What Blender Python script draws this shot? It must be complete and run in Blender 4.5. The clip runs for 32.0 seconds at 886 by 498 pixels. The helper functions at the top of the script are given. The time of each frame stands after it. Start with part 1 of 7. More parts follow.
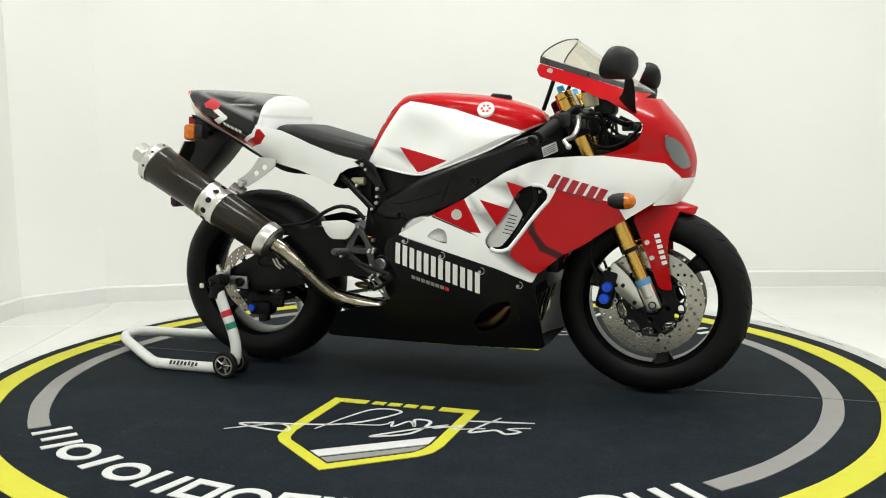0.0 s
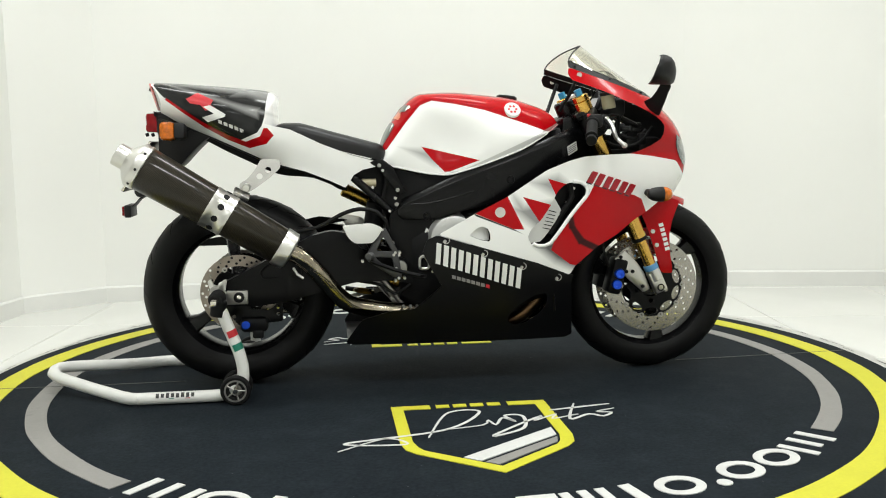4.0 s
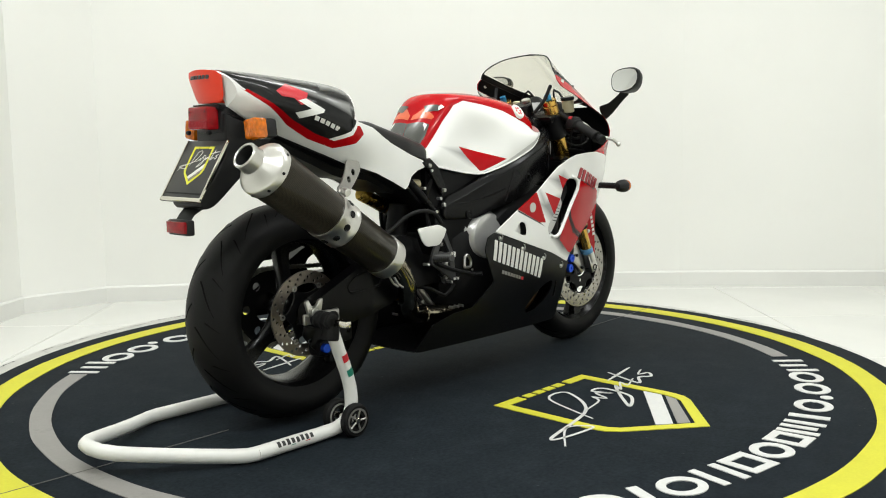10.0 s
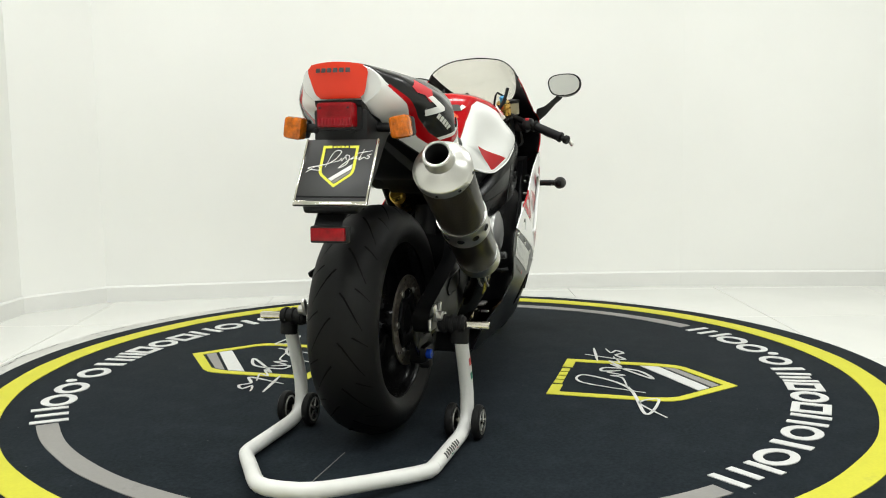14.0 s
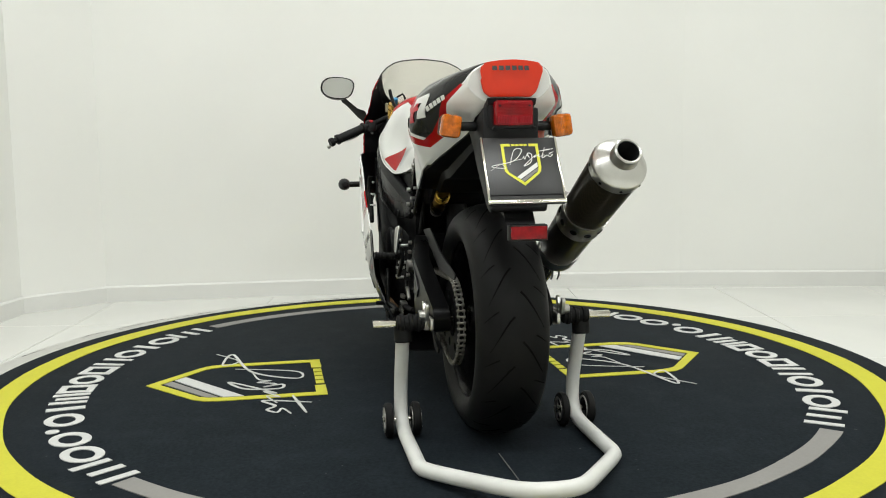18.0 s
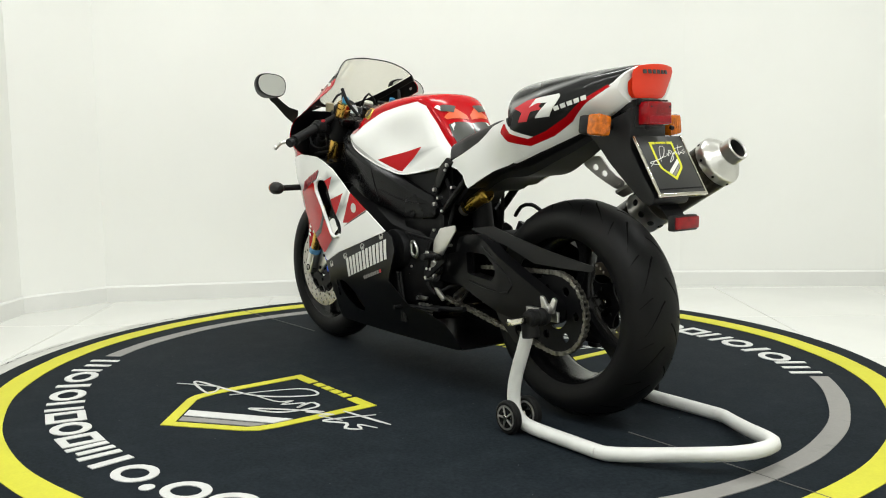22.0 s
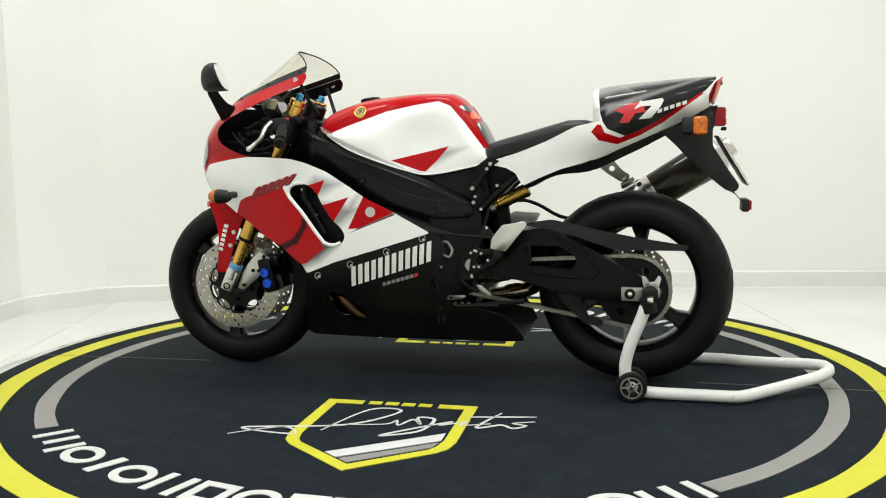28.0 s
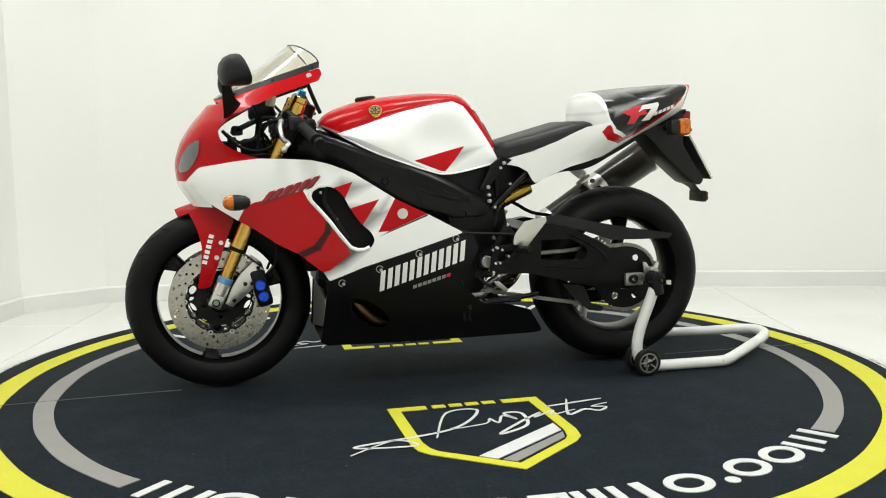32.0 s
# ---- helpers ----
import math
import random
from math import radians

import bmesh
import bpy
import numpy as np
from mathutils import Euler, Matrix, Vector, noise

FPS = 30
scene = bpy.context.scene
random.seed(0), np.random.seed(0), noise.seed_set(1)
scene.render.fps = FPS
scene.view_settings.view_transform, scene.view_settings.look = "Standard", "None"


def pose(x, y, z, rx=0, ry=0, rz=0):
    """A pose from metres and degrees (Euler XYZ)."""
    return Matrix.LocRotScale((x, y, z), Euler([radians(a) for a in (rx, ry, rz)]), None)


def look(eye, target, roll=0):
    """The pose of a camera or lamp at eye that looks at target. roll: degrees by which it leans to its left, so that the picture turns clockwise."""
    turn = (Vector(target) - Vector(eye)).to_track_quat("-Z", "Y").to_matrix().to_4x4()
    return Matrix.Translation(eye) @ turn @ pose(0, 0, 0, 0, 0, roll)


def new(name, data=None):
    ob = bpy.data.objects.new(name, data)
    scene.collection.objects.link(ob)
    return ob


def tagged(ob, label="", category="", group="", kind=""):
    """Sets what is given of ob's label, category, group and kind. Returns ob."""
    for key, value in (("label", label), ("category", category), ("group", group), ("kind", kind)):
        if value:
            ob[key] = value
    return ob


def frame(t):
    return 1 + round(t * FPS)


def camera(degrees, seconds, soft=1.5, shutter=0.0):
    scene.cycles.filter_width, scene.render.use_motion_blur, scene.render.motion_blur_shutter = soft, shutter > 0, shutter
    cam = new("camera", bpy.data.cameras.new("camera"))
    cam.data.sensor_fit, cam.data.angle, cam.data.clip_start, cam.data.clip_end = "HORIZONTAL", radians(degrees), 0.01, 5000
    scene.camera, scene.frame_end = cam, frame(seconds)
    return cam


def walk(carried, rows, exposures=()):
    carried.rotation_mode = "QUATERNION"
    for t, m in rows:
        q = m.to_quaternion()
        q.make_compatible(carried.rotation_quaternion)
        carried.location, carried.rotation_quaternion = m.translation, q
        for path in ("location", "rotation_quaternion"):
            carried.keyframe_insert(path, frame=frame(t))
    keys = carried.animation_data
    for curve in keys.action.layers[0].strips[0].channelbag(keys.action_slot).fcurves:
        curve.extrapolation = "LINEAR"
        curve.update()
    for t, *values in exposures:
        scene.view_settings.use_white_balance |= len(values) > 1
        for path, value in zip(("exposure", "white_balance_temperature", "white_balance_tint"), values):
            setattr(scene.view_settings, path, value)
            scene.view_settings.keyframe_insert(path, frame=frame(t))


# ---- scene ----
# The camera stands still; the round platform turns with the motorcycle on it.
EYE = (-0.0177, -3.0917, 0.8036)
cam = camera(51.88, 32.0, soft=1.05)
TURN_START, TURN_RATE = -19.84, 6.668      # degrees, degrees a second
AIM = 6.9475, 0.669, -0.613                 # down, to the right, lean
def eye_pose():
    d, r, lean = AIM
    a, b = radians(d), radians(r)
    way = Vector((math.sin(b) * math.cos(a), math.cos(b) * math.cos(a), -math.sin(a)))
    return look(EYE, Vector(EYE) + way, lean)
walk(cam, [(0.0, eye_pose()), (32.0, eye_pose())],
     exposures=[(0.0, 0.0), (14.5, 0.0), (16.0, -0.21), (20.0, -0.21), (21.0, -0.13), (22.0, 0.0), (32.0, 0.0)])

# ---- world and lights ----
world = bpy.data.worlds.new("world")
scene.world = world
world.use_nodes = True
world.node_tree.nodes["Background"].inputs[0].default_value = (0.9, 0.95, 1.0, 1)
world.node_tree.nodes["Background"].inputs[1].default_value = 0.10
CEILING = 3.1
FLOOR = -0.03
# the last two, behind the camera, are added to brighten what the mirrors reflect
LAMPS = [(-1.7, -2.2, 27), (0.3, -2.2, 43), (2.3, -2.2, 22), (-1.7, 0.2, 22), (0.3, 0.2, 36), (2.3, 0.2, 25), (-1.2, -4.3, 12.5), (1.8, -4.3, 12.5)]
def lamp_panel(x, y, watts):
    data = bpy.data.lights.new("ceiling_panel_light", "AREA")
    data.shape, data.size, data.size_y = "RECTANGLE", 1.15, 0.28
    data.energy, data.color = watts, (0.975, 1.0, 0.985)
    ob = new("ceiling_panel_light", data)
    ob.matrix_world = pose(x, y, CEILING - 0.065)
for x, y, w in LAMPS:
    lamp_panel(x, y, w)

# ---- materials ----
def node_mat(name):
    m = bpy.data.materials.new(name)
    m.use_nodes = True
    nt = m.node_tree
    return m, nt, nt.nodes["Principled BSDF"]

def link(nt, a, b):
    nt.links.new(a, b)

def noise_node(nt, scale, detail=4.0, rough=0.55, coord="Object"):
    tc = nt.nodes.new("ShaderNodeTexCoord")
    n = nt.nodes.new("ShaderNodeTexNoise")
    n.inputs["Scale"].default_value = scale
    n.inputs["Detail"].default_value = detail
    n.inputs["Roughness"].default_value = rough
    link(nt, tc.outputs[coord], n.inputs["Vector"])
    return n.outputs["Fac"]

def ramp(nt, fac, stops):
    r = nt.nodes.new("ShaderNodeValToRGB")
    els = r.color_ramp.elements
    while len(els) < len(stops):
        els.new(0.5)
    for e, (p, c) in zip(els, stops):
        e.position, e.color = p, (*c, 1)
    link(nt, fac, r.inputs[0])
    return r.outputs[0]

def mix(nt, fac, a, b, mode="MIX"):
    n = nt.nodes.new("ShaderNodeMix")
    n.data_type, n.blend_type = "RGBA", mode
    for sock, v in ((n.inputs[0], fac), (n.inputs[6], a), (n.inputs[7], b)):
        if isinstance(v, (int, float)):
            sock.default_value = v
        elif isinstance(v, tuple):
            sock.default_value = (*v, 1)
        else:
            link(nt, v, sock)
    return n.outputs[2]

def mnode(nt, op, a, b=0.0, c=None, clamp=False):
    n = nt.nodes.new("ShaderNodeMath")
    n.operation, n.use_clamp = op, clamp
    for i, v in enumerate((a, b) if c is None else (a, b, c)):
        if isinstance(v, (int, float)):
            n.inputs[i].default_value = v
        else:
            link(nt, v, n.inputs[i])
    return n.outputs[0]

def bump(nt, bsdf, fac, strength, dist):
    b = nt.nodes.new("ShaderNodeBump")
    b.inputs["Strength"].default_value = strength
    b.inputs["Distance"].default_value = dist
    link(nt, fac, b.inputs["Height"])
    link(nt, b.outputs[0], bsdf.inputs["Normal"])

def shades(c, k):
    return tuple(max(0.0, min(1.0, v * k)) for v in c)

def surface(name, color, rough=0.5, metal=0.0, vary=0.12, scale=6.0, grain=120.0, relief=0.0, coat=0.0, coat_rough=0.05, spec=0.5, rough_vary=0.06):
    """A plain surface with stains at one scale and grain at another."""
    m, nt, b = node_mat(name)
    big = noise_node(nt, scale, 5)
    fine = noise_node(nt, grain, 3)
    base = ramp(nt, big, [(0.3, shades(color, 1 - vary)), (0.7, shades(color, 1 + vary))])
    col = mix(nt, 0.25 * min(1, vary * 6), base, ramp(nt, fine, [(0.3, shades(color, 1 - 1.4 * vary)), (0.7, shades(color, 1 + 1.4 * vary))]))
    link(nt, col, b.inputs["Base Color"])
    r = mnode(nt, "MULTIPLY_ADD", big, 2 * rough_vary, rough - rough_vary, clamp=True)
    link(nt, r, b.inputs["Roughness"])
    b.inputs["Metallic"].default_value = metal
    b.inputs["Coat Weight"].default_value = coat
    b.inputs["Coat Roughness"].default_value = coat_rough
    b.inputs["Specular IOR Level"].default_value = spec
    if relief:
        bump(nt, b, fine, 0.35, relief)
    return m

def convex(poly):
    s = 0
    n = len(poly)
    for i in range(n):
        (ax, ay), (bx, by), (cx, cy) = poly[i], poly[(i + 1) % n], poly[(i + 2) % n]
        k = (bx - ax) * (cy - by) - (by - ay) * (cx - bx)
        if abs(k) > 1e-9:
            if s and (k > 0) != (s > 0):
                return False
            s = k
    return True

def area2(poly):
    return sum(poly[i][0] * poly[(i + 1) % len(poly)][1] - poly[(i + 1) % len(poly)][0] * poly[i][1] for i in range(len(poly)))

def poly_mask(nt, vec, poly, soft=0.0005):
    """1 inside a polygon of the (x, z) plane, 0 outside, with an edge of the given softness."""
    from mathutils.geometry import tessellate_polygon
    pieces = [poly] if convex(poly) else [[poly[i] for i in tri] for tri in tessellate_polygon([[Vector((x, y, 0)) for x, y in poly]])]
    total = None
    for p in pieces:
        if area2(p) < 0:
            p = p[::-1]
        least = None
        for i in range(len(p)):
            (ax, az), (bx, bz) = p[i], p[(i + 1) % len(p)]
            outer = len(pieces) == 1 or any({p[i], p[(i + 1) % len(p)]} == {poly[j], poly[j - 1]} for j in range(len(poly)))
            ln = math.hypot(bx - ax, bz - az)
            if ln < 1e-6:
                continue
            nx, nz = -(bz - az) / ln, (bx - ax) / ln
            d = nt.nodes.new("ShaderNodeVectorMath")
            d.operation = "DOT_PRODUCT"
            link(nt, vec, d.inputs[0])
            d.inputs[1].default_value = (nx, 0, nz)
            e = mnode(nt, "SUBTRACT", d.outputs["Value"], nx * ax + nz * az - (0.0 if outer else 0.35 * soft))
            least = e if least is None else mnode(nt, "MINIMUM", least, e)
        total = least if total is None else mnode(nt, "MAXIMUM", total, least)
    return mnode(nt, "MULTIPLY_ADD", total, 1.0 / soft, 0.7, clamp=True)

def livery(name, base, shapes, rough=0.25, coat=0.24):
    """Glossy paint in which flat shapes of other colours, and soft painted shading, are laid down one over another:
    (polygon, colour, softness, strength).
    """
    m, nt, b = node_mat(name)
    tc = nt.nodes.new("ShaderNodeTexCoord")
    vec = tc.outputs["Object"]
    big = noise_node(nt, 4.0, 3)
    col = ramp(nt, big, [(0.3, shades(base, 0.97)), (0.7, shades(base, 1.02))])
    for poly, color, soft, strength in shapes:
        k = poly_mask(nt, vec, poly, soft)
        if strength < 1:
            k = mnode(nt, "MULTIPLY", k, strength)
        col = mix(nt, k, col, color)
    link(nt, col, b.inputs["Base Color"])
    fine = noise_node(nt, 60.0, 2)
    link(nt, mnode(nt, "MULTIPLY_ADD", fine, 0.06, rough - 0.03), b.inputs["Roughness"])
    b.inputs["Coat Weight"].default_value = coat
    b.inputs["Coat Roughness"].default_value = 0.04
    b.inputs["Specular IOR Level"].default_value = 0.08
    return m

WHITE, RED, BLACK, DARK = (0.86, 0.86, 0.84), (0.42, 0.0020, 0.0050), (0.012, 0.012, 0.013), (0.022, 0.022, 0.024)
paint_white = livery("white_lacquer", WHITE, [])
paint_red = livery("red_lacquer", RED, [])
paint_black = surface("satin_black_paint", (0.004, 0.004, 0.0045), 0.30, vary=0.2, coat=0.0, relief=0.0003, spec=0.2)
frame_black = surface("black_anodised_frame", (0.003, 0.003, 0.0034), 0.26, vary=0.25, relief=0.0003, spec=0.2)
plastic_black = surface("moulded_black_plastic", (0.0055, 0.0055, 0.006), 0.48, vary=0.2, grain=300, relief=0.0005, spec=0.3)
matt_black = surface("dull_black_metal", (0.004, 0.004, 0.0045), 0.5, vary=0.3, grain=200, relief=0.0006, spec=0.18)
rim_black = surface("gloss_black_cast_rim", (0.005, 0.005, 0.0055), 0.24, vary=0.2, spec=0.20)
rubber = surface("tyre_rubber", (0.0060, 0.0060, 0.0060), 0.5, vary=0.35, scale=9, grain=400, relief=0.0008, spec=0.13)
rubber_soft = surface("black_rubber", (0.006, 0.006, 0.006), 0.6, vary=0.2, grain=300, relief=0.0005, spec=0.2)
seat_foam = surface("black_seat_foam", (0.008, 0.008, 0.0085), 0.42, vary=0.15, grain=500, relief=0.0006, spec=0.3)
alloy = surface("brushed_alloy", (0.62, 0.61, 0.58), 0.32, metal=1.0, vary=0.08, grain=220, relief=0.0002)
alloy_dull = surface("cast_alloy", (0.42, 0.41, 0.39), 0.42, metal=1.0, vary=0.15, grain=260, relief=0.0004)
arm_black = surface("black_cast_metal", (0.0028, 0.0028, 0.0031), 0.30, vary=0.3, grain=220, relief=0.0004, spec=0.15)
silver_paint = surface("silver_engine_paint", (0.55, 0.55, 0.54), 0.30, metal=0.6, vary=0.1, relief=0.0003)
steel = surface("polished_steel", (0.66, 0.63, 0.56), 0.14, metal=1.0, vary=0.12, scale=14)
steel_blued = surface("heat_tinted_steel_pipe", (0.34, 0.30, 0.23), 0.15, metal=1.0, vary=0.5, scale=9)
disc_steel = surface("brake_disc_steel", (0.40, 0.38, 0.345), 0.26, metal=1.0, vary=0.14, grain=260)
gold = surface("gold_anodised_tube", (0.62, 0.38, 0.09), 0.24, metal=1.0, vary=0.1, scale=16)
gold_dark = surface("bronze_anodised_body", (0.42, 0.27, 0.05), 0.28, metal=1.0, vary=0.2, scale=16)
blue_metal = surface("blue_anodised_cap", (0.015, 0.09, 0.72), 0.28, metal=0.6, vary=0.15)
blue_light = surface("pale_blue_anodised_knob", (0.05, 0.32, 0.60), 0.32, metal=0.7, vary=0.15)
white_plate = surface("white_painted_plate", (0.74, 0.74, 0.71), 0.35, vary=0.05)
stand_white = surface("white_powder_coat", (0.76, 0.76, 0.73), 0.36, vary=0.06, scale=14, grain=300, relief=0.0004)
sticker_red = surface("red_sticker", (0.55, 0.02, 0.03), 0.4, vary=0.06)
name_red = surface("dark_red_sticker", (0.33, 0.004, 0.012), 0.3, vary=0.06)
sticker_green = surface("green_sticker", (0.01, 0.20, 0.13), 0.4, vary=0.06)
sticker_white = surface("white_sticker", (0.78, 0.78, 0.75), 0.4, vary=0.04)
sticker_black = surface("black_sticker", (0.02, 0.02, 0.02), 0.4, vary=0.1)
sticker_blue = surface("pale_blue_sticker", (0.10, 0.28, 0.50), 0.4, vary=0.08)
chain_steel = surface("oily_chain_steel", (0.26, 0.25, 0.22), 0.38, metal=0.9, vary=0.25, grain=300)
carbon_tex, _nt, _b = node_mat("carbon_fibre_weave")
def carbon_nodes(nt, b):
    tc = nt.nodes.new("ShaderNodeTexCoord")
    ch = nt.nodes.new("ShaderNodeTexChecker")
    ch.inputs["Scale"].default_value = 330
    link(nt, tc.outputs["Object"], ch.inputs["Vector"])
    c = mix(nt, ch.outputs["Fac"], (0.010, 0.0085, 0.0055), (0.035, 0.029, 0.0185))
    big = noise_node(nt, 8, 3)
    c = mix(nt, 0.4, c, ramp(nt, big, [(0.35, (0.010, 0.0085, 0.006)), (0.7, (0.026, 0.022, 0.016))]))
    link(nt, c, b.inputs["Base Color"])
    b.inputs["Roughness"].default_value = 0.30
    b.inputs["Specular IOR Level"].default_value = 0.10
    b.inputs["Coat Weight"].default_value = 0.28
    b.inputs["Coat Roughness"].default_value = 0.08
carbon_nodes(_nt, _b)

def glassy(name, color, rough=0.03, trans=1.0, ior=1.49):
    m, nt, b = node_mat(name)
    n = noise_node(nt, 5.0, 2)
    link(nt, ramp(nt, n, [(0.3, shades(color, 0.97)), (0.7, shades(color, 1.0))]), b.inputs["Base Color"])
    b.inputs["Roughness"].default_value = rough
    b.inputs["Transmission Weight"].default_value = trans
    b.inputs["IOR"].default_value = ior
    return m
screen_clear = glassy("tinted_screen_plastic", (0.95, 0.93, 0.86), 0.02)
lamp_bowl = surface("smoked_lamp_bowl", (0.16, 0.16, 0.165), 0.14, metal=0.85, vary=0.4, scale=18)
lamp_glass = glassy("headlamp_glass", (0.9, 0.92, 0.92), 0.03)
amber_lens = surface("ribbed_amber_lens", (0.50, 0.120, 0.003), 0.16, vary=0.55, scale=75, coat=0.45, spec=0.3)
red_lens = surface("ribbed_red_lens", (0.24, 0.002, 0.005), 0.20, vary=0.35, scale=40, coat=0.15, spec=0.25)
tail_panel = surface("orange_red_panel", (0.76, 0.040, 0.010), 0.3, vary=0.05, coat=0.35, spec=0.2)
mirror_mat, _nt, _b = node_mat("mirror_silvering")
_b.inputs["Metallic"].default_value = 1.0
_b.inputs["Roughness"].default_value = 0.02
_b.inputs["Base Color"].default_value = (0.85, 0.86, 0.86, 1)

# ---- mesh helpers ----
def part(name, bm, material, parent=None, label="", smooth=38):
    me = bpy.data.meshes.new(name)
    bmesh.ops.recalc_face_normals(bm, faces=bm.faces)
    if not isinstance(material, (list, tuple)):
        for f in bm.faces:
            f.material_index = 0
    bm.to_mesh(me)
    bm.free()
    for m in (material if isinstance(material, (list, tuple)) else [material]):
        me.materials.append(m)
    me.polygons.foreach_set("use_smooth", [smooth > 0] * len(me.polygons))
    if smooth:
        me.set_sharp_from_angle(angle=radians(smooth))
    ob = new(name, me)
    if parent is not None:
        ob.parent = parent
    if label:
        ob["label"] = label
    return ob

def spline(pts, step=0.012, closed=False):
    """Points at even steps along a smooth curve through pts."""
    P = [Vector(p) for p in pts]
    n = len(P)
    out = []
    for i in range(n if closed else n - 1):
        if closed:
            a, b, c, d = P[(i - 1) % n], P[i], P[(i + 1) % n], P[(i + 2) % n]
        else:
            a, b, c, d = P[max(i - 1, 0)], P[i], P[i + 1], P[min(i + 2, n - 1)]
        k = max(1, int((c - b).length / step))
        for j in range(k):
            t = j / k
            out.append(0.5 * ((2 * b) + (c - a) * t + (2 * a - 5 * b + 4 * c - d) * t * t + (3 * b - a - 3 * c + d) * t ** 3))
    if not closed:
        out.append(P[-1])
    return out

def rounded(poly, r=0.012, k=3):
    """A polygon with its corners cut round."""
    out = []
    n = len(poly)
    for i in range(n):
        a, b, c = Vector(poly[i - 1]), Vector(poly[i]), Vector(poly[(i + 1) % n])
        q = min(r, (a - b).length * 0.45, (c - b).length * 0.45)
        p0, p1 = b + (a - b).normalized() * q, b + (c - b).normalized() * q
        for j in range(k + 1):
            t = j / k
            out.append(tuple((1 - t) ** 2 * p0 + 2 * t * (1 - t) * b + t * t * p1))
    return out

def tube(bm, pts, r, segs=12, caps=True, step=0.02, smooth=True):
    """A round bar along a curve; r is a radius or a list of radii along it."""
    P = spline(pts, step) if smooth and len(pts) > 2 else [Vector(p) for p in pts]
    rr = [r] * len(P) if isinstance(r, (int, float)) else [r[0] + (r[-1] - r[0]) * i / max(1, len(P) - 1) for i in range(len(P))]
    up = None
    rings = []
    for i, p in enumerate(P):
        d = (P[min(i + 1, len(P) - 1)] - P[max(i - 1, 0)]).normalized()
        if up is None:
            up = d.orthogonal().normalized()
        up = (up - d * up.dot(d)).normalized()
        s = d.cross(up)
        rings.append([bm.verts.new(p + rr[i] * (math.cos(2 * math.pi * k / segs) * up + math.sin(2 * math.pi * k / segs) * s)) for k in range(segs)])
    for a, b in zip(rings, rings[1:]):
        for k in range(segs):
            bm.faces.new((a[k], a[(k + 1) % segs], b[(k + 1) % segs], b[k]))
    if caps:
        bm.faces.new(rings[0][::-1])
        bm.faces.new(rings[-1])
    return bm

def tube_bm(*a, **k):
    return tube(bmesh.new(), *a, **k)

def revolve(bm, profile, origin, axis, segs=48, closed=False, start=0.0, sweep=360.0):
    """Turns a profile of (radius, along) round an axis."""
    ax = Vector(axis).normalized()
    u = ax.orthogonal().normalized()
    if abs(ax.x) < 0.1:
        u = Vector((1, 0, 0))
    v = ax.cross(u)
    full = sweep >= 359.9
    n = segs if full else segs + 1
    rings = []
    for i in range(n):
        a = radians(start + sweep * i / segs)
        rad = math.cos(a) * u + math.sin(a) * v
        rings.append([bm.verts.new(Vector(origin) + rad * r + ax * h) for r, h in profile])
    m = len(profile)
    for i in range(segs):
        a, b = rings[i], rings[(i + 1) % n]
        for j in range(m if closed else m - 1):
            q = (a[j], a[(j + 1) % m], b[(j + 1) % m], b[j])
            try:
                bm.faces.new(q)
            except ValueError:
                pass
    return bm

def cyl(bm, a, b, r, segs=16, r2=None, bevel=0.0):
    """A capped cylinder from a to b with a small chamfer."""
    a, b = Vector(a), Vector(b)
    h = (b - a).length
    r2 = r if r2 is None else r2
    c = bevel if bevel else min(r, h) * 0.12
    prof = [(0.0001, 0), (r - c, 0), (r, c), (r2, h - c), (r2 - c, h), (0.0001, h)]
    return revolve(bm, prof, a, b - a, segs)

def box(bm, center, size, bevel=0.004, m=None):
    ret = bmesh.ops.create_cube(bm, size=1.0)
    mm = (m or Matrix()) @ Matrix.Translation(center) @ Matrix.Diagonal((*size, 1))
    bmesh.ops.transform(bm, matrix=mm, verts=ret["verts"])
    if bevel:
        edges = list({e for v in ret["verts"] for e in v.link_edges})
        bmesh.ops.bevel(bm, geom=edges, offset=min(bevel, min(size) * 0.4), segments=2, profile=0.5, affect="EDGES")
    return bm

def box_bm(*a, **k):
    return box(bmesh.new(), *a, **k)

def inside(p, poly):
    x, y = p
    c = False
    n = len(poly)
    j = n - 1
    for i in range(n):
        xi, yi = poly[i][0], poly[i][1]
        xj, yj = poly[j][0], poly[j][1]
        if (yi > y) != (yj > y) and x < (xj - xi) * (y - yi) / (yj - yi) + xi:
            c = not c
        j = i
    return c

def dense(poly, step):
    out = []
    n = len(poly)
    for i in range(n):
        a, b = Vector(poly[i]), Vector(poly[(i + 1) % n])
        k = max(1, int((b - a).length / step))
        out += [tuple(a + (b - a) * j / k) for j in range(k)]
    return out

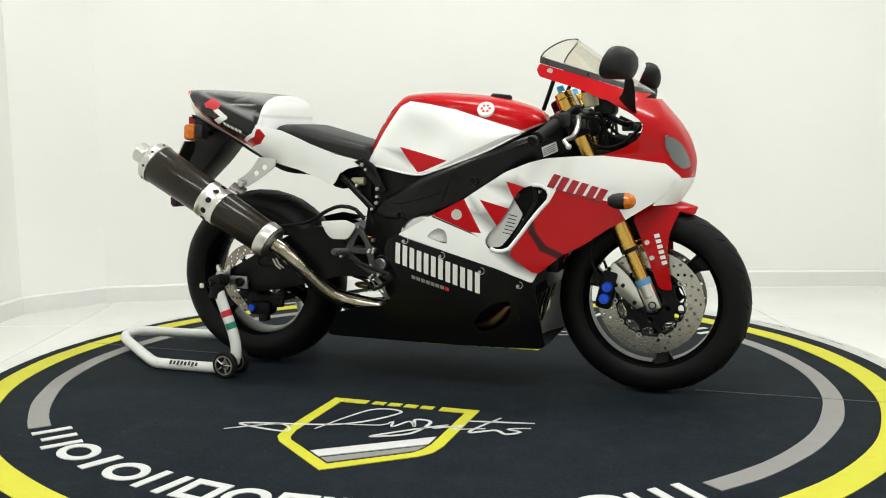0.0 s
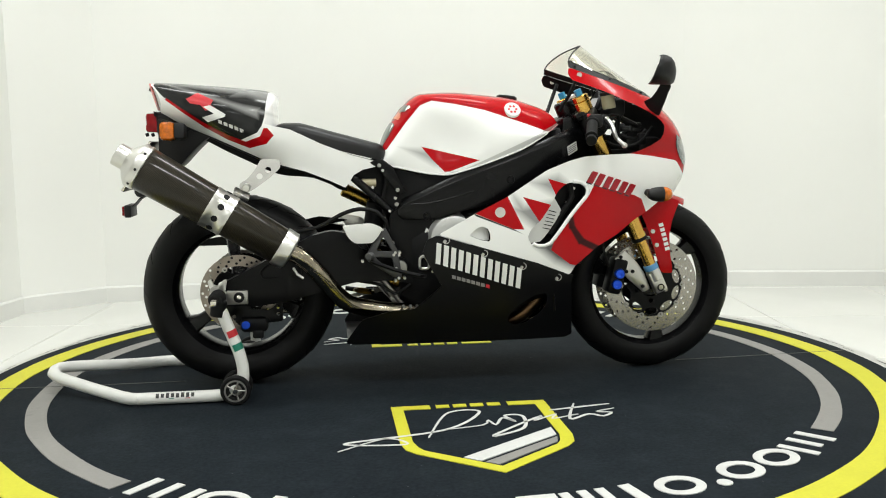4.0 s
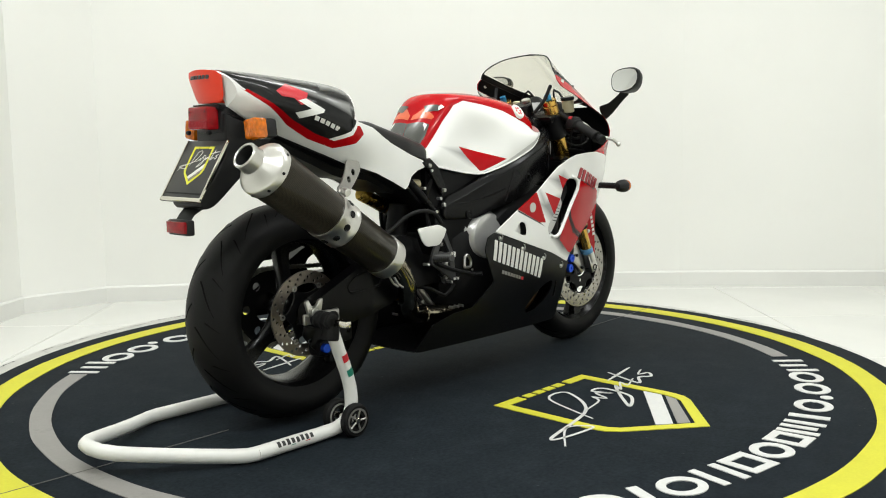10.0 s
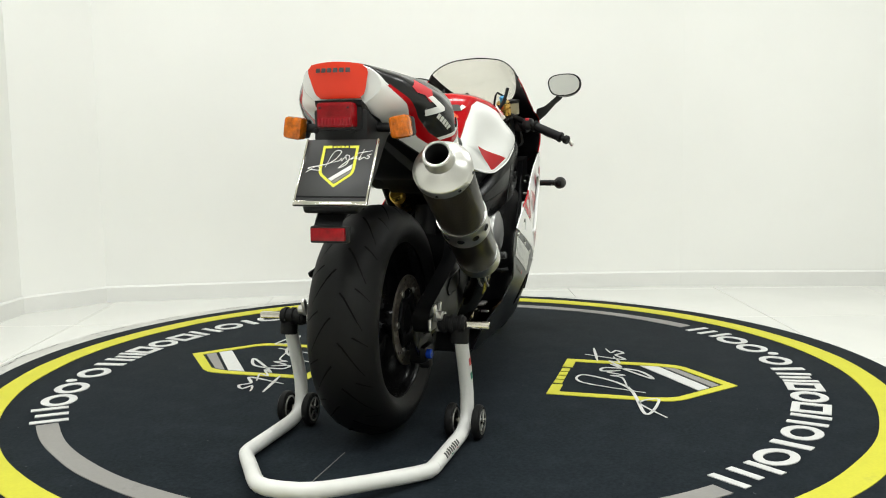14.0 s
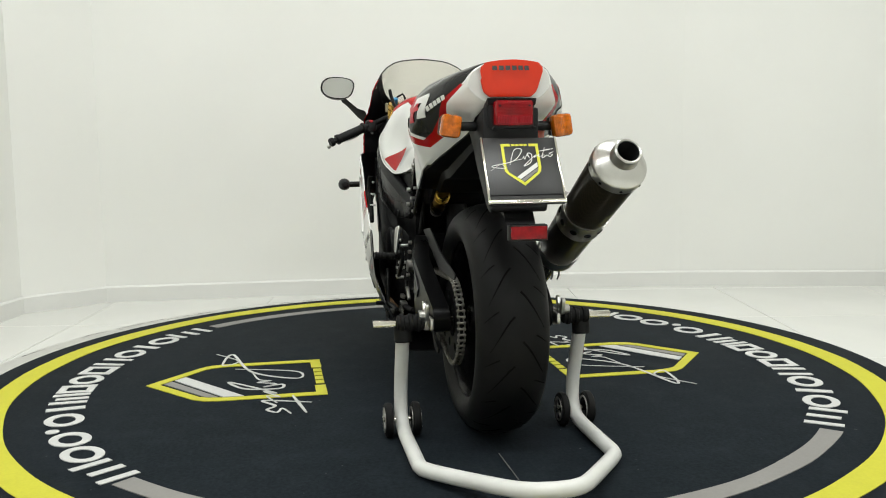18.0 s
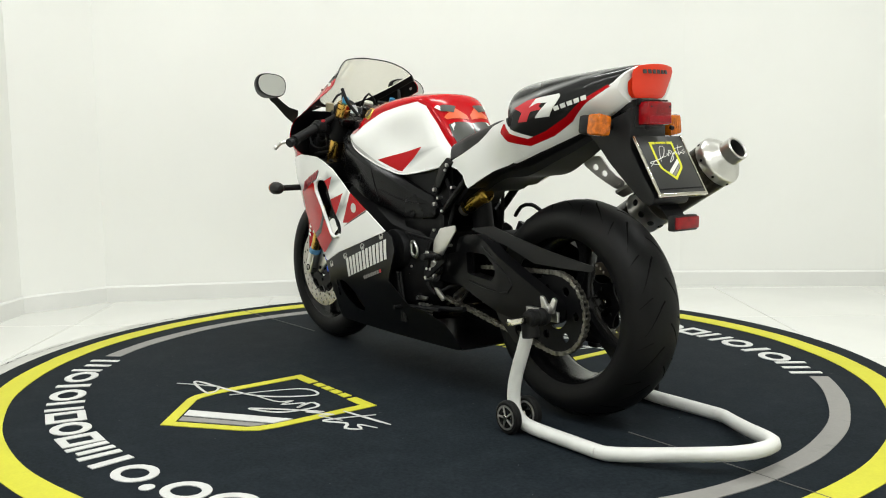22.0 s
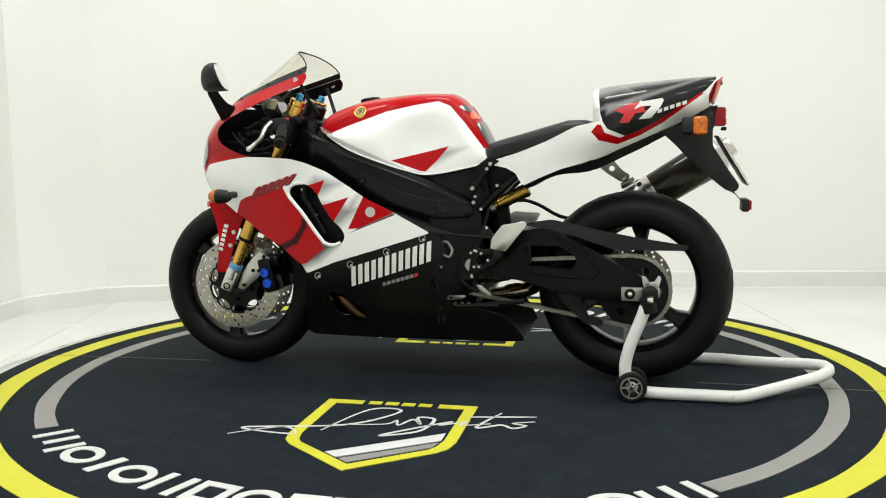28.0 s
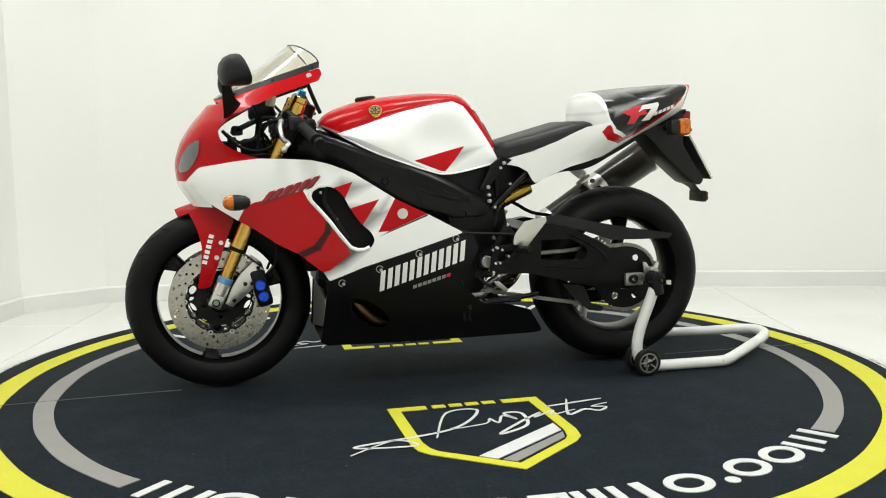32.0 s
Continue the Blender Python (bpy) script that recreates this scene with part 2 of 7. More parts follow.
def sheet(poly, holes=(), step=0.02):
    """Flat triangles that fill a polygon with holes."""
    from mathutils.geometry import delaunay_2d_cdt
    loops = [dense([tuple(p[:2]) for p in L], step) for L in (poly, *holes)]
    pts, edges = [], []
    for L in loops:
        s = len(pts)
        pts += L
        edges += [(s + i, s + (i + 1) % len(L)) for i in range(len(L))]
    xs, ys = [p[0] for p in loops[0]], [p[1] for p in loops[0]]
    nx, ny = int((max(xs) - min(xs)) / step), int((max(ys) - min(ys)) / step)
    if step < 0.5:
        for i in range(1, nx + 1):
            for j in range(1, ny + 1):
                p = (min(xs) + step * (i + 0.5 * (j % 2)), min(ys) + step * j)
                if inside(p, loops[0]) and not any(inside(p, h) for h in loops[1:]):
                    if all((p[0] - q[0]) ** 2 + (p[1] - q[1]) ** 2 > (0.4 * step) ** 2 for L in loops for q in L):
                        pts.append(p)
    v, _, f, *_ = delaunay_2d_cdt([Vector(p) for p in pts], edges, [], 0, 1e-7)
    tris = []
    for t in f:
        c = sum((v[i] for i in t), Vector((0, 0))) / len(t)
        if inside(c, loops[0]) and not any(inside(c, h) for h in loops[1:]):
            tris.append(t)
    return v, tris

def panel(poly, depth, holes=(), thick=0.003, step=0.02, lift=0.0, side=1, bm=None):
    """A curved plate: its outline in (x, z), its outer face at y = depth(x, z) + lift, mirrored for side -1. A second material goes on its back."""
    bm = bm or bmesh.new()
    v, tris = sheet(poly, holes, step)
    outer, inner = [], []
    for p in v:
        y = depth(p.x, p.y) + lift
        outer.append(bm.verts.new((p.x, side * y, p.y)))
        inner.append(bm.verts.new((p.x, side * (y - thick), p.y)))
    count = {}
    for t in tris:
        bm.faces.new([outer[i] for i in t])
        bm.faces.new([inner[i] for i in reversed(t)]).material_index = 1
        for i in range(len(t)):
            e = (t[i], t[(i + 1) % len(t)])
            count[e] = 1
    for a, b in count:
        if (b, a) not in count:
            bm.faces.new((outer[b], outer[a], inner[a], inner[b]))
    loose = [x for x in bm.verts if not x.link_faces]
    bmesh.ops.delete(bm, geom=loose, context="VERTS")
    return bm

def slab(poly, y0, y1, holes=(), bevel=0.003, bm=None):
    """A flat plate between two side planes, its outer edges chamfered."""
    out = bmesh.new()
    y = max(y0, y1)
    panel(poly, lambda x, z: y, holes, abs(y1 - y0), 9.0, bm=out)
    bmesh.ops.dissolve_limit(out, angle_limit=0.01, verts=out.verts, edges=out.edges)
    if bevel:
        edges = [e for e in out.edges if len(e.link_faces) == 2 and e.calc_face_angle(0) > 1.2 and abs(e.verts[0].co.y - e.verts[1].co.y) < 1e-5]
        bmesh.ops.bevel(out, geom=edges, offset=bevel, segments=2, profile=0.5, affect="EDGES")
    if bm is not None:
        me = bpy.data.meshes.new("tmp")
        out.to_mesh(me)
        out.free()
        bm.from_mesh(me)
        bpy.data.meshes.remove(me)
        return bm
    return out

def skin(bm, sections, closed=True, caps=True):
    """A body stretched over cross-sections with equal numbers of points."""
    rows = [[bm.verts.new(p) for p in s] for s in sections]
    n = len(rows[0])
    for a, b in zip(rows, rows[1:]):
        for k in range(n if closed else n - 1):
            bm.faces.new((a[k], a[(k + 1) % n], b[(k + 1) % n], b[k]))
    if caps:
        bm.faces.new(rows[0][::-1])
        bm.faces.new(rows[-1])
    return bm

def lerp_table(table):
    xs, ys = [a for a, _ in table], [b for _, b in table]
    def f(x):
        return float(np.interp(x, xs, ys))
    return f

def smooth_table(table):
    """A smooth curve through a table of (x, value), x rising."""
    xs, ys = [a for a, _ in table], [b for _, b in table]
    def f(x):
        if x <= xs[0]:
            return ys[0]
        if x >= xs[-1]:
            return ys[-1]
        i = max(k for k in range(len(xs) - 1) if xs[k] <= x)
        h = xs[i + 1] - xs[i]
        t = (x - xs[i]) / h
        def slope(k):
            if k <= 0 or k >= len(xs) - 1:
                return 0.0 if len(xs) < 3 else (ys[1] - ys[0]) / (xs[1] - xs[0]) if k <= 0 else (ys[-1] - ys[-2]) / (xs[-1] - xs[-2])
            a, b = (ys[k] - ys[k - 1]) / (xs[k] - xs[k - 1]), (ys[k + 1] - ys[k]) / (xs[k + 1] - xs[k])
            return 0.0 if a * b <= 0 else 2 * a * b / (a + b)
        m0, m1 = slope(i) * h, slope(i + 1) * h
        return (2 * t ** 3 - 3 * t * t + 1) * ys[i] + (t ** 3 - 2 * t * t + t) * m0 + (-2 * t ** 3 + 3 * t * t) * ys[i + 1] + (t ** 3 - t * t) * m1
    return f

def structure(ob, label):
    return tagged(ob, label, kind="structure")

# ---- the room ----
wall_paint = surface("white_wall_paint", (0.82, 0.82, 0.785), 0.72, vary=0.02, scale=1.2, grain=60, relief=0.0006, rough_vary=0.03)
skirting_paint = surface("white_skirting", (0.74, 0.74, 0.71), 0.4, vary=0.03, scale=3)
tile_glaze = surface("white_glazed_tile", (0.74, 0.74, 0.70), 0.16, vary=0.03, scale=1.5, grain=40, coat=0.2)
grout = surface("pale_grout", (0.66, 0.66, 0.625), 0.8, vary=0.1, grain=200)
ceiling_paint = surface("white_ceiling_paint", (0.80, 0.80, 0.77), 0.85, vary=0.02, scale=2)

WALL_LINE = [(-4.2, -5.2), (-4.2, -3.0), (-2.6, -1.4), (-2.12, 0.30), (-2.03, 1.33), (-1.72, 1.62), (-0.90, 1.74), (0.20, 1.885), (1.36, 1.925), (2.42, 1.85), (4.3, 1.66), (4.3, -5.2), (-4.2, -5.2)]
def wall_piece(i, a, b, name):
    """A stretch of wall 0.12 m thick, its inner face on the line from a to b."""
    d = Vector((b[0] - a[0], b[1] - a[1], 0))
    ln = d.length
    d.normalize()
    n = Vector((-d.y, d.x, 0))
    bm = bmesh.new()
    q = [Vector((*a, 0)), Vector((*b, 0)), Vector((*b, 0)) + n * 0.12, Vector((*a, 0)) + n * 0.12]
    lo = [bm.verts.new(p + Vector((0, 0, FLOOR - 0.1))) for p in q]
    hi = [bm.verts.new(p + Vector((0, 0, CEILING))) for p in q]
    for k in range(4):
        bm.faces.new((lo[k], lo[(k + 1) % 4], hi[(k + 1) % 4], hi[k]))
    bm.faces.new(lo[::-1])
    bm.faces.new(hi)
    structure(part(name, bm, wall_paint, smooth=0), "smooth white painted studio wall")
    bm = bmesh.new()
    h = 0.085
    prof = [(0.0, FLOOR), (0.0, FLOOR + h), (-0.006, FLOOR + h), (-0.012, FLOOR + h - 0.008), (-0.012, FLOOR)]
    ends = []
    for p in (Vector((*a, 0)), Vector((*b, 0))):
        ends.append([p + n * (o + 0.0) + Vector((0, 0, z)) for o, z in prof])
    skin(bm, ends)
    structure(part("baseboard", bm, skirting_paint, smooth=0), "low white skirting board along the wall")
names = ["wall_west", "wall_west_b", "wall_west_c", "wall_west_d", "wall_northwest", "wall_north", "wall_north_b", "wall_north_c", "wall_north_d", "wall_northeast", "wall_east", "wall_south"]
for i, nm in enumerate(names):
    wall_piece(i, WALL_LINE[i], WALL_LINE[i + 1], nm)

def room_floor():
    bm = box_bm((0.05, -1.7, FLOOR - 0.035), (8.6, 7.2, 0.06), 0)
    floor = structure(part("floor", bm, grout, smooth=0), "white glazed tile floor with fine joints")
    t = bpy.data.meshes.new("floor_tile")
    b2 = box_bm((0, 0, 0), (0.797, 0.797, 0.010), 0.0015)
    b2.to_mesh(t)
    b2.free()
    t.materials.append(tile_glaze)
    for i in range(-5, 6):
        for j in range(-7, 4):
            x, y = 0.33 + 0.8 * i, 0.62 + 0.8 * j
            if -4.3 < x < 4.5 and -5.3 < y < 2.4:
                ob = new("floor_tile", t)
                ob.parent = floor
                ob.location = (x, y, FLOOR - 0.0048)
room_floor()
bm = box_bm((0.05, -1.7, CEILING + 0.05), (8.8, 7.4, 0.1), 0)
structure(part("ceiling", bm, ceiling_paint, smooth=0), "plain white ceiling with flat light panels")
def lamp_housing(x, y):
    bm = bmesh.new()
    w, d = 0.62, 0.19
    for cx, cy, sx, sy in ((0, d - 0.02, 2 * w, 0.04), (0, -d + 0.02, 2 * w, 0.04), (w - 0.02, 0, 0.04, 2 * d), (-w + 0.02, 0, 0.04, 2 * d)):
        box(bm, (cx, cy, -0.04), (sx, sy, 0.08), 0.003)
    box(bm, (0, 0, -0.02), (2 * w - 0.02, 2 * d - 0.02, 0.03), 0)
    ob = part("ceiling_lamp", bm, white_plate)
    ob.location = (x, y, CEILING)
    tagged(ob, "flat rectangular ceiling lamp in a white frame", "lamp", "ceiling lamps")
# the two added panels at the back get the same housing
for x, y, w in LAMPS:
    lamp_housing(x, y)

# ---- the round platform ----
carpet, _nt, _b = node_mat("dark_blue_grey_mat")
def carpet_nodes(nt, b):
    big = noise_node(nt, 2.2, 6, 0.65)
    mid = noise_node(nt, 11.0, 6, 0.7)
    fine = noise_node(nt, 420.0, 2)
    specks = noise_node(nt, 46.0, 2, 0.5)
    c = ramp(nt, big, [(0.3, (0.0080, 0.0105, 0.014)), (0.5, (0.011, 0.0150, 0.0195)), (0.7, (0.0165, 0.0215, 0.0265))])
    c = mix(nt, 0.45, c, ramp(nt, mid, [(0.3, (0.004, 0.006, 0.009)), (0.5, (0.0105, 0.014, 0.018)), (0.62, (0.019, 0.025, 0.030)), (0.8, (0.036, 0.044, 0.050))]))
    c = mix(nt, 0.35, c, ramp(nt, noise_node(nt, 90.0, 4, 0.7), [(0.35, (0.004, 0.006, 0.008)), (0.65, (0.023, 0.030, 0.036))]))
    c = mix(nt, ramp(nt, specks, [(0.755, (0, 0, 0)), (0.775, (0.6, 0.6, 0.6))]), c, (0.11, 0.12, 0.125))
    link(nt, c, b.inputs["Base Color"])
    b.inputs["Roughness"].default_value = 0.8
    b.inputs["Specular IOR Level"].default_value = 0.06
    bump(nt, b, fine, 0.3, 0.0012)
carpet_nodes(_nt, _b)
def worn(name, color, dirt, amount):
    m, nt, b = node_mat(name)
    big = noise_node(nt, 9.0, 6, 0.7)
    fine = noise_node(nt, 130.0, 3)
    c = ramp(nt, big, [(0.3, shades(color, 0.90)), (0.7, color)])
    k = mnode(nt, "MULTIPLY", ramp(nt, big, [(0.60, (0, 0, 0)), (0.74, (1, 1, 1))]), amount)
    c = mix(nt, k, c, dirt)
    c = mix(nt, 0.12, c, ramp(nt, fine, [(0.35, shades(color, 0.6)), (0.65, color)]))
    link(nt, c, b.inputs["Base Color"])
    b.inputs["Roughness"].default_value = 0.6
    b.inputs["Specular IOR Level"].default_value = 0.3
    bump(nt, b, fine, 0.2, 0.0008)
    return m
vinyl_yellow = worn("worn_yellow_print", (0.60, 0.575, 0.036), (0.25, 0.24, 0.06), 0.35)
vinyl_grey = worn("worn_grey_print", (0.27, 0.26, 0.245), (0.12, 0.12, 0.12), 0.5)
vinyl_white = worn("worn_white_print", (0.64, 0.64, 0.62), (0.35, 0.35, 0.34), 0.4)
rim_grey = worn("scuffed_grey_edge", (0.55, 0.545, 0.51), (0.10, 0.10, 0.10), 0.9)

turntable = new("turntable")
tagged(turntable, "round dark grey turning platform with yellow and grey ring prints", "turntable")

bm = bmesh.new()
revolve(bm, [(0.0002, 0.0), (1.539, 0.0), (1.543, -0.002), (1.543, -0.0055), (0.0002, -0.0055)], (0.0, -0.010, 0), (0, 0, 1), 160)
part("mat", bm, carpet, turntable, "dark blue-grey scuffed mat", 30)
# the disc under the mat lies a little off its centre, so that its pale rim shows on one side
RIM_X, RIM_Y, RIM_R = 0.015, 0.042, 1.587
bm = bmesh.new()
revolve(bm, [(0.0002, -0.006), (RIM_R - 0.004, -0.006), (RIM_R, -0.010), (RIM_R, -0.0295), (0.0002, -0.0295)], (RIM_X, RIM_Y, 0), (0, 0, 1), 160)
part("platform_disc", bm, rim_grey, turntable, "scuffed pale grey disc under the mat", 30)
def print_ring(r0, r1, a0, a1, segs):
    """A flat printed ring or arc; it was laid by hand and is not quite round."""
    bm = bmesh.new()
    rows = []
    for i in range(segs + 1):
        t = radians(a0 + (a1 - a0) * i / segs)
        w = -0.009 * math.cos(t) - 0.005 * math.sin(t) + 0.013 * math.cos(2 * t) + 0.005 * math.sin(2 * t)
        e0, e1 = 0.0012 * math.sin(13 * t) + 0.0010 * math.sin(23 * t + 1), 0.0012 * math.sin(11 * t + 2) + 0.0010 * math.sin(29 * t)
        c, q = math.cos(t), math.sin(t)
        rows.append([Vector((r * c, r * q, z)) for r, z in ((r0 + w + e0, -0.001), (r0 + w + e0, 0.0022), (r1 + w + e1, 0.0022), (r1 + w + e1, -0.001))])
    full = a1 - a0 > 359
    skin(bm, rows, caps=not full)
    bmesh.ops.remove_doubles(bm, verts=bm.verts, dist=1e-6)
    return bm
part("yellow_ring", print_ring(1.386, 1.465, 0, 360, 220), vinyl_yellow, turntable, "wide yellow printed ring")
for a0, a1 in ((-40.5, 40.4), (132.4, 226.6)):
    part("grey_arc", print_ring(1.229, 1.2875, a0, a1, 60), vinyl_grey, turntable, "grey printed arc")

# the lettering round the edge stands for a name: rings, bars, wedges and frames in place of letters
STROKE = 0.024
ARC_SHAPES = (("bars", 0.0, 7.5), ("ring", 8.0, 14.2), ("bar", 14.6, 18.4), ("ring", 18.8, 24.8), ("pair", 25.2, 30.6), ("frame", 31.2, 36.2), ("ring", 36.8, 42.4), ("frame", 43.0, 47.4), ("bars", 48.0, 53.4), ("bar", 54.0, 58.2), ("ring", 58.8, 64.8), ("dot", 65.6, 67.4), ("ring", 68.0, 74.0), ("ring", 74.6, 80.8), ("bars", 81.4, 88.6))
def plain_shape(kind, w, h, stroke):
    """Outlines, each an outer and an inner loop or a lone loop, of one plain shape w wide and h high."""
    box4 = lambda x0, x1, y0, y1: [(x0, y0), (x1, y0), (x1, y1), (x0, y1)]
    if kind == "ring":
        loop = lambda q: [(w / 2 + (w / 2 - q) * math.cos(2 * math.pi * k / 24), h / 2 + (h / 2 - q) * math.sin(2 * math.pi * k / 24)) for k in range(24)]
        return [(loop(0.0), loop(stroke))]
    if kind == "frame":
        return [(box4(0, w, 0, h), box4(stroke, w - stroke, stroke, h - stroke))]
    if kind == "pair":
        return [(box4(w * 0.08, w * 0.08 + stroke, 0, h), None), (box4(w * 0.92 - stroke, w * 0.92, 0, h), None)]
    if kind == "bar":
        return [(box4(w / 2 - stroke * 0.62, w / 2 + stroke * 0.62, 0, h), None)]
    if kind == "dot":
        return [([(w / 2 + w * 0.5 * math.cos(2 * math.pi * k / 14), w * 0.5 + w * 0.5 * math.sin(2 * math.pi * k / 14)) for k in range(14)], None)]
    return [(box4(0, stroke, 0, h), None), (box4(w / 2 - stroke * 0.5, w / 2 + stroke * 0.5, h * 0.12, h), None), (box4(w - stroke, w, 0, h), None)]
def letter_arc(a0):
    for kind, b0, b1 in ARC_SHAPES:
        q = ((0.5 * (b0 + b1) - 44.3) / 44.3) ** 2
        hi, h = 1.254 + 0.052 * q, 0.112 - 0.008 * q
        mid = hi - h / 2
        w = radians(b1 - b0) * mid
        def at(p, z):
            # foot of the shape towards the rim, its two sides upright
            a = radians(a0 + 0.5 * (b0 + b1))
            r, s = hi - p[1], p[0] - w / 2
            return (r * math.cos(a) - s * math.sin(a), r * math.sin(a) + s * math.cos(a), z)
        bm = bmesh.new()
        for outer, inner in plain_shape(kind, w, h, STROKE):
            n = len(outer)
            if inner is None:
                lo, hi_v = [bm.verts.new(at(p, -0.001)) for p in outer], [bm.verts.new(at(p, 0.0022)) for p in outer]
                bm.faces.new(hi_v)
                for k in range(n):
                    bm.faces.new((lo[k], lo[(k + 1) % n], hi_v[(k + 1) % n], hi_v[k]))
            else:
                rows = [[bm.verts.new(at(p, z)) for p in loop] for loop, z in ((outer, -0.001), (outer, 0.0022), (inner, 0.0022), (inner, -0.001))]
                for u, v in zip(rows, rows[1:]):
                    for k in range(n):
                        bm.faces.new((u[k], u[(k + 1) % n], v[(k + 1) % n], v[k]))
        part("print_shape", bm, vinyl_white, turntable, "", 0)
letter_arc(-131.6)
letter_arc(43.0)

def ribbon(bm, pts, width, z0, z1, m=Matrix(), closed=False, step=0.012, taper=False):
    """A flat stroke of even width along a curve in the plane."""
    P = spline([(x, y, 0) for x, y in pts], step) if step else [Vector((x, y, 0)) for x, y in pts]
    if closed and step:
        P = spline([(x, y, 0) for x, y in pts], step, True)
    n = len(P)
    rows = []
    for i, p in enumerate(P):
        a = P[(i - 1) % n] if closed else P[max(i - 1, 0)]
        b = P[(i + 1) % n] if closed else P[min(i + 1, n - 1)]
        d = (b - a).normalized()
        k = width * 0.5 * (0.45 + 0.55 * math.sin(math.pi * i / max(1, n - 1)) if taper else 1.0)
        s = Vector((-d.y, d.x, 0)) * k
        rows.append([bm.verts.new(m @ (p + s + Vector((0, 0, z)))) if q else bm.verts.new(m @ (p - s + Vector((0, 0, z)))) for q, z in ((1, z0), (1, z1), (0, z1), (0, z0))])
    for i in range(n if closed else n - 1):
        a, b = rows[i], rows[(i + 1) % n]
        for k in range(4):
            bm.faces.new((a[k], a[(k + 1) % 4], b[(k + 1) % 4], b[k]))
    if not closed:
        bm.faces.new(rows[0][::-1])
        bm.faces.new(rows[-1])
    return bm

def flat_poly(bm, pts, z0, z1, m=Matrix()):
    lo = [bm.verts.new(m @ Vector((x, y, z0))) for x, y in pts]
    hi = [bm.verts.new(m @ Vector((x, y, z1))) for x, y in pts]
    n = len(pts)
    bm.faces.new(hi)
    bm.faces.new(lo[::-1])
    for i in range(n):
        bm.faces.new((lo[i], lo[(i + 1) % n], hi[(i + 1) % n], hi[i]))
    return bm

# a shield badge in its own plane: x to the right, y up, 1 unit high
SHIELD_L = [(-0.235, 0.0), (-0.235, -0.33), (-0.225, -0.385), (-0.20, -0.42), (0.0, -0.582)]
SCRIPT = [[(-0.40, -0.375), (-0.27, -0.29), (-0.22, -0.345), (-0.38, -0.315), (-0.10, -0.24), (0.02, -0.09), (-0.075, -0.09), (-0.155, -0.30)],
          [(-0.10, -0.24), (0.01, -0.215), (0.03, -0.175), (0.045, -0.22), (0.075, -0.16), (0.105, -0.20), (0.085, -0.14), (0.135, -0.15), (0.115, -0.26), (0.02, -0.315), (0.10, -0.235), (0.19, -0.16), (0.16, -0.20), (0.235, -0.15), (0.215, -0.19), (0.285, -0.165), (0.30, -0.16)],
          [(0.315, -0.055), (0.265, -0.20), (0.33, -0.165), (0.365, -0.19), (0.40, -0.16), (0.36, -0.145), (0.42, -0.12)],
          [(0.225, -0.11), (0.42, -0.075)]]
def shield_badge(parent, m, k, z0, z1, border, mats):
    """Yellow shield outline with short bars on top, slanted stripes and a flourish of thin strokes."""
    yellow, white, grey = mats
    P = lambda pts: [(x * k, y * k) for x, y in pts]
    bm = bmesh.new()
    left = [(x, y) for x, y in SHIELD_L]
    right = [(-x, y) for x, y in SHIELD_L]
    ring = [(-0.118, 0.0)] + left + right[::-1][1:] + [(0.118, 0.0)]
    inner = [(-0.118, -0.035)] + [(-0.20, -0.035), (-0.20, -0.325), (-0.19, -0.372), (-0.175, -0.40), (0.0, -0.538)] + [(0.175, -0.40), (0.19, -0.372), (0.20, -0.325), (0.20, -0.035)] + [(0.118, -0.035)]
    for i in range(len(ring) - 1):
        flat_poly(bm, P([ring[i], ring[i + 1], inner[i + 1], inner[i]]), z0, z1, m)
    part("shield_outline", bm, yellow, parent, "yellow shield outline", 0)
    for i in range(4):
        bm = bmesh.new()
        x = -0.10 + 0.052 * i
        flat_poly(bm, P([(x, -0.002), (x + 0.04, -0.002), (x + 0.04, -0.03), (x, -0.03)]), z0, z1, m)
        part("name_bar", bm, yellow, parent)
    bm = bmesh.new()
    flat_poly(bm, P([(-0.085, -0.462), (0.192, -0.262), (0.192, -0.325), (-0.045, -0.494)]), z0, z1, m)
    part("stripe", bm, white, parent, "white slanted stripe")
    bm = bmesh.new()
    flat_poly(bm, P([(-0.035, -0.502), (0.190, -0.34), (0.180, -0.382), (-0.005, -0.526)]), z0, z1, m)
    part("stripe", bm, grey, parent, "grey slanted stripe")
    for s in SCRIPT:
        bm = bmesh.new()
        ribbon(bm, P(s), 0.0105 * k, z1 - 0.0002, z1 + (z1 - z0) * 0.35, m, taper=True, step=0.012 * k)
        part("stroke", bm, white, parent, "thin white flourish", 0)
PRINTS = (vinyl_yellow, vinyl_white, vinyl_grey)
shield_badge(turntable, Matrix.Translation((0.036, -0.408, 0)), 1.0, -0.001, 0.0022, 0.03, PRINTS)
shield_badge(turntable, Matrix.Translation((0.025, 0.398, 0)) @ Matrix.Rotation(math.pi, 4, "Z"), 1.0, -0.001, 0.0022, 0.03, PRINTS)

# a thin pale seam where the halves of the mat meet, and scratches round it
seam_grey = worn("pale_seam_thread", (0.13, 0.13, 0.125), (0.02, 0.025, 0.03), 1.0)
scuff_black = worn("black_scuff", (0.03, 0.03, 0.03), (0.2, 0.2, 0.19), 0.6)
def seams():
    for p, q in (((-1.525, 0.012), (-0.86, 0.006)), ((0.86, 0.004), (1.53, 0.036))):
        bm = bmesh.new()
        mid = (0.5 * (p[0] + q[0]), 0.5 * (p[1] + q[1]) - 0.003)
        ribbon(bm, [p, mid, q], 0.0022, 0.0012, 0.0030, step=0.03)
        part("seam", bm, seam_grey, turntable, "thin pale seam in the mat", 0)
seams()

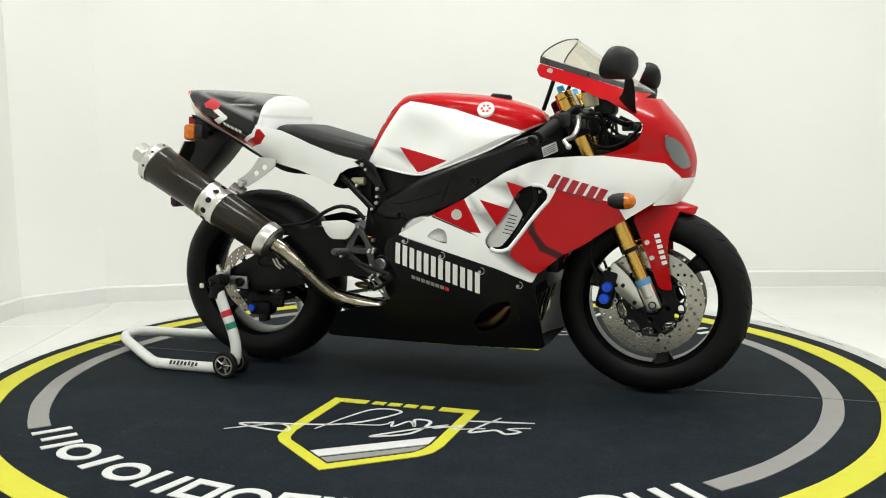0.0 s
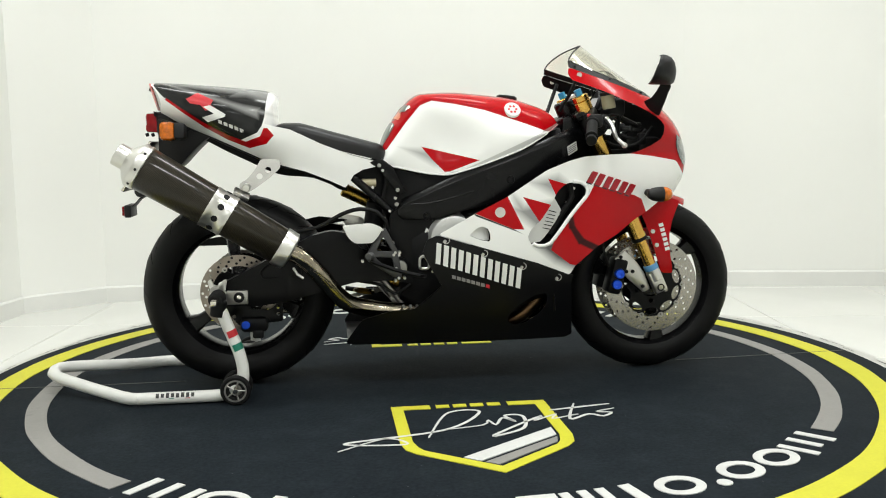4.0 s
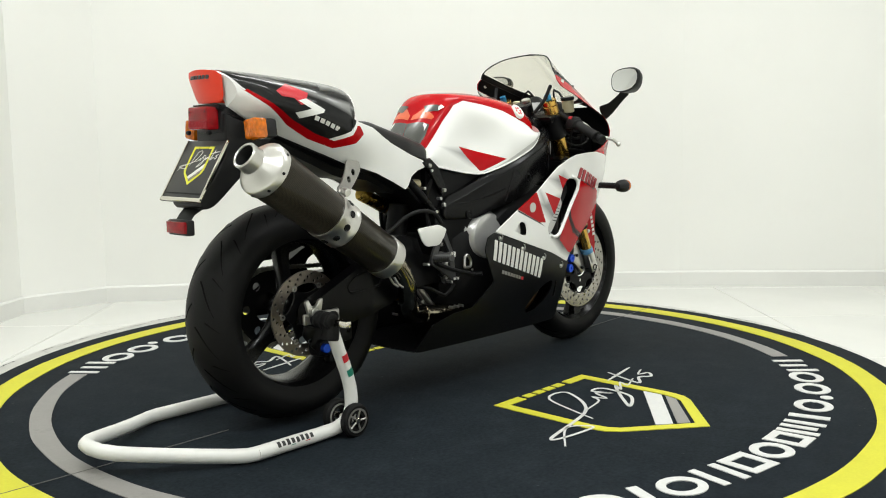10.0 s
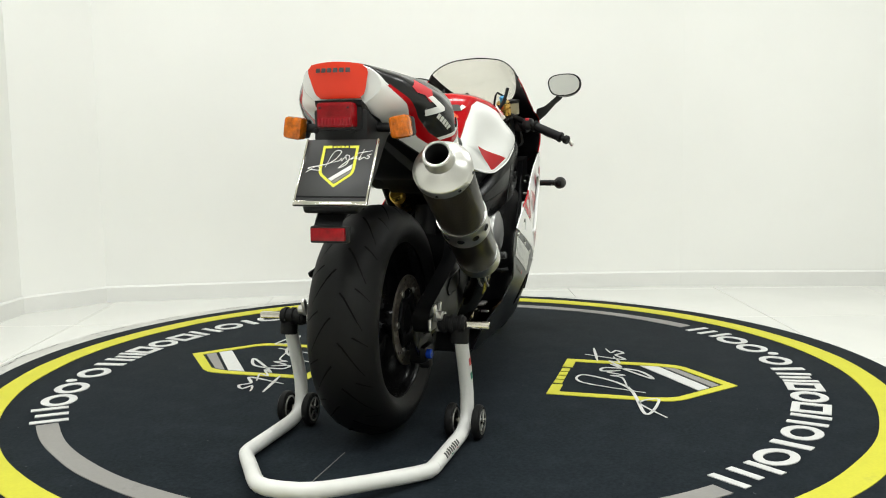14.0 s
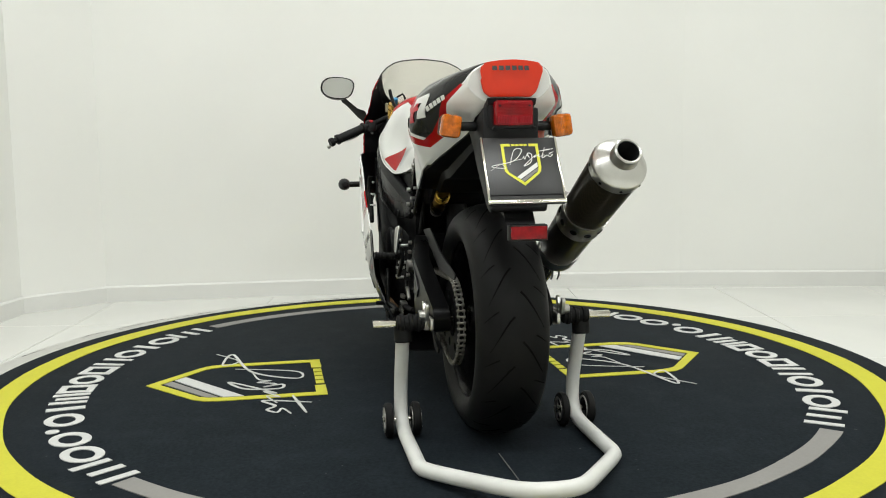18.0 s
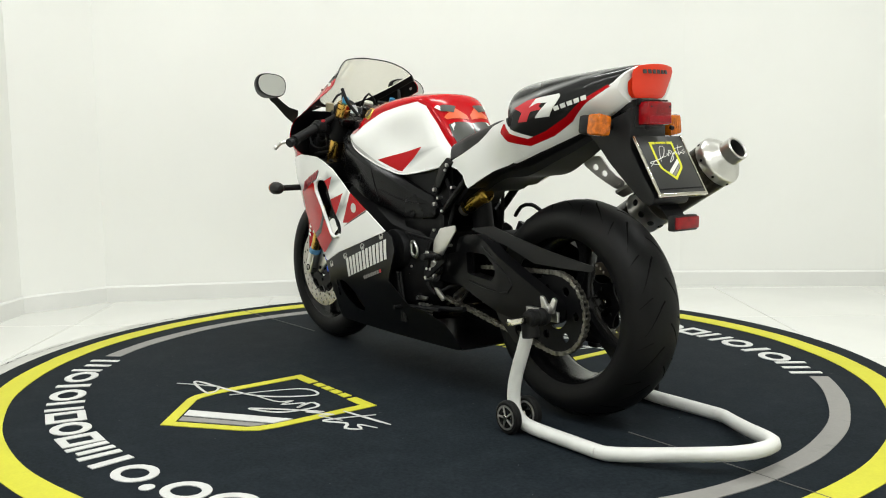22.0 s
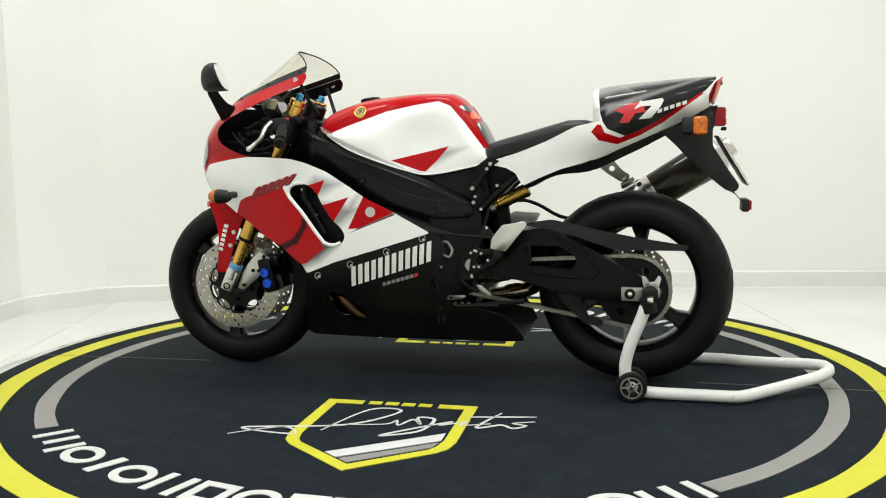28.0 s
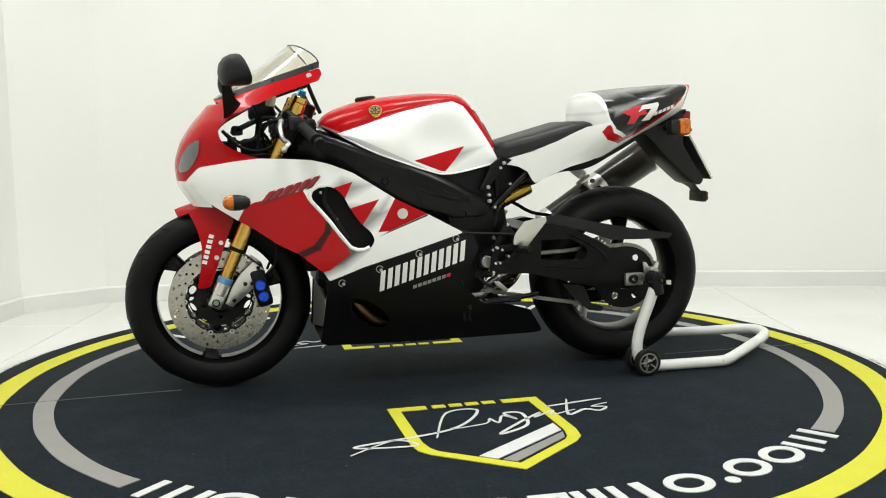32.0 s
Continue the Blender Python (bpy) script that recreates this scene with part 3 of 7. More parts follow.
# dark ragged scuffs where the rim meets the floor
def rim_scuffs():
    rnd = random.Random(7)
    a = 0.0
    while a < 360.0:
        bm = bmesh.new()
        span = rnd.uniform(1.0, 6.0)
        r = RIM_R - 0.022 + rnd.uniform(-0.014, 0.012)
        n = max(3, int(span * 2))
        inner, outer = [], []
        for k in range(n + 1):
            t = radians(a + span * k / n)
            w = 0.0015 + 0.006 * rnd.random() ** 2
            q = r + rnd.uniform(-0.003, 0.003)
            inner.append(bm.verts.new((RIM_X + q * math.cos(t), RIM_Y + q * math.sin(t), -0.0052)))
            outer.append(bm.verts.new((RIM_X + (q + w) * math.cos(t), RIM_Y + (q + w) * math.sin(t), -0.0052)))
        for k in range(n):
            bm.faces.new((inner[k], outer[k], outer[k + 1], inner[k + 1]))
        part("scuff_mark", bm, scuff_black, turntable, "", 0)
        a += span + rnd.choice((0.2, 0.8, 2.5, 6.0))
rim_scuffs()

# ---- the motorcycle: x forward, y to its left, z up ----
bike = new("motorcycle")
bike.scale = (1.0, 1.0, 0.992)
tagged(bike, "red, white and black racing motorcycle on a rear stand", "motorcycle")
FX, FZ, FR = 0.728, 0.2965, 0.2955          # front wheel
RX, RZ, RR = -0.659, 0.3185, 0.3135         # rear wheel

def tyre_profile(r, w, rim):
    """Half-round racing section, from one bead round to the other."""
    pts = []
    h = r - rim
    for i in range(19):
        a = math.pi * (i / 18)
        y = -math.cos(a) * w / 2
        rad = rim + h * (0.36 + 0.64 * math.sin(a) ** 1.0) if 0 < i < 18 else rim + h * 0.30
        pts.append((rad, y))
    bead = w * 0.40
    return [(rim - 0.004, -bead), (rim + h * 0.12, -bead - 0.010)] + pts + [(rim + h * 0.12, bead + 0.010), (rim - 0.004, bead), (rim + 0.003, bead - 0.012), (rim + h * 0.6, 0), (rim + 0.003, -bead + 0.012)]

def wheel(x, z, r, w, rim, rim_w, spokes, phase, name):
    w_ob = new(name)
    w_ob.parent = bike
    w_ob["label"] = "black three-spoke cast wheel with a grooved road tyre"
    bm = bmesh.new()
    revolve(bm, tyre_profile(r, w, rim), (x, 0, z), (0, 1, 0), 160, closed=True)
    part("tyre", bm, rubber, w_ob, "black grooved road tyre", 50)
    bm = bmesh.new()
    hw = rim_w / 2
    prof = [(rim + 0.010, -hw), (rim + 0.010, -hw + 0.006), (rim - 0.006, -hw + 0.012), (rim - 0.009, -hw * 0.55), (rim - 0.010, hw * 0.55), (rim - 0.006, hw - 0.012), (rim + 0.010, hw - 0.006), (rim + 0.010, hw), (rim + 0.003, hw), (rim - 0.010, hw - 0.014), (rim - 0.019, hw * 0.5), (rim - 0.019, -hw * 0.5), (rim - 0.010, -hw + 0.014), (rim + 0.003, -hw)]
    revolve(bm, prof, (x, 0, z), (0, 1, 0), 96, closed=True)
    part("rim", bm, rim_black, w_ob, "gloss black cast rim", 30)
    for i in range(spokes):
        a = radians(phase + 360.0 * i / spokes)
        u, v = Vector((math.cos(a), 0, math.sin(a))), Vector((-math.sin(a), 0, math.cos(a)))
        bm = bmesh.new()
        secs = []
        for d, half, dep, bend in ((0.035, 0.030, 0.030, 0.0), (0.07, 0.021, 0.024, 0.004), (0.12, 0.018, 0.021, 0.010), (0.165, 0.021, 0.022, 0.011), (rim - 0.012, 0.034, 0.030, 0.004)):
            c = Vector((x, 0, z)) + u * d + v * bend
            Y = Vector((0, 1, 0))
            secs.append([c + v * (half * p) + Y * (dep * q) for p, q in ((-1, -0.5), (-0.7, -1), (0.7, -1), (1, -0.5), (1, 0.5), (0.7, 1), (-0.7, 1), (-1, 0.5))])
        skin(bm, secs)
        part("spoke", bm, rim_black, w_ob)
    bm = bmesh.new()
    revolve(bm, [(0.016, -0.055), (0.036, -0.055), (0.042, -0.04), (0.046, 0.0), (0.042, 0.04), (0.036, 0.055), (0.016, 0.055)], (x, 0, z), (0, 1, 0), 32, closed=True)
    part("hub", bm, rim_black, w_ob)
    return w_ob

front_wheel = wheel(FX, FZ, FR, 0.120, 0.216, 0.098, 3, 38, "front_wheel")
rear_wheel = wheel(RX, RZ, RR, 0.186, 0.216, 0.152, 3, 94, "rear_wheel")

groove_black = surface("groove_shadow_rubber", (0.0015, 0.0015, 0.0015), 0.8, vary=0.1, spec=0.05)
def tread(w_ob, x, z, r, w, count):
    """Slanting grooves from the crown to the shoulders, and a short one beside each."""
    rim = 0.216
    def on(a, y):
        ang = math.acos(max(-1, min(1, -y / (w / 2))))
        rad = rim + (r - rim) * (0.36 + 0.64 * math.sin(ang)) - 0.0019
        return Vector((x + rad * math.cos(a), y, z + rad * math.sin(a)))
    for i in range(count):
        base = 360.0 * i / count
        for side in (-1, 1):
            start = base + (180.0 / count if side > 0 else 0)
            for a0, a1, s0, s1, thick in ((0, 17, 0.05, 0.36, 0.0036), (20, 25, 0.24, 0.42, 0.0030)):
                pts = [on(radians(start + a0 + (a1 - a0) * k / 7), side * w * (s0 + (s1 - s0) * (k / 7) ** 0.8)) for k in range(8)]
                part("tread_groove", tube_bm(pts, [thick, thick * 0.5], 5, smooth=False), groove_black, w_ob)
tread(rear_wheel, RX, RZ, RR, 0.186, 16)
tread(front_wheel, FX, FZ, FR, 0.120, 16)

def circle(cx, cz, r, n=10, ph=0.0):
    return [(cx + r * math.cos(2 * math.pi * i / n + ph), cz + r * math.sin(2 * math.pi * i / n + ph)) for i in range(n)]

def brake_disc(parent, x, z, y, r, width, bobbins, holes, mat, name="brake_disc"):
    hs = [circle(x, z, r - width, 60)]
    for i in range(holes):
        for j in range(3):
            a = 2 * math.pi * (i + 0.33 * j) / holes
            rr = r - width * (0.22 + 0.28 * j)
            hs.append(circle(x + rr * math.cos(a), z + rr * math.sin(a), 0.0046, 8))
    bm = panel(circle(x, z, r, 96), lambda a, b: abs(y) + 0.0025, hs, 0.005, 9.0, side=1 if y > 0 else -1)
    d = part(name, bm, mat, parent, "drilled steel brake disc")
    ri = r - width
    hs = [circle(x, z, 0.040, 24)]
    for i in range(bobbins):
        a = 2 * math.pi * (i + 0.5) / bobbins
        u, v = (math.cos(a), math.sin(a)), (-math.sin(a), math.cos(a))
        across = ri * 0.74 * math.pi / bobbins
        hs.append([(x + u[0] * (ri * 0.83 + 0.0125 * math.cos(q)) + v[0] * across * math.sin(q), z + u[1] * (ri * 0.83 + 0.0125 * math.cos(q)) + v[1] * across * math.sin(q)) for q in [2 * math.pi * k / 14 for k in range(14)]])
        if i % 2:
            hs.append(circle(x + ri * 0.50 * u[0], z + ri * 0.50 * u[1], ri * 0.075, 10))
    bm = slab(circle(x, z, ri - 0.003, 60), abs(y) - 0.003, abs(y) + 0.003, hs, 0)
    if y < 0:
        bmesh.ops.scale(bm, vec=(1, -1, 1), verts=bm.verts)
    part("disc_carrier", bm, matt_black, d, "black disc carrier")
    for i in range(bobbins):
        a = 2 * math.pi * i / bobbins
        c = Vector((x + ri * math.cos(a), y, z + ri * math.sin(a)))
        bm = bmesh.new()
        revolve(bm, [(0.0042, -0.005), (0.0085, -0.005), (0.0085, 0.005), (0.0042, 0.005)], c, (0, 1, 0), 12, closed=True)
        part("bobbin", bm, alloy_dull, d)
    return d
brake_disc(front_wheel, FX, FZ, 0.062, 0.160, 0.051, 10, 20, disc_steel)
brake_disc(front_wheel, FX, FZ, -0.062, 0.160, 0.051, 10, 20, disc_steel)
# the rear disc's steel is darker and browner, to hold the shade it sits in
brake_disc(rear_wheel, RX, RZ, -0.085, 0.123, 0.036, 6, 18, surface("shaded_disc_steel", (0.27, 0.235, 0.20), 0.36, metal=1.0, vary=0.2, grain=260))

# ---- bodywork ----
NOSE = smooth_table([(0.10, 0.76), (0.50, 0.775), (0.60, 0.805), (0.68, 0.847), (0.73, 0.852), (0.79, 0.838), (0.845, 0.808), (0.90, 0.763), (0.937, 0.730), (1.0, 0.640), (1.05, 0.570), (1.114, 0.484)])
BEHIND = smooth_table([(0, 0.0), (0.010, 0.052), (0.030, 0.095), (0.07, 0.14), (0.12, 0.172), (0.18, 0.197), (0.25, 0.216), (0.36, 0.239), (0.5, 0.251), (0.8, 0.257), (1.4, 0.257)])
HEIGHT = smooth_table([(0.10, 0.60), (0.15, 0.68), (0.20, 0.75), (0.27, 0.86), (0.36, 0.955), (0.48, 1.0), (0.6, 1.0), (0.68, 0.985), (0.75, 0.99), (0.775, 1.05), (0.80, 1.14), (0.83, 1.23), (0.855, 1.26), (0.875, 1.24), (0.895, 1.16), (0.92, 1.03), (0.95, 0.95), (1.05, 0.84), (1.12, 0.78)])
def fairing_y(x, z):
    return BEHIND(max(0.0, NOSE(z) - x)) * HEIGHT(z)

SIDE = rounded([(0.818, 0.684), (0.775, 0.728), (0.668, 0.746), (0.600, 0.754), (0.520, 0.752), (0.440, 0.747), (0.388, 0.734), (0.317, 0.706), (0.247, 0.662), (0.190, 0.625), (0.086, 0.573), (-0.030, 0.510), (0.143, 0.455), (0.287, 0.411), (0.395, 0.368), (0.412, 0.398), (0.429, 0.409), (0.484, 0.455), (0.550, 0.489), (0.618, 0.537), (0.664, 0.562), (0.744, 0.613)], 0.008, 2)
SCOOP = rounded([(0.446, 0.652), (0.414, 0.667), (0.379, 0.664), (0.350, 0.640), (0.326, 0.592), (0.298, 0.550), (0.264, 0.520), (0.252, 0.495), (0.266, 0.468), (0.313, 0.466), (0.339, 0.491), (0.390, 0.558), (0.446, 0.625)], 0.016, 4)
LIP = [(0.400, 0.669), (0.424, 0.667), (0.443, 0.656), (0.450, 0.640), (0.446, 0.622), (0.420, 0.592), (0.392, 0.558), (0.366, 0.522), (0.342, 0.491), (0.328, 0.474), (0.308, 0.466), (0.286, 0.466), (0.270, 0.474)]
VENT = rounded([(0.066, 0.505), (0.086, 0.524), (0.106, 0.534), (0.126, 0.526), (0.134, 0.505), (0.133, 0.484), (0.105, 0.489)], 0.008, 3)
SHADE_GREY = (0.16, 0.16, 0.16)
RED_PANEL = [(0.470, 0.655), (0.615, 0.619), (0.642, 0.606), (0.664, 0.562), (0.80, 0.50), (0.60, 0.35), (0.43, 0.395), (0.394, 0.403), (0.330, 0.452), (0.352, 0.515), (0.405, 0.575), (0.455, 0.625)]
side_paint = livery("white_and_red_paint_with_shading", WHITE, [
    # three soft fades: shading round the scoop, put into the colour
    ([(0.40, 0.64), (0.345, 0.63), (0.285, 0.665), (0.35, 0.68)], SHADE_GREY, 0.03, 0.75),
    ([(0.34, 0.60), (0.298, 0.53), (0.225, 0.60), (0.23, 0.585)], SHADE_GREY, 0.03, 0.8),
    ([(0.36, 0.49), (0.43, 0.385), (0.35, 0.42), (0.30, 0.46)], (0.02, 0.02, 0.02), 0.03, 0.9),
    ([(0.397, 0.655), (0.319, 0.679), (0.346, 0.622), (0.37, 0.615)], RED, 0.0006, 1),
    ([(0.350, 0.590), (0.238, 0.623), (0.300, 0.530), (0.33, 0.54)], RED, 0.0006, 1),
    ([(0.082, 0.574), (0.088, 0.566), (0.225, 0.512), (0.208, 0.522)], (0.02, 0.02, 0.02), 0.003, 1),
    ([(0.185, 0.632), (0.076, 0.578), (0.208, 0.522), (0.242, 0.520)], RED, 0.0006, 1),
    (RED_PANEL, RED, 0.0006, 1),
    # dark bent band: the shaded side of a crease, painted on the red
    ([(0.380, 0.580), (0.396, 0.580), (0.409, 0.520), (0.390, 0.520)], (0.016, 0.004, 0.004), 0.006, 0.95),
    ([(0.390, 0.523), (0.409, 0.523), (0.442, 0.480), (0.423, 0.468)], (0.016, 0.004, 0.004), 0.006, 0.95),
    ([(0.423, 0.470), (0.442, 0.482), (0.505, 0.452), (0.490, 0.438)], (0.016, 0.004, 0.004), 0.006, 0.95),
])
def side_fairings():
    for s in (1, -1):
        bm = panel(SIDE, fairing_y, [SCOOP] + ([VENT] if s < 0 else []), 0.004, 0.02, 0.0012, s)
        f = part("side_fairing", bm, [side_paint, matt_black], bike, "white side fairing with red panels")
        # a raised white lip round the scoop
        bm = bmesh.new()
        ring = [Vector((x, s * (fairing_y(x, z) + 0.0005), z)) for x, z in LIP]
        tube(bm, ring, 0.0062, 10)
        part("scoop_lip", bm, paint_white, f, "raised white lip round the scoop")
        bm = panel([(x * 1.0, z) for x, z in SCOOP], lambda x, z: fairing_y(x, z) - 0.055, [], 0.004, 0.03, side=s)
        part("scoop_duct", bm, matt_black, f, "dark duct behind the scoop")
        if s < 0:
            # slatted grey guide on the rear wall of the duct
            guide = [(0.338, 0.626), (0.366, 0.578), (0.350, 0.545), (0.322, 0.505), (0.298, 0.478), (0.262, 0.474), (0.246, 0.497), (0.262, 0.526), (0.298, 0.556)]
            g = part("duct_guide", panel(rounded(guide, 0.006, 2), lambda x, z: fairing_y(x, z) - 0.016, [], 0.004, 0.02, side=s), silver_paint, f, "grey slatted guide in the scoop")
            for k in range(6):
                z = 0.518 + 0.011 * k
                pts = [(x, s * (fairing_y(x, z) - 0.0148), z + dz) for x, dz in ((0.305 + 0.004 * k, 0.004), (0.334 + 0.003 * k, -0.002))]
                part("guide_slat", tube_bm(pts, 0.0014, 6, smooth=False), matt_black, g)
        hose = [(0.395, s * (fairing_y(0.40, 0.66) - 0.035), 0.668), (0.405, s * (fairing_y(0.40, 0.62) - 0.030), 0.620), (0.380, s * (fairing_y(0.38, 0.57) - 0.034), 0.575), (0.335, s * (fairing_y(0.33, 0.50) - 0.034), 0.500)]
        part("duct_hose", tube_bm(hose, 0.0085, 10), rubber_soft, f, "black hose inside the scoop")
        for x, z in ((0.412, 0.645), (0.392, 0.600), (0.366, 0.560)):
            bm = bmesh.new()
            y = fairing_y(x, z) - 0.030
            cyl(bm, (x, s * (y - 0.02), z), (x, s * y, z), 0.0045, 8)
            part("bolt", bm, alloy, f)
        if s < 0:
            bm = panel([(x * 1.0, z) for x, z in VENT], lambda x, z: fairing_y(x, z) - 0.006 - 0.30 * max(0.0, x - 0.066), [], 0.002, 0.012, side=s)
            part("vent_floor", bm, paint_white, f, "white sloping floor of the small vent")
        # lettering stands for names: plain slanted bars
        for i in range(3):
            x, z = 0.598 - 0.054 * i, 0.617 + 0.0175 * i
            lean = -0.028 if s > 0 else 0.020
            for k in (0, 1):
                u, v = x - 0.026 * k, z + 0.0080 * k
                p = [(u, v), (u - 0.019, v + 0.006), (u - 0.019 + lean, v + 0.041), (u + lean, v + 0.035)]
                part("name_bar", panel([(q[0] - 0.003, q[1] - 0.003) for q in p], fairing_y, [], 0.001, 0.02, 0.0022, s), sticker_black, f)
                part("name_bar", panel(p, fairing_y, [], 0.001, 0.02, 0.0034, s), name_red, f)
        c = circle(0.165, 0.576, 0.0165, 20)
        part("round_badge", panel(c, fairing_y, [], 0.002, 0.02, 0.0025, s), alloy, f, "small round silver badge")
side_fairings()

BELLY = [(0.408, 0.370), (0.402, 0.340), (0.406, 0.297), (0.418, 0.178), (0.421, 0.160), (0.400, 0.148), (0.130, 0.146), (-0.10, 0.148), (-0.295, 0.151), (-0.320, 0.156), (-0.318, 0.168), (-0.288, 0.212), (-0.270, 0.238), (-0.185, 0.264), (-0.105, 0.270), (-0.070, 0.300), (-0.020, 0.345), (-0.060, 0.415), (-0.080, 0.455), (-0.066, 0.494), (-0.034, 0.508), (0.143, 0.453), (0.287, 0.409), (0.393, 0.368)]
BELLY_HOLE = rounded([(0.322, 0.310), (0.278, 0.302), (0.226, 0.266), (0.196, 0.222), (0.216, 0.200), (0.258, 0.206), (0.304, 0.240), (0.326, 0.275)], 0.012, 3)
def belly_pan():
    pan = new("belly_fairing")
    pan.parent = bike
    pan["label"] = "satin black lower fairing with pale letter bars"
    for s in (1, -1):
        bm = panel(rounded(BELLY, 0.006, 2), fairing_y, [BELLY_HOLE], 0.004, 0.02, side=s)
        part("belly_side", bm, [paint_black, matt_black], pan)
        # two upright bars in place of each letter of a name
        for i in range(6):
            x0, z0 = -0.036 + 0.0466 * i, 0.486 - 0.0158 * i
            for k in (0, 1):
                x, z = x0 + 0.0235 * k, z0 - 0.0080 * k
                lean = -0.004 if s < 0 else 0.004
                p = [(x, z), (x + 0.0150, z - 0.0051), (x + 0.0150 + lean, z - 0.0711), (x + lean, z - 0.0660)]
                part("name_bar", panel(p, fairing_y, [], 0.001, 0.03, 0.0026, s), sticker_white, pan)
        for i in range(8):
            x0 = 0.012 + 0.0155 * i
            z0 = 0.381 - 0.0048 * i
            p = [(x0, z0), (x0 + 0.012, z0 - 0.0037), (x0 + 0.012, z0 - 0.015), (x0, z0 - 0.0113)]
            part("lettering_bar", panel(p, fairing_y, [], 0.001, 0.03, 0.0026, s), sticker_red if i == (7 if s < 0 else 0) else vinyl_grey, pan)
        for x, z in ((-0.010, 0.489), (0.110, 0.444), (0.235, 0.399), (0.352, 0.358)):
            bm = bmesh.new()
            y = fairing_y(x, z)
            revolve(bm, [(0.0001, 0.005), (0.0040, 0.005), (0.0052, 0.003), (0.0052, -0.001)], (x, s * y, z), (0, s, 0), 12)
            revolve(bm, [(0.0092, 0.0), (0.0098, 0.0032), (0.0112, 0.0032), (0.0118, 0.0)], (x + 0.004, s * y, z + 0.003), (0, s, 0), 20, start=200, sweep=250)
            part("fastener", bm, alloy, pan, "quarter-turn fastener")
    # keel that joins the two sides
    bm = bmesh.new()
    secs = []
    for i in range(25):
        x = 0.410 - 0.725 * i / 24
        zl = 0.151 + 0.004 * max(0.0, min(1.0, (-0.1 - x) / 0.2))
        w = fairing_y(x, zl) - 0.003
        secs.append([Vector((x, w * math.cos(math.pi * k / 12), zl - 0.005 * math.sin(math.pi * k / 12) ** 0.7)) for k in range(13)] + [Vector((x, w * math.cos(math.pi * k / 12), zl + 0.003 - 0.005 * math.sin(math.pi * k / 12) ** 0.7)) for k in range(12, -1, -1)])
    skin(bm, secs)
    part("keel", bm, paint_black, pan)
    # closed front of the pan behind the wheel
    bm = bmesh.new()
    rows = []
    for i in range(10):
        z = 0.156 + 0.21 * i / 9
        x = float(np.interp(z, [0.15, 0.18, 0.30, 0.34, 0.37], [0.416, 0.414, 0.403, 0.399, 0.404]))
        w = fairing_y(x, z) - 0.003
        rows.append([Vector((x - 0.05 * (1 - (2 * k / 12 - 1) ** 2), w * (2 * k / 12 - 1), z)) for k in range(13)])
    skin(bm, rows, closed=False, caps=False)
    part("front_lip", bm, paint_black, pan)
belly_pan()

# ---- fuel tank ----
T_TOP = smooth_table([(-0.197, 0.772), (-0.177, 0.827), (-0.139, 0.885), (-0.091, 0.940), (-0.060, 0.956), (0.034, 0.960), (0.13, 0.953), (0.225, 0.942), (0.32, 0.916), (0.372, 0.892), (0.392, 0.87)])
T_LOW = smooth_table([(-0.20, 0.728), (-0.17, 0.722), (0.008, 0.692), (0.06, 0.704), (0.137, 0.729), (0.246, 0.770), (0.342, 0.822), (0.392, 0.850)])
T_LINE = smooth_table([(-0.20, 0.742), (-0.176, 0.775), (-0.115, 0.860), (-0.069, 0.915), (-0.032, 0.930), (0.042, 0.918), (0.134, 0.898), (0.225, 0.868), (0.343, 0.829), (0.392, 0.853)])
T_WIDE = smooth_table([(-0.20, 0.105), (-0.15, 0.130), (-0.06, 0.152), (0.05, 0.185), (0.14, 0.200), (0.24, 0.198), (0.32, 0.172), (0.37, 0.125), (0.392, 0.085)])
shaded_tank_paint = livery("shaded_tank_paint", WHITE, [
    ([(-0.30, 0.742), (-0.176, 0.775), (-0.115, 0.860), (-0.069, 0.915), (-0.032, 0.930), (0.042, 0.918), (0.134, 0.898), (0.225, 0.868), (0.343, 0.829), (0.45, 0.79), (0.45, 1.1), (-0.30, 1.1)], RED, 0.0008, 1),
    # soft grey streak paints the shade of the knee dent
    ([(-0.095, 0.770), (-0.04, 0.768), (0.0, 0.722), (-0.025, 0.728)], SHADE_GREY, 0.022, 0.65),
    ([(0.112, 0.739), (-0.068, 0.783), (-0.035, 0.742), (0.004, 0.702), (0.02, 0.704)], RED, 0.0006, 1),
    # lower edge toned down to grey, as shade where it turns under
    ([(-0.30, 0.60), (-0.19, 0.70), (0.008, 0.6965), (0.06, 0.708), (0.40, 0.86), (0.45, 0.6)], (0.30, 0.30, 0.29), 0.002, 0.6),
])
def tank_point(x, v):
    """v from 0 at the lower edge, over 0.5 at the colour line, to 1 on the crown."""
    lo, line, top, w = T_LOW(x), min(T_LINE(x), T_TOP(x) - 0.004), T_TOP(x), T_WIDE(x)
    line = max(line, lo + 0.002)
    if v <= 0.5:
        t = v / 0.5
        z = lo + (line - lo) * t
        dent = 0.026 * math.exp(-((x - 0.02) / 0.095) ** 2) * math.sin(math.pi * min(1, t * 1.05)) ** 2
        crown = 0.90 + 0.10 * math.sin(math.pi * (0.15 + 0.6 * t)) - 0.20 * t ** 2.5
        return w * crown - dent, z
    t = (v - 0.5) / 0.5
    y0 = tank_point(x, 0.5)[0]
    a = t * math.pi / 2
    return y0 * math.cos(a) ** 0.85, line + (top - line) * math.sin(a) ** 0.9
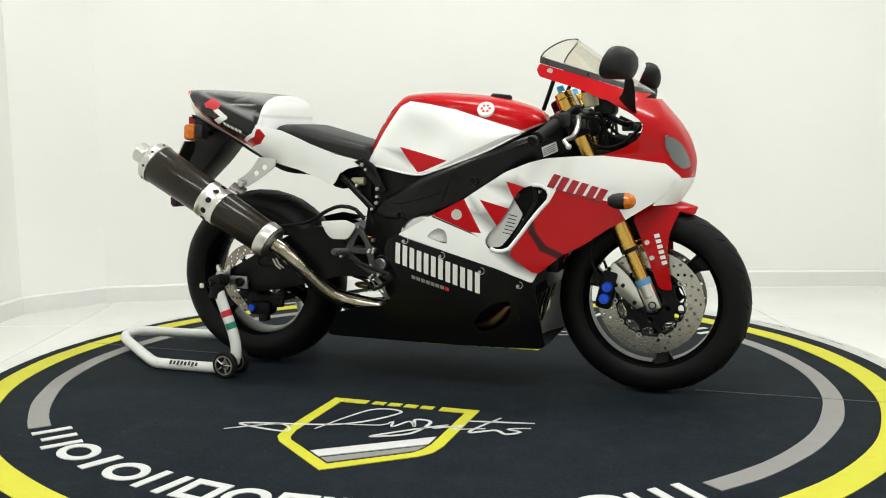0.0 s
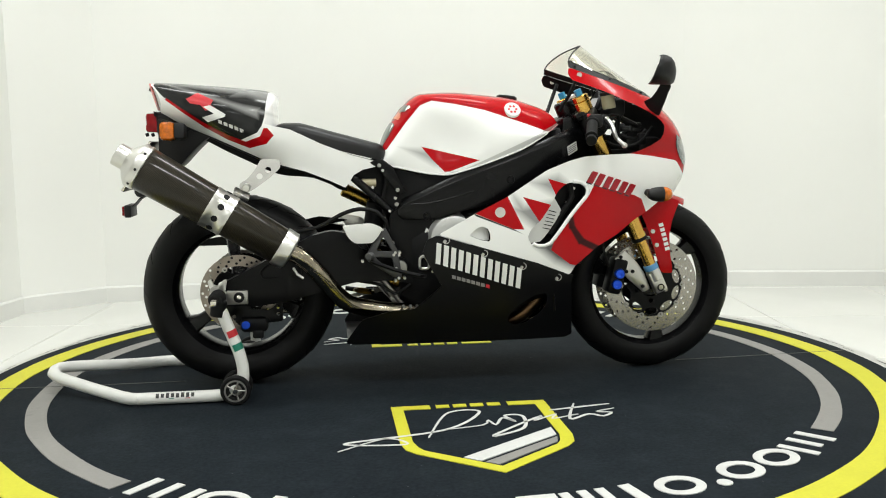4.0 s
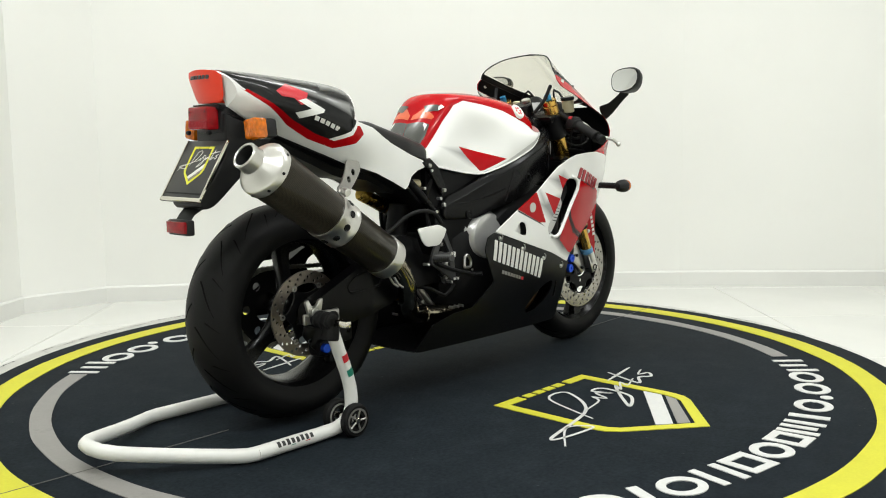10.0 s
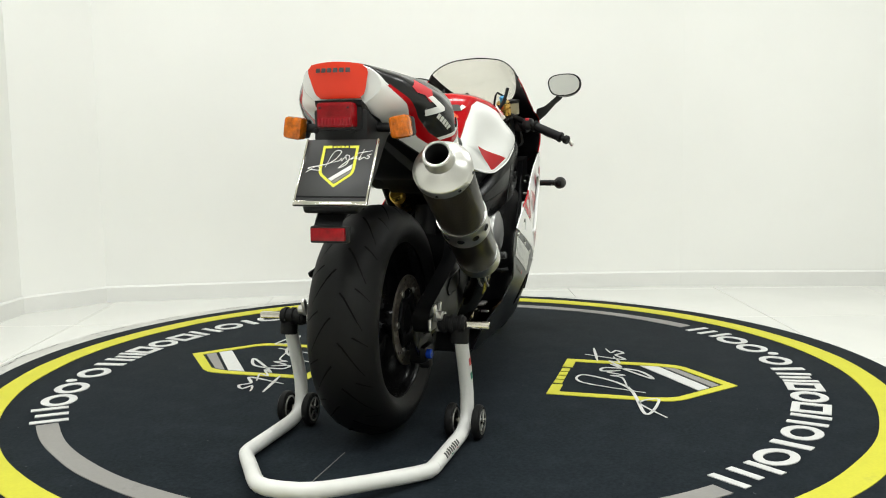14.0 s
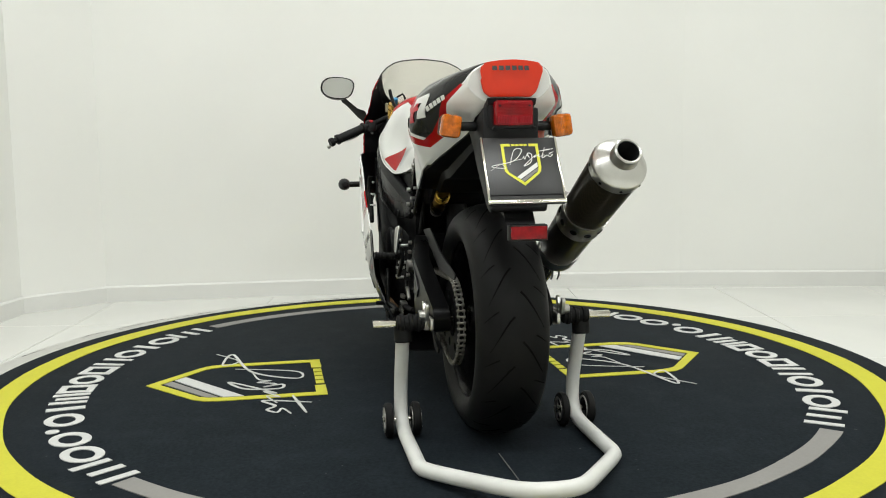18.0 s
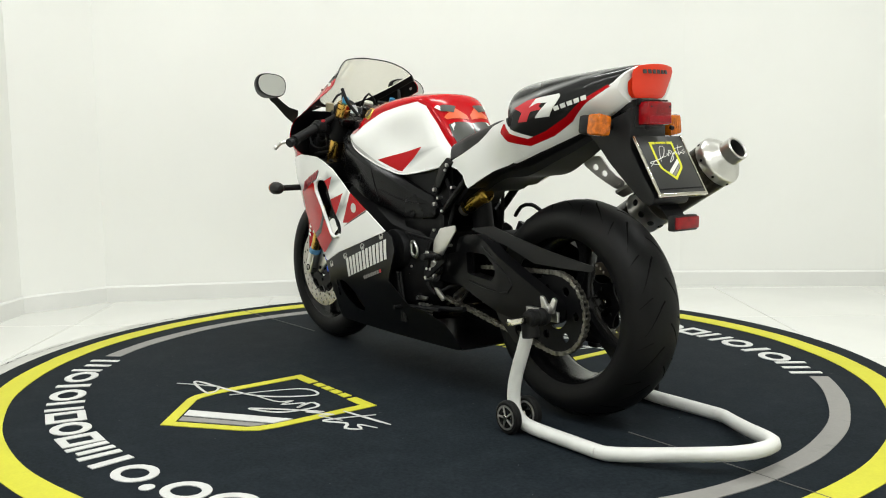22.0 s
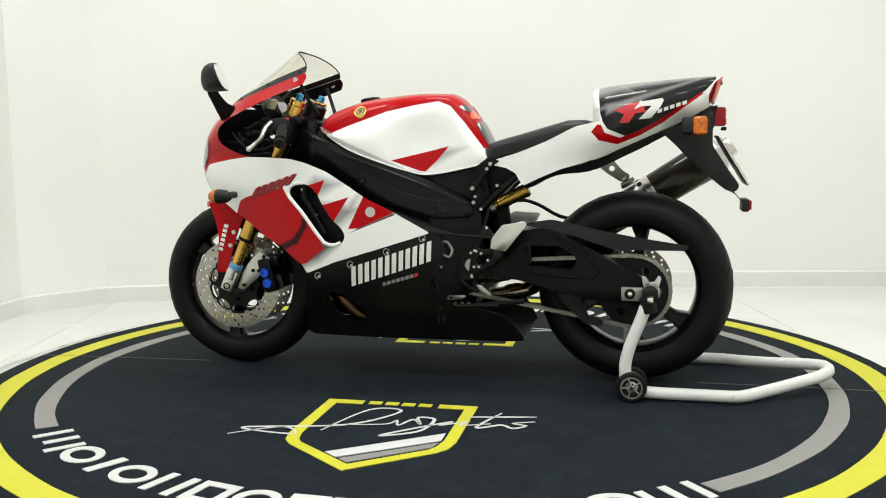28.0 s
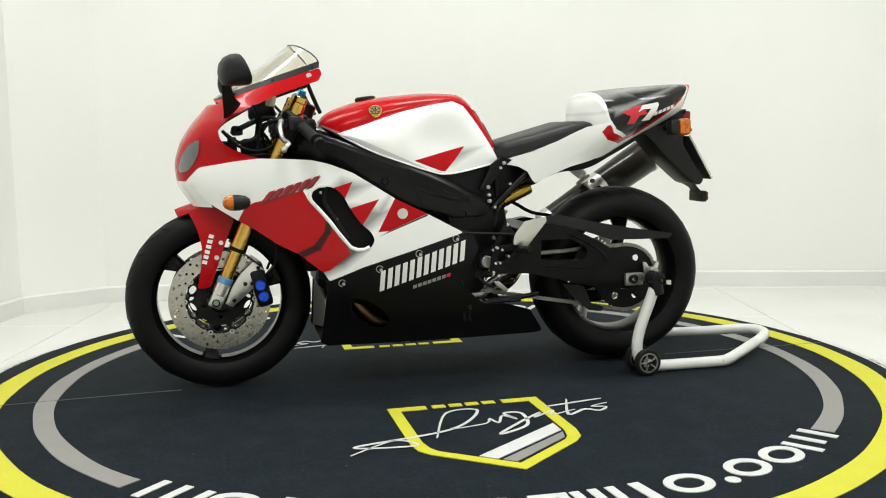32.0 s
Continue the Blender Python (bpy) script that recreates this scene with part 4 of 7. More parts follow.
def fuel_tank():
    bm = bmesh.new()
    N = 28
    secs = []
    for i in range(49):
        x = -0.197 + 0.589 * i / 48
        half = [tank_point(x, j / N) for j in range(N + 1)]
        secs.append([Vector((x, y, z)) for y, z in half] + [Vector((x, -y, z)) for y, z in half[-2::-1]])
    skin(bm, secs, closed=True)
    tank = part("fuel_tank", bm, shaded_tank_paint, bike, "white fuel tank with a red top", 60)
    for s in (1, -1):
        y, z = tank_point(0.226, 0.62)
        n = Vector((0.10, s * 0.80, 0.58)).normalized()
        bm = bmesh.new()
        o = Vector((0.226, s * y, z))
        R = 0.027 if s < 0 else 0.022
        revolve(bm, [(0.0001, 0.0042), (R - 0.006, 0.0042), (R - 0.005, 0.0050), (R - 0.001, 0.0050), (R, 0.0035), (R, -0.006)], o, n, 32)
        em = part("round_badge", bm, gold if s > 0 else white_plate, tank, "round gold badge with a dark face" if s > 0 else "round pale badge")
        if s > 0:
            bm = bmesh.new()
            revolve(bm, [(0.0001, 0.0049), (R - 0.006, 0.0049), (R - 0.006, 0.003)], o, n, 28)
            part("badge_face", bm, sticker_black, em)
        u = n.cross(Vector((0, 0, 1))).normalized()
        v = n.cross(u)
        for k in range(6):
            a = math.pi * k / 3
            c = o + (u * math.cos(a) + v * math.sin(a)) * R * 0.45 + n * 0.0044
            bm = bmesh.new()
            cyl(bm, c, c + n * 0.0010, R * 0.16, 10)
            part("badge_spot", bm, gold if s > 0 else sticker_red, em)
    # angular grey, orange and white graphic on the rear of the tank
    def decal(poly, mat, lift, label):
        for side in (1, -1):
            bm = bmesh.new()
            v, tris = sheet([(x, q * 0.25) for x, q in poly], (), 0.007)
            verts = []
            for p in v:
                y, z = tank_point(p.x, min(1.0, p.y / 0.25))
                verts.append(bm.verts.new((p.x - lift, side * (y + 0.5 * lift), z + lift)))
            for t in tris:
                bm.faces.new([verts[k] for k in t])
            bmesh.ops.delete(bm, geom=[q for q in bm.verts if not q.link_faces], context="VERTS")
            part("tank_graphic", bm, mat, tank, label, 60)
    grey = surface("dark_grey_graphic", (0.055, 0.057, 0.050), 0.3, coat=0.5)
    decal([(-0.192, 0.68), (-0.192, 1.0), (-0.160, 1.0), (-0.152, 0.82), (-0.147, 0.70), (-0.168, 0.66)], grey, 0.0012, "dark grey angular graphic")
    decal([(-0.165, 0.72), (-0.151, 0.725), (-0.151, 0.80), (-0.156, 0.79), (-0.160, 0.74)], sticker_white, 0.0018, "white streak")
    decal([(-0.152, 0.99), (-0.137, 0.72), (-0.129, 0.69), (-0.126, 0.80), (-0.116, 0.74), (-0.121, 0.90), (-0.141, 0.99)], surface("orange_graphic", (0.68, 0.10, 0.025), 0.3, coat=0.5), 0.0012, "orange jagged graphic")
    decal([(-0.131, 0.86), (-0.113, 0.68), (-0.100, 0.66), (-0.104, 0.76), (-0.117, 0.92)], grey, 0.0018, "dark grey wedge")
    decal([(-0.113, 0.69), (-0.096, 0.62), (-0.098, 0.70), (-0.106, 0.72)], sticker_white, 0.0024, "white streak")
    bm = bmesh.new()
    revolve(bm, [(0.0001, 0.012), (0.028, 0.012), (0.034, 0.008), (0.036, -0.006)], (0.235, 0, T_TOP(0.235) - 0.002), (0.12, 0, 1), 28)
    part("filler_cap", bm, matt_black, tank, "black filler cap")
fuel_tank()

# ---- seat and tail ----
U_LOW = smooth_table([(-0.915, 0.898), (-0.870, 0.880), (-0.776, 0.842), (-0.616, 0.772), (-0.532, 0.736), (-0.419, 0.712), (-0.36, 0.683), (-0.308, 0.658), (-0.296, 0.668), (-0.285, 0.692), (-0.250, 0.712), (-0.165, 0.732)])
U_TOP = smooth_table([(-0.918, 0.990), (-0.90, 0.995), (-0.85, 0.993), (-0.75, 0.986), (-0.62, 0.975), (-0.56, 0.968), (-0.540, 0.963), (-0.530, 0.959)])
U_WIDE = smooth_table([(-0.918, 0.102), (-0.86, 0.126), (-0.75, 0.171), (-0.65, 0.201), (-0.58, 0.205), (-0.50, 0.188), (-0.42, 0.164), (-0.33, 0.150), (-0.25, 0.141), (-0.165, 0.120)])
tail_paint_and_sheen = livery("tail_paint_and_sheen", WHITE, [
    ([(-0.543, 0.985), (-0.548, 0.930), (-0.554, 0.880), (-0.562, 0.853), (-0.577, 0.832), (-0.640, 0.806), (-0.700, 0.840), (-0.800, 0.900), (-0.867, 0.948), (-0.900, 0.985), (-0.900, 1.1), (-0.543, 1.1)], (0.018, 0.018, 0.018), 0.0008, 1),
    # two pale streaks: highlights on the black, painted into the colour
    ([(-0.53, 0.957), (-0.548, 0.934), (-0.63, 0.958), (-0.80, 0.985), (-0.62, 0.975)], (0.40, 0.40, 0.39), 0.018, 0.5),
    ([(-0.572, 0.900), (-0.575, 0.880), (-0.66, 0.918), (-0.80, 0.968)], (0.40, 0.40, 0.39), 0.012, 0.55),
    ([(-0.545, 0.846), (-0.527, 0.824), (-0.550, 0.798), (-0.604, 0.785), (-0.672, 0.812), (-0.739, 0.850), (-0.860, 0.938), (-0.854, 0.942), (-0.739, 0.864), (-0.668, 0.826), (-0.613, 0.805), (-0.568, 0.821), (-0.556, 0.846)], RED, 0.0008, 1),
])
U_FOOT = smooth_table([(-0.918, 0.62), (-0.85, 0.47), (-0.75, 0.42), (-0.65, 0.52), (-0.55, 0.70), (-0.45, 0.86), (-0.30, 0.95)])
def cowl_y(x, z):
    """Half width of the tail at a height; its sides lean in towards the lower edge."""
    x = max(-0.918, min(-0.165, x))
    lo, top, w = U_LOW(x), U_TOP(min(x, -0.530)), U_WIDE(x)
    k = max(0.0, min(1.0, (z - lo) / (top - lo)))
    foot = U_FOOT(x) + (1 - U_FOOT(x)) * math.sin(math.pi / 2 * min(1.0, k / 0.46))
    return w * foot * (1.0 if k < 0.16 else (1 - ((k - 0.16) / 0.84) ** 4.2) ** 0.42)
def tail_unit():
    bm = bmesh.new()
    secs = []
    for i in range(60):
        x = -0.918 + 0.388 * min(i, 58) / 58
        lo, top = U_LOW(x), U_TOP(x)
        M = 24
        half = []
        for j in range(M + 1):
            z = lo + (top - lo) * (1 - (1 - j / M) ** 1.6)
            half.append((cowl_y(x, z), z))
        k = max(0.0, min(1.0, (-0.80 - x) / 0.118)) ** 1.4
        f = max(0.0, min(1.0, (x + 0.66) / 0.137))
        f = f * f * (3 - 2 * f)
        if i == 59:
            half = [(y * 0.95, z - 0.006 * (z - lo) / (top - lo)) for y, z in half]
            x += 0.007
        rake = lambda y, z: x + k * (0.30 * max(0.0, 0.986 - z) + 2.6 * y * y) - f * 0.34 * max(0.0, min(0.085, 0.945 - z)) * max(0.0, min(1.0, (z - 0.77) / 0.07))
        secs.append([Vector((rake(y, z), y, z)) for y, z in half] + [Vector((rake(y, z), -y, z)) for y, z in half[-2::-1]])
    skin(bm, secs, closed=True)
    tail = part("tail_cowl", bm, tail_paint_and_sheen, bike, "white tail cowl with black sides and a red stripe", 50)
    # plain slanted shapes on the black sides stand for a model name
    for s in (1, -1):
        if s > 0:
            red = [(-0.594, 0.888), (-0.640, 0.908), (-0.684, 0.916), (-0.692, 0.905), (-0.683, 0.892), (-0.693, 0.884), (-0.658, 0.878), (-0.640, 0.851), (-0.612, 0.850), (-0.626, 0.876)]
            white = [(-0.654, 0.890), (-0.672, 0.913), (-0.738, 0.924), (-0.742, 0.917), (-0.733, 0.899), (-0.705, 0.864), (-0.668, 0.860), (-0.707, 0.901), (-0.677, 0.900)]
            bars = [(-0.724, 0.889), (-0.815, 0.919)]
        else:
            red = [(-0.790, 0.938), (-0.756, 0.957), (-0.706, 0.933), (-0.714, 0.918), (-0.698, 0.908), (-0.730, 0.901), (-0.746, 0.919), (-0.778, 0.924)]
            white = [(-0.738, 0.913), (-0.716, 0.918), (-0.668, 0.889), (-0.672, 0.881), (-0.726, 0.866), (-0.742, 0.881), (-0.704, 0.891)]
            bars = [(-0.692, 0.874), (-0.612, 0.840)]
        part("name_shape", panel(red, cowl_y, [], 0.001, 0.007, 0.0024, s), sticker_red, tail, "red slanted shape")
        part("name_shape", panel(white, cowl_y, [], 0.001, 0.007, 0.0032, s), sticker_white, tail, "white slanted shape")
        (ax, az), (bx, bz) = bars
        for i in range(5):
            x, z = ax + (bx - ax) * i / 5, az + (bz - az) * i / 5
            dx, dz = (bx - ax) / 5 * 0.72, (bz - az) / 5 * 0.72
            part("lettering_bar", panel([(x, z), (x + dx, z + dz), (x + dx, z + dz - 0.011), (x, z - 0.011)], cowl_y, [], 0.001, 0.02, 0.0026, s), sticker_white, tail)
    # orange-red panel on the rear end, bowed and raked like the cowl
    def rear_x(y, z):
        return -0.9195 + 0.30 * max(0.0, 0.986 - z) + 2.6 * y * y
    bm = bmesh.new()
    rows = []
    for j in range(9):
        z = 0.908 + 0.080 * j / 8
        w = float(np.interp(z, [0.908, 0.914, 0.925, 0.972, 0.982, 0.988], [0.050, 0.060, 0.066, 0.078, 0.074, 0.064]))
        rows.append([(w * k / 8, z + (0.006 * (1 - (k / 8) ** 2) if j == 8 else 0)) for k in range(-8, 9)])
    skin(bm, [[Vector((rear_x(y, z) - 0.0035, y, z)) for y, z in r] for r in rows], closed=False, caps=False)
    skin(bm, [[Vector((rear_x(y, z) + 0.010, y * 1.01, z)) for y, z in r] for r in rows], closed=False, caps=False)
    pn = part("rear_panel", bm, tail_panel, tail, "glossy orange-red panel", 60)
    for i in range(6):
        y = 0.045 - 0.0155 * i
        x = rear_x(y, 0.976)
        part("lettering_bar", box_bm((x - 0.0046, y, 0.976), (0.0016, 0.011, 0.014), 0, Matrix.Translation((x - 0.0046, y, 0.976)) @ Matrix.Rotation(-math.atan(5.2 * y), 4, "Z") @ Matrix.Rotation(radians(16), 4, "Y") @ Matrix.Translation((0.0046 - x, -y, -0.976))), sticker_black, pn)
    # the side panels under the seat
    for s in (1, -1):
        poly = [(-0.572, 0.866), (-0.545, 0.856), (-0.480, 0.842), (-0.450, 0.828), (-0.385, 0.796), (-0.295, 0.761), (-0.215, 0.737), (-0.168, 0.735), (-0.168, 0.730), (-0.255, 0.712), (-0.285, 0.695), (-0.300, 0.668), (-0.312, 0.656), (-0.36, 0.679), (-0.433, 0.709), (-0.505, 0.729), (-0.572, 0.755)]
        bm = panel(poly, cowl_y, [], 0.004, 0.015, 0.0006, s)
        part("seat_side_panel", bm, [tail_paint_and_sheen, paint_white], tail)
    bm = bmesh.new()
    secs = []
    for i in range(16):
        x = -0.505 + 0.335 * i / 15
        zt = float(np.interp(x, [-0.505, -0.35, -0.20, -0.165], [0.830, 0.780, 0.738, 0.731]))
        w = U_WIDE(x) * 0.93
        secs.append([Vector((x, w * k / 6, zt - 0.004)) for k in range(-6, 7)] + [Vector((x, w * k / 6, zt - 0.012)) for k in range(6, -7, -1)])
    skin(bm, secs)
    part("seat_base", bm, paint_white, tail)
tail_unit()

def seat():
    bm = bmesh.new()
    secs = []
    for i in range(28):
        t = i / 27
        x = -0.180 - 0.345 * t
        zb = float(np.interp(x, [-0.525, -0.352, -0.201, -0.18], [0.826, 0.780, 0.741, 0.737]))
        zt = float(np.interp(x, [-0.525, -0.447, -0.333, -0.182], [0.864, 0.863, 0.831, 0.790]))
        end = min(1.0, min(t, 1 - t) * 14 + 0.25) ** 0.5
        w = float(np.interp(x, [-0.525, -0.46, -0.3, -0.2, -0.18], [0.140, 0.158, 0.147, 0.122, 0.105])) * (0.85 + 0.15 * end)
        zt = zb + (zt - zb) * (0.55 + 0.45 * end)
        ring = []
        for k in range(17):
            a = math.pi * k / 16
            ring.append(Vector((x, w * math.copysign(abs(math.cos(a)) ** 0.35, math.cos(a)), zb + (zt - zb) * math.sin(a) ** 0.45)))
        secs.append(ring)
    skin(bm, secs)
    part("seat", bm, seat_foam, bike, "thin black foam seat pad", 60)
seat()

# ---- rear stand ----
stand = new("paddock_stand")
tagged(stand, "white tubular rear paddock stand with small black wheels", "paddock stand")
def paddock_stand():
    R = 0.0185
    for s in (1, -1):
        y = s * 0.245
        pts = [(-0.705, y, 0.305), (-0.680, y, 0.235), (-0.652, y, 0.160), (-0.640, y, 0.100), (-0.648, y, 0.050), (-0.690, y, 0.026), (-0.76, y, 0.022)]
        up = part("upright", tube_bm(pts, R, 16), stand_white, stand)
        part("side_tube", tube_bm([(-0.755, y, 0.022), (-0.957, y, 0.022)], R, 16, smooth=False), stand_white, stand)
        for q in (-1, 1):
            yw = y + q * 0.037
            bm = bmesh.new()
            revolve(bm, [(0.020, -0.010), (0.041, -0.011), (0.0455, -0.007), (0.0465, 0.0), (0.0455, 0.007), (0.041, 0.011), (0.020, 0.010)], (-0.661, yw, 0.0465), (0, 1, 0), 36, closed=True)
            wh = part("stand_wheel", bm, rubber_soft, stand, "small black wheel")
            bm = bmesh.new()
            revolve(bm, [(0.029, -0.0125), (0.034, -0.0125), (0.034, 0.0125), (0.029, 0.0125)], (-0.661, yw, 0.0465), (0, 1, 0), 28, closed=True)
            part("wheel_ring", bm, alloy_dull, wh)
            for k in range(5):
                a = 2 * math.pi * k / 5
                bm = tube_bm([(-0.661 + 0.006 * math.cos(a), yw + q * 0.0115, 0.0465 + 0.006 * math.sin(a)), (-0.661 + 0.03 * math.cos(a), yw + q * 0.0115, 0.0465 + 0.03 * math.sin(a))], 0.0028, 6, smooth=False)
                part("wheel_spoke", bm, alloy_dull, wh)
            bm = bmesh.new()
            cyl(bm, (-0.661, yw - q * 0.02, 0.0465), (-0.661, yw + q * 0.016, 0.0465), 0.008, 12)
            part("axle_bolt", bm, steel, wh)
        # rubber cradle and chrome cross bar
        bm = bmesh.new()
        cyl(bm, (-0.712, s * 0.190, 0.322), (-0.712, s * 0.262, 0.322), 0.021, 20)
        for k in range(3):
            revolve(bm, [(0.0205, -0.006), (0.0245, -0.004), (0.0245, 0.004), (0.0205, 0.006)], (-0.712, s * (0.205 + 0.022 * k), 0.322), (0, 1, 0), 20)
        part("rubber_cradle", bm, rubber_soft, stand, "black rubber cradle")
        bm = bmesh.new()
        cyl(bm, (-0.710, s * 0.245, 0.270), (-0.703, s * 0.245, 0.318), 0.024, 18)
        part("clamp", bm, rubber_soft, stand)
        bm = bmesh.new()
        box(bm, (-0.712, s * 0.292, 0.322), (0.018, 0.066, 0.018), 0.002)
        part("cross_bar", bm, steel, stand, "square chromed bar end")
        for k, mat in enumerate((sticker_red, sticker_white, sticker_green)):
            z0, z1 = 0.226 - 0.021 * k, 0.206 - 0.021 * k
            xa, xb = float(np.interp(z0, [0.160, 0.235], [-0.652, -0.680])), float(np.interp(z1, [0.160, 0.235], [-0.652, -0.680]))
            if s < 0:
                bm = bmesh.new()
                a, b = Vector((xa, y, z0)), Vector((xb, y, z1))
                revolve(bm, [(R + 0.0008, 0), (R + 0.0008, (b - a).length)], a, b - a, 10, start=200, sweep=140)
                part("sticker", bm, mat, up)
        if s < 0:
            # short dark bars in place of a maker's name, with a thin green and red line under them
            def mark(x0, x1, lo, hi, mat):
                bm = bmesh.new()
                arc = [radians(lo + (hi - lo) * k / 4) for k in range(5)]
                skin(bm, [[Vector((x, y - (R + 0.0007) * math.cos(q), 0.022 + (R + 0.0007) * math.sin(q))) for q in arc] for x in (x0, x1)], closed=False, caps=False)
                part("name_bar", bm, mat, stand, "", 0)
            for k in range(8):
                mark(-0.788 - 0.0150 * k, -0.788 - 0.0150 * k - 0.0095, 18 - 4 * (k % 2), 58 + 4 * (k % 3), sticker_black)
            mark(-0.800, -0.816, 4, 10, sticker_red)
            mark(-0.848, -0.864, 4, 10, sticker_green)
    half = [(-0.955, 0.245, 0.022), (-0.980, 0.240, 0.022), (-1.010, 0.222, 0.024), (-1.10, 0.163, 0.035), (-1.20, 0.099, 0.050), (-1.242, 0.066, 0.057), (-1.262, 0.038, 0.061), (-1.268, 0.0, 0.062)]
    rear = [(x, -y, z) for x, y, z in half] + half[-2::-1]
    part("rear_tube", tube_bm(rear, R, 16), stand_white, stand)
paddock_stand()

# ---- nose, screen and mirrors ----
NOSE_BACK = lerp_table([(0.684, 0.812), (0.700, 0.796), (0.723, 0.767), (0.744, 0.668), (0.753, 0.590), (0.762, 0.622), (0.775, 0.660), (0.798, 0.698), (0.820, 0.712), (0.842, 0.713), (0.860, 0.700), (0.875, 0.679), (0.890, 0.652), (0.905, 0.626), (0.922, 0.598)])
def shell(name, levels, back, mat, parent, label, thick=0.004, cols=18, lift=0.0):
    """A skin on the fairing's surface, from its centre line back to the given edge on both sides."""
    bm = bmesh.new()
    grids = []
    for inner in (0, 1):
        rows = []
        for z in levels:
            row = []
            for k in range(-cols, cols + 1):
                q = abs(k) / cols
                x = NOSE(z) - (NOSE(z) - back(z)) * q ** 2.2
                y = math.copysign(max(fairing_y(x, z) + lift - inner * thick * min(1, q * 3), 0), k) if k else 0.0
                row.append(bm.verts.new((x - inner * thick * (1 - q), y, z)))
            rows.append(row)
        grids.append(rows)
    n = 2 * cols + 1
    for g, rows in enumerate(grids):
        for a, b in zip(rows, rows[1:]):
            for k in range(n - 1):
                f = bm.faces.new((a[k], a[k + 1], b[k + 1], b[k]))
                f.material_index = g
    o, i = grids
    for k in range(n - 1):
        for r in (0, -1):
            bm.faces.new((o[r][k], o[r][k + 1], i[r][k + 1], i[r][k]))
    for j in range(len(levels) - 1):
        for k in (0, -1):
            bm.faces.new((o[j][k], o[j + 1][k], i[j + 1][k], i[j][k]))
    return part(name, bm, mat, parent, label, 60)

nose_levels = [0.684, 0.69, 0.70, 0.71, 0.723, 0.733, 0.744, 0.749, 0.753, 0.757, 0.762, 0.77, 0.78, 0.79, 0.80, 0.815, 0.83, 0.842, 0.857, 0.872, 0.886, 0.896, 0.905, 0.914, 0.922]
nose = shell("nose_fairing", nose_levels, NOSE_BACK, [paint_red, matt_black], bike, "red nose fairing with twin lamps")
CHIN = lerp_table([(0.60, 0.735), (0.613, 0.744), (0.650, 0.776), (0.684, 0.812)])
def nose_details():
    for s in (1, -1):
        strip = [(0.640, 0.910), (0.700, 0.915), (0.722, 0.936), (0.669, 0.943), (0.544, 0.985), (0.404, 1.030), (0.397, 1.012), (0.408, 0.990), (0.491, 0.962), (0.540, 0.944), (0.596, 0.918)]
        part("upper_rail", panel(rounded(strip, 0.006, 2), fairing_y, [], 0.004, 0.014, 0.0012, s), [paint_red, matt_black], nose, "red rail under the screen")
        band = [(0.724, 0.937), (0.669, 0.944), (0.544, 0.986), (0.404, 1.031), (0.402, 1.050), (0.544, 1.002), (0.669, 0.960), (0.716, 0.945)]
        part("screen_trim", panel(band, fairing_y, [], 0.005, 0.012, 0.0015, s), plastic_black, nose, "black trim strip along the screen")
        for x, z in ((0.425, 1.034), (0.545, 0.994), (0.66, 0.952)):
            bm = bmesh.new()
            cyl(bm, (x, s * (fairing_y(x, z) - 0.002), z), (x, s * (fairing_y(x, z) + 0.005), z), 0.004, 10)
            part("screen_screw", bm, matt_black, nose)
        bm = bmesh.new()
        cyl(bm, (0.436, s * (fairing_y(0.436, 1.006) - 0.002), 1.006), (0.436, s * (fairing_y(0.436, 1.006) + 0.004), 1.006), 0.0085, 16)
        part("fastener", bm, alloy, nose)
        lens = rounded([(0.770, 0.815), (0.800, 0.800), (0.824, 0.770), (0.838, 0.728), (0.836, 0.712), (0.815, 0.712), (0.793, 0.735), (0.773, 0.775)], 0.008, 2)
        part("headlamp_bowl", panel(lens, fairing_y, [], 0.001, 0.006, 0.0012, s), lamp_bowl, nose, "smoked lamp bowl")
        ob = part("headlamp_lens", panel(lens, fairing_y, [], 0.002, 0.006, 0.006, s), lamp_glass, nose, "clear headlamp lens")
        # indicator pod
        bm = bmesh.new()
        cyl(bm, (0.662, s * 0.165, 0.626), (0.664, s * 0.268, 0.626), 0.0115, 12)
        pod = part("indicator_stalk", bm, plastic_black, bike, "front indicator on a short black stalk")
        bm = bmesh.new()
        revolve(bm, [(0.0001, -0.040), (0.012, -0.037), (0.020, -0.024), (0.0235, -0.006), (0.0240, 0.010)], (0.668, s * 0.288, 0.626), (1, 0, 0), 24)
        part("indicator_body", bm, plastic_black, pod)
        bm = bmesh.new()
        revolve(bm, [(0.0236, 0.010), (0.0225, 0.022), (0.017, 0.034), (0.008, 0.040), (0.0001, 0.0415)], (0.668, s * 0.288, 0.626), (1, 0, 0), 24)
        part("indicator_lens", bm, amber_lens, pod, "amber lens")
    # white chin below the lamps
    shell("chin", [0.603, 0.613, 0.63, 0.65, 0.667, 0.6835], CHIN, [paint_white, matt_black], nose, "white chin of the nose")
nose_details()

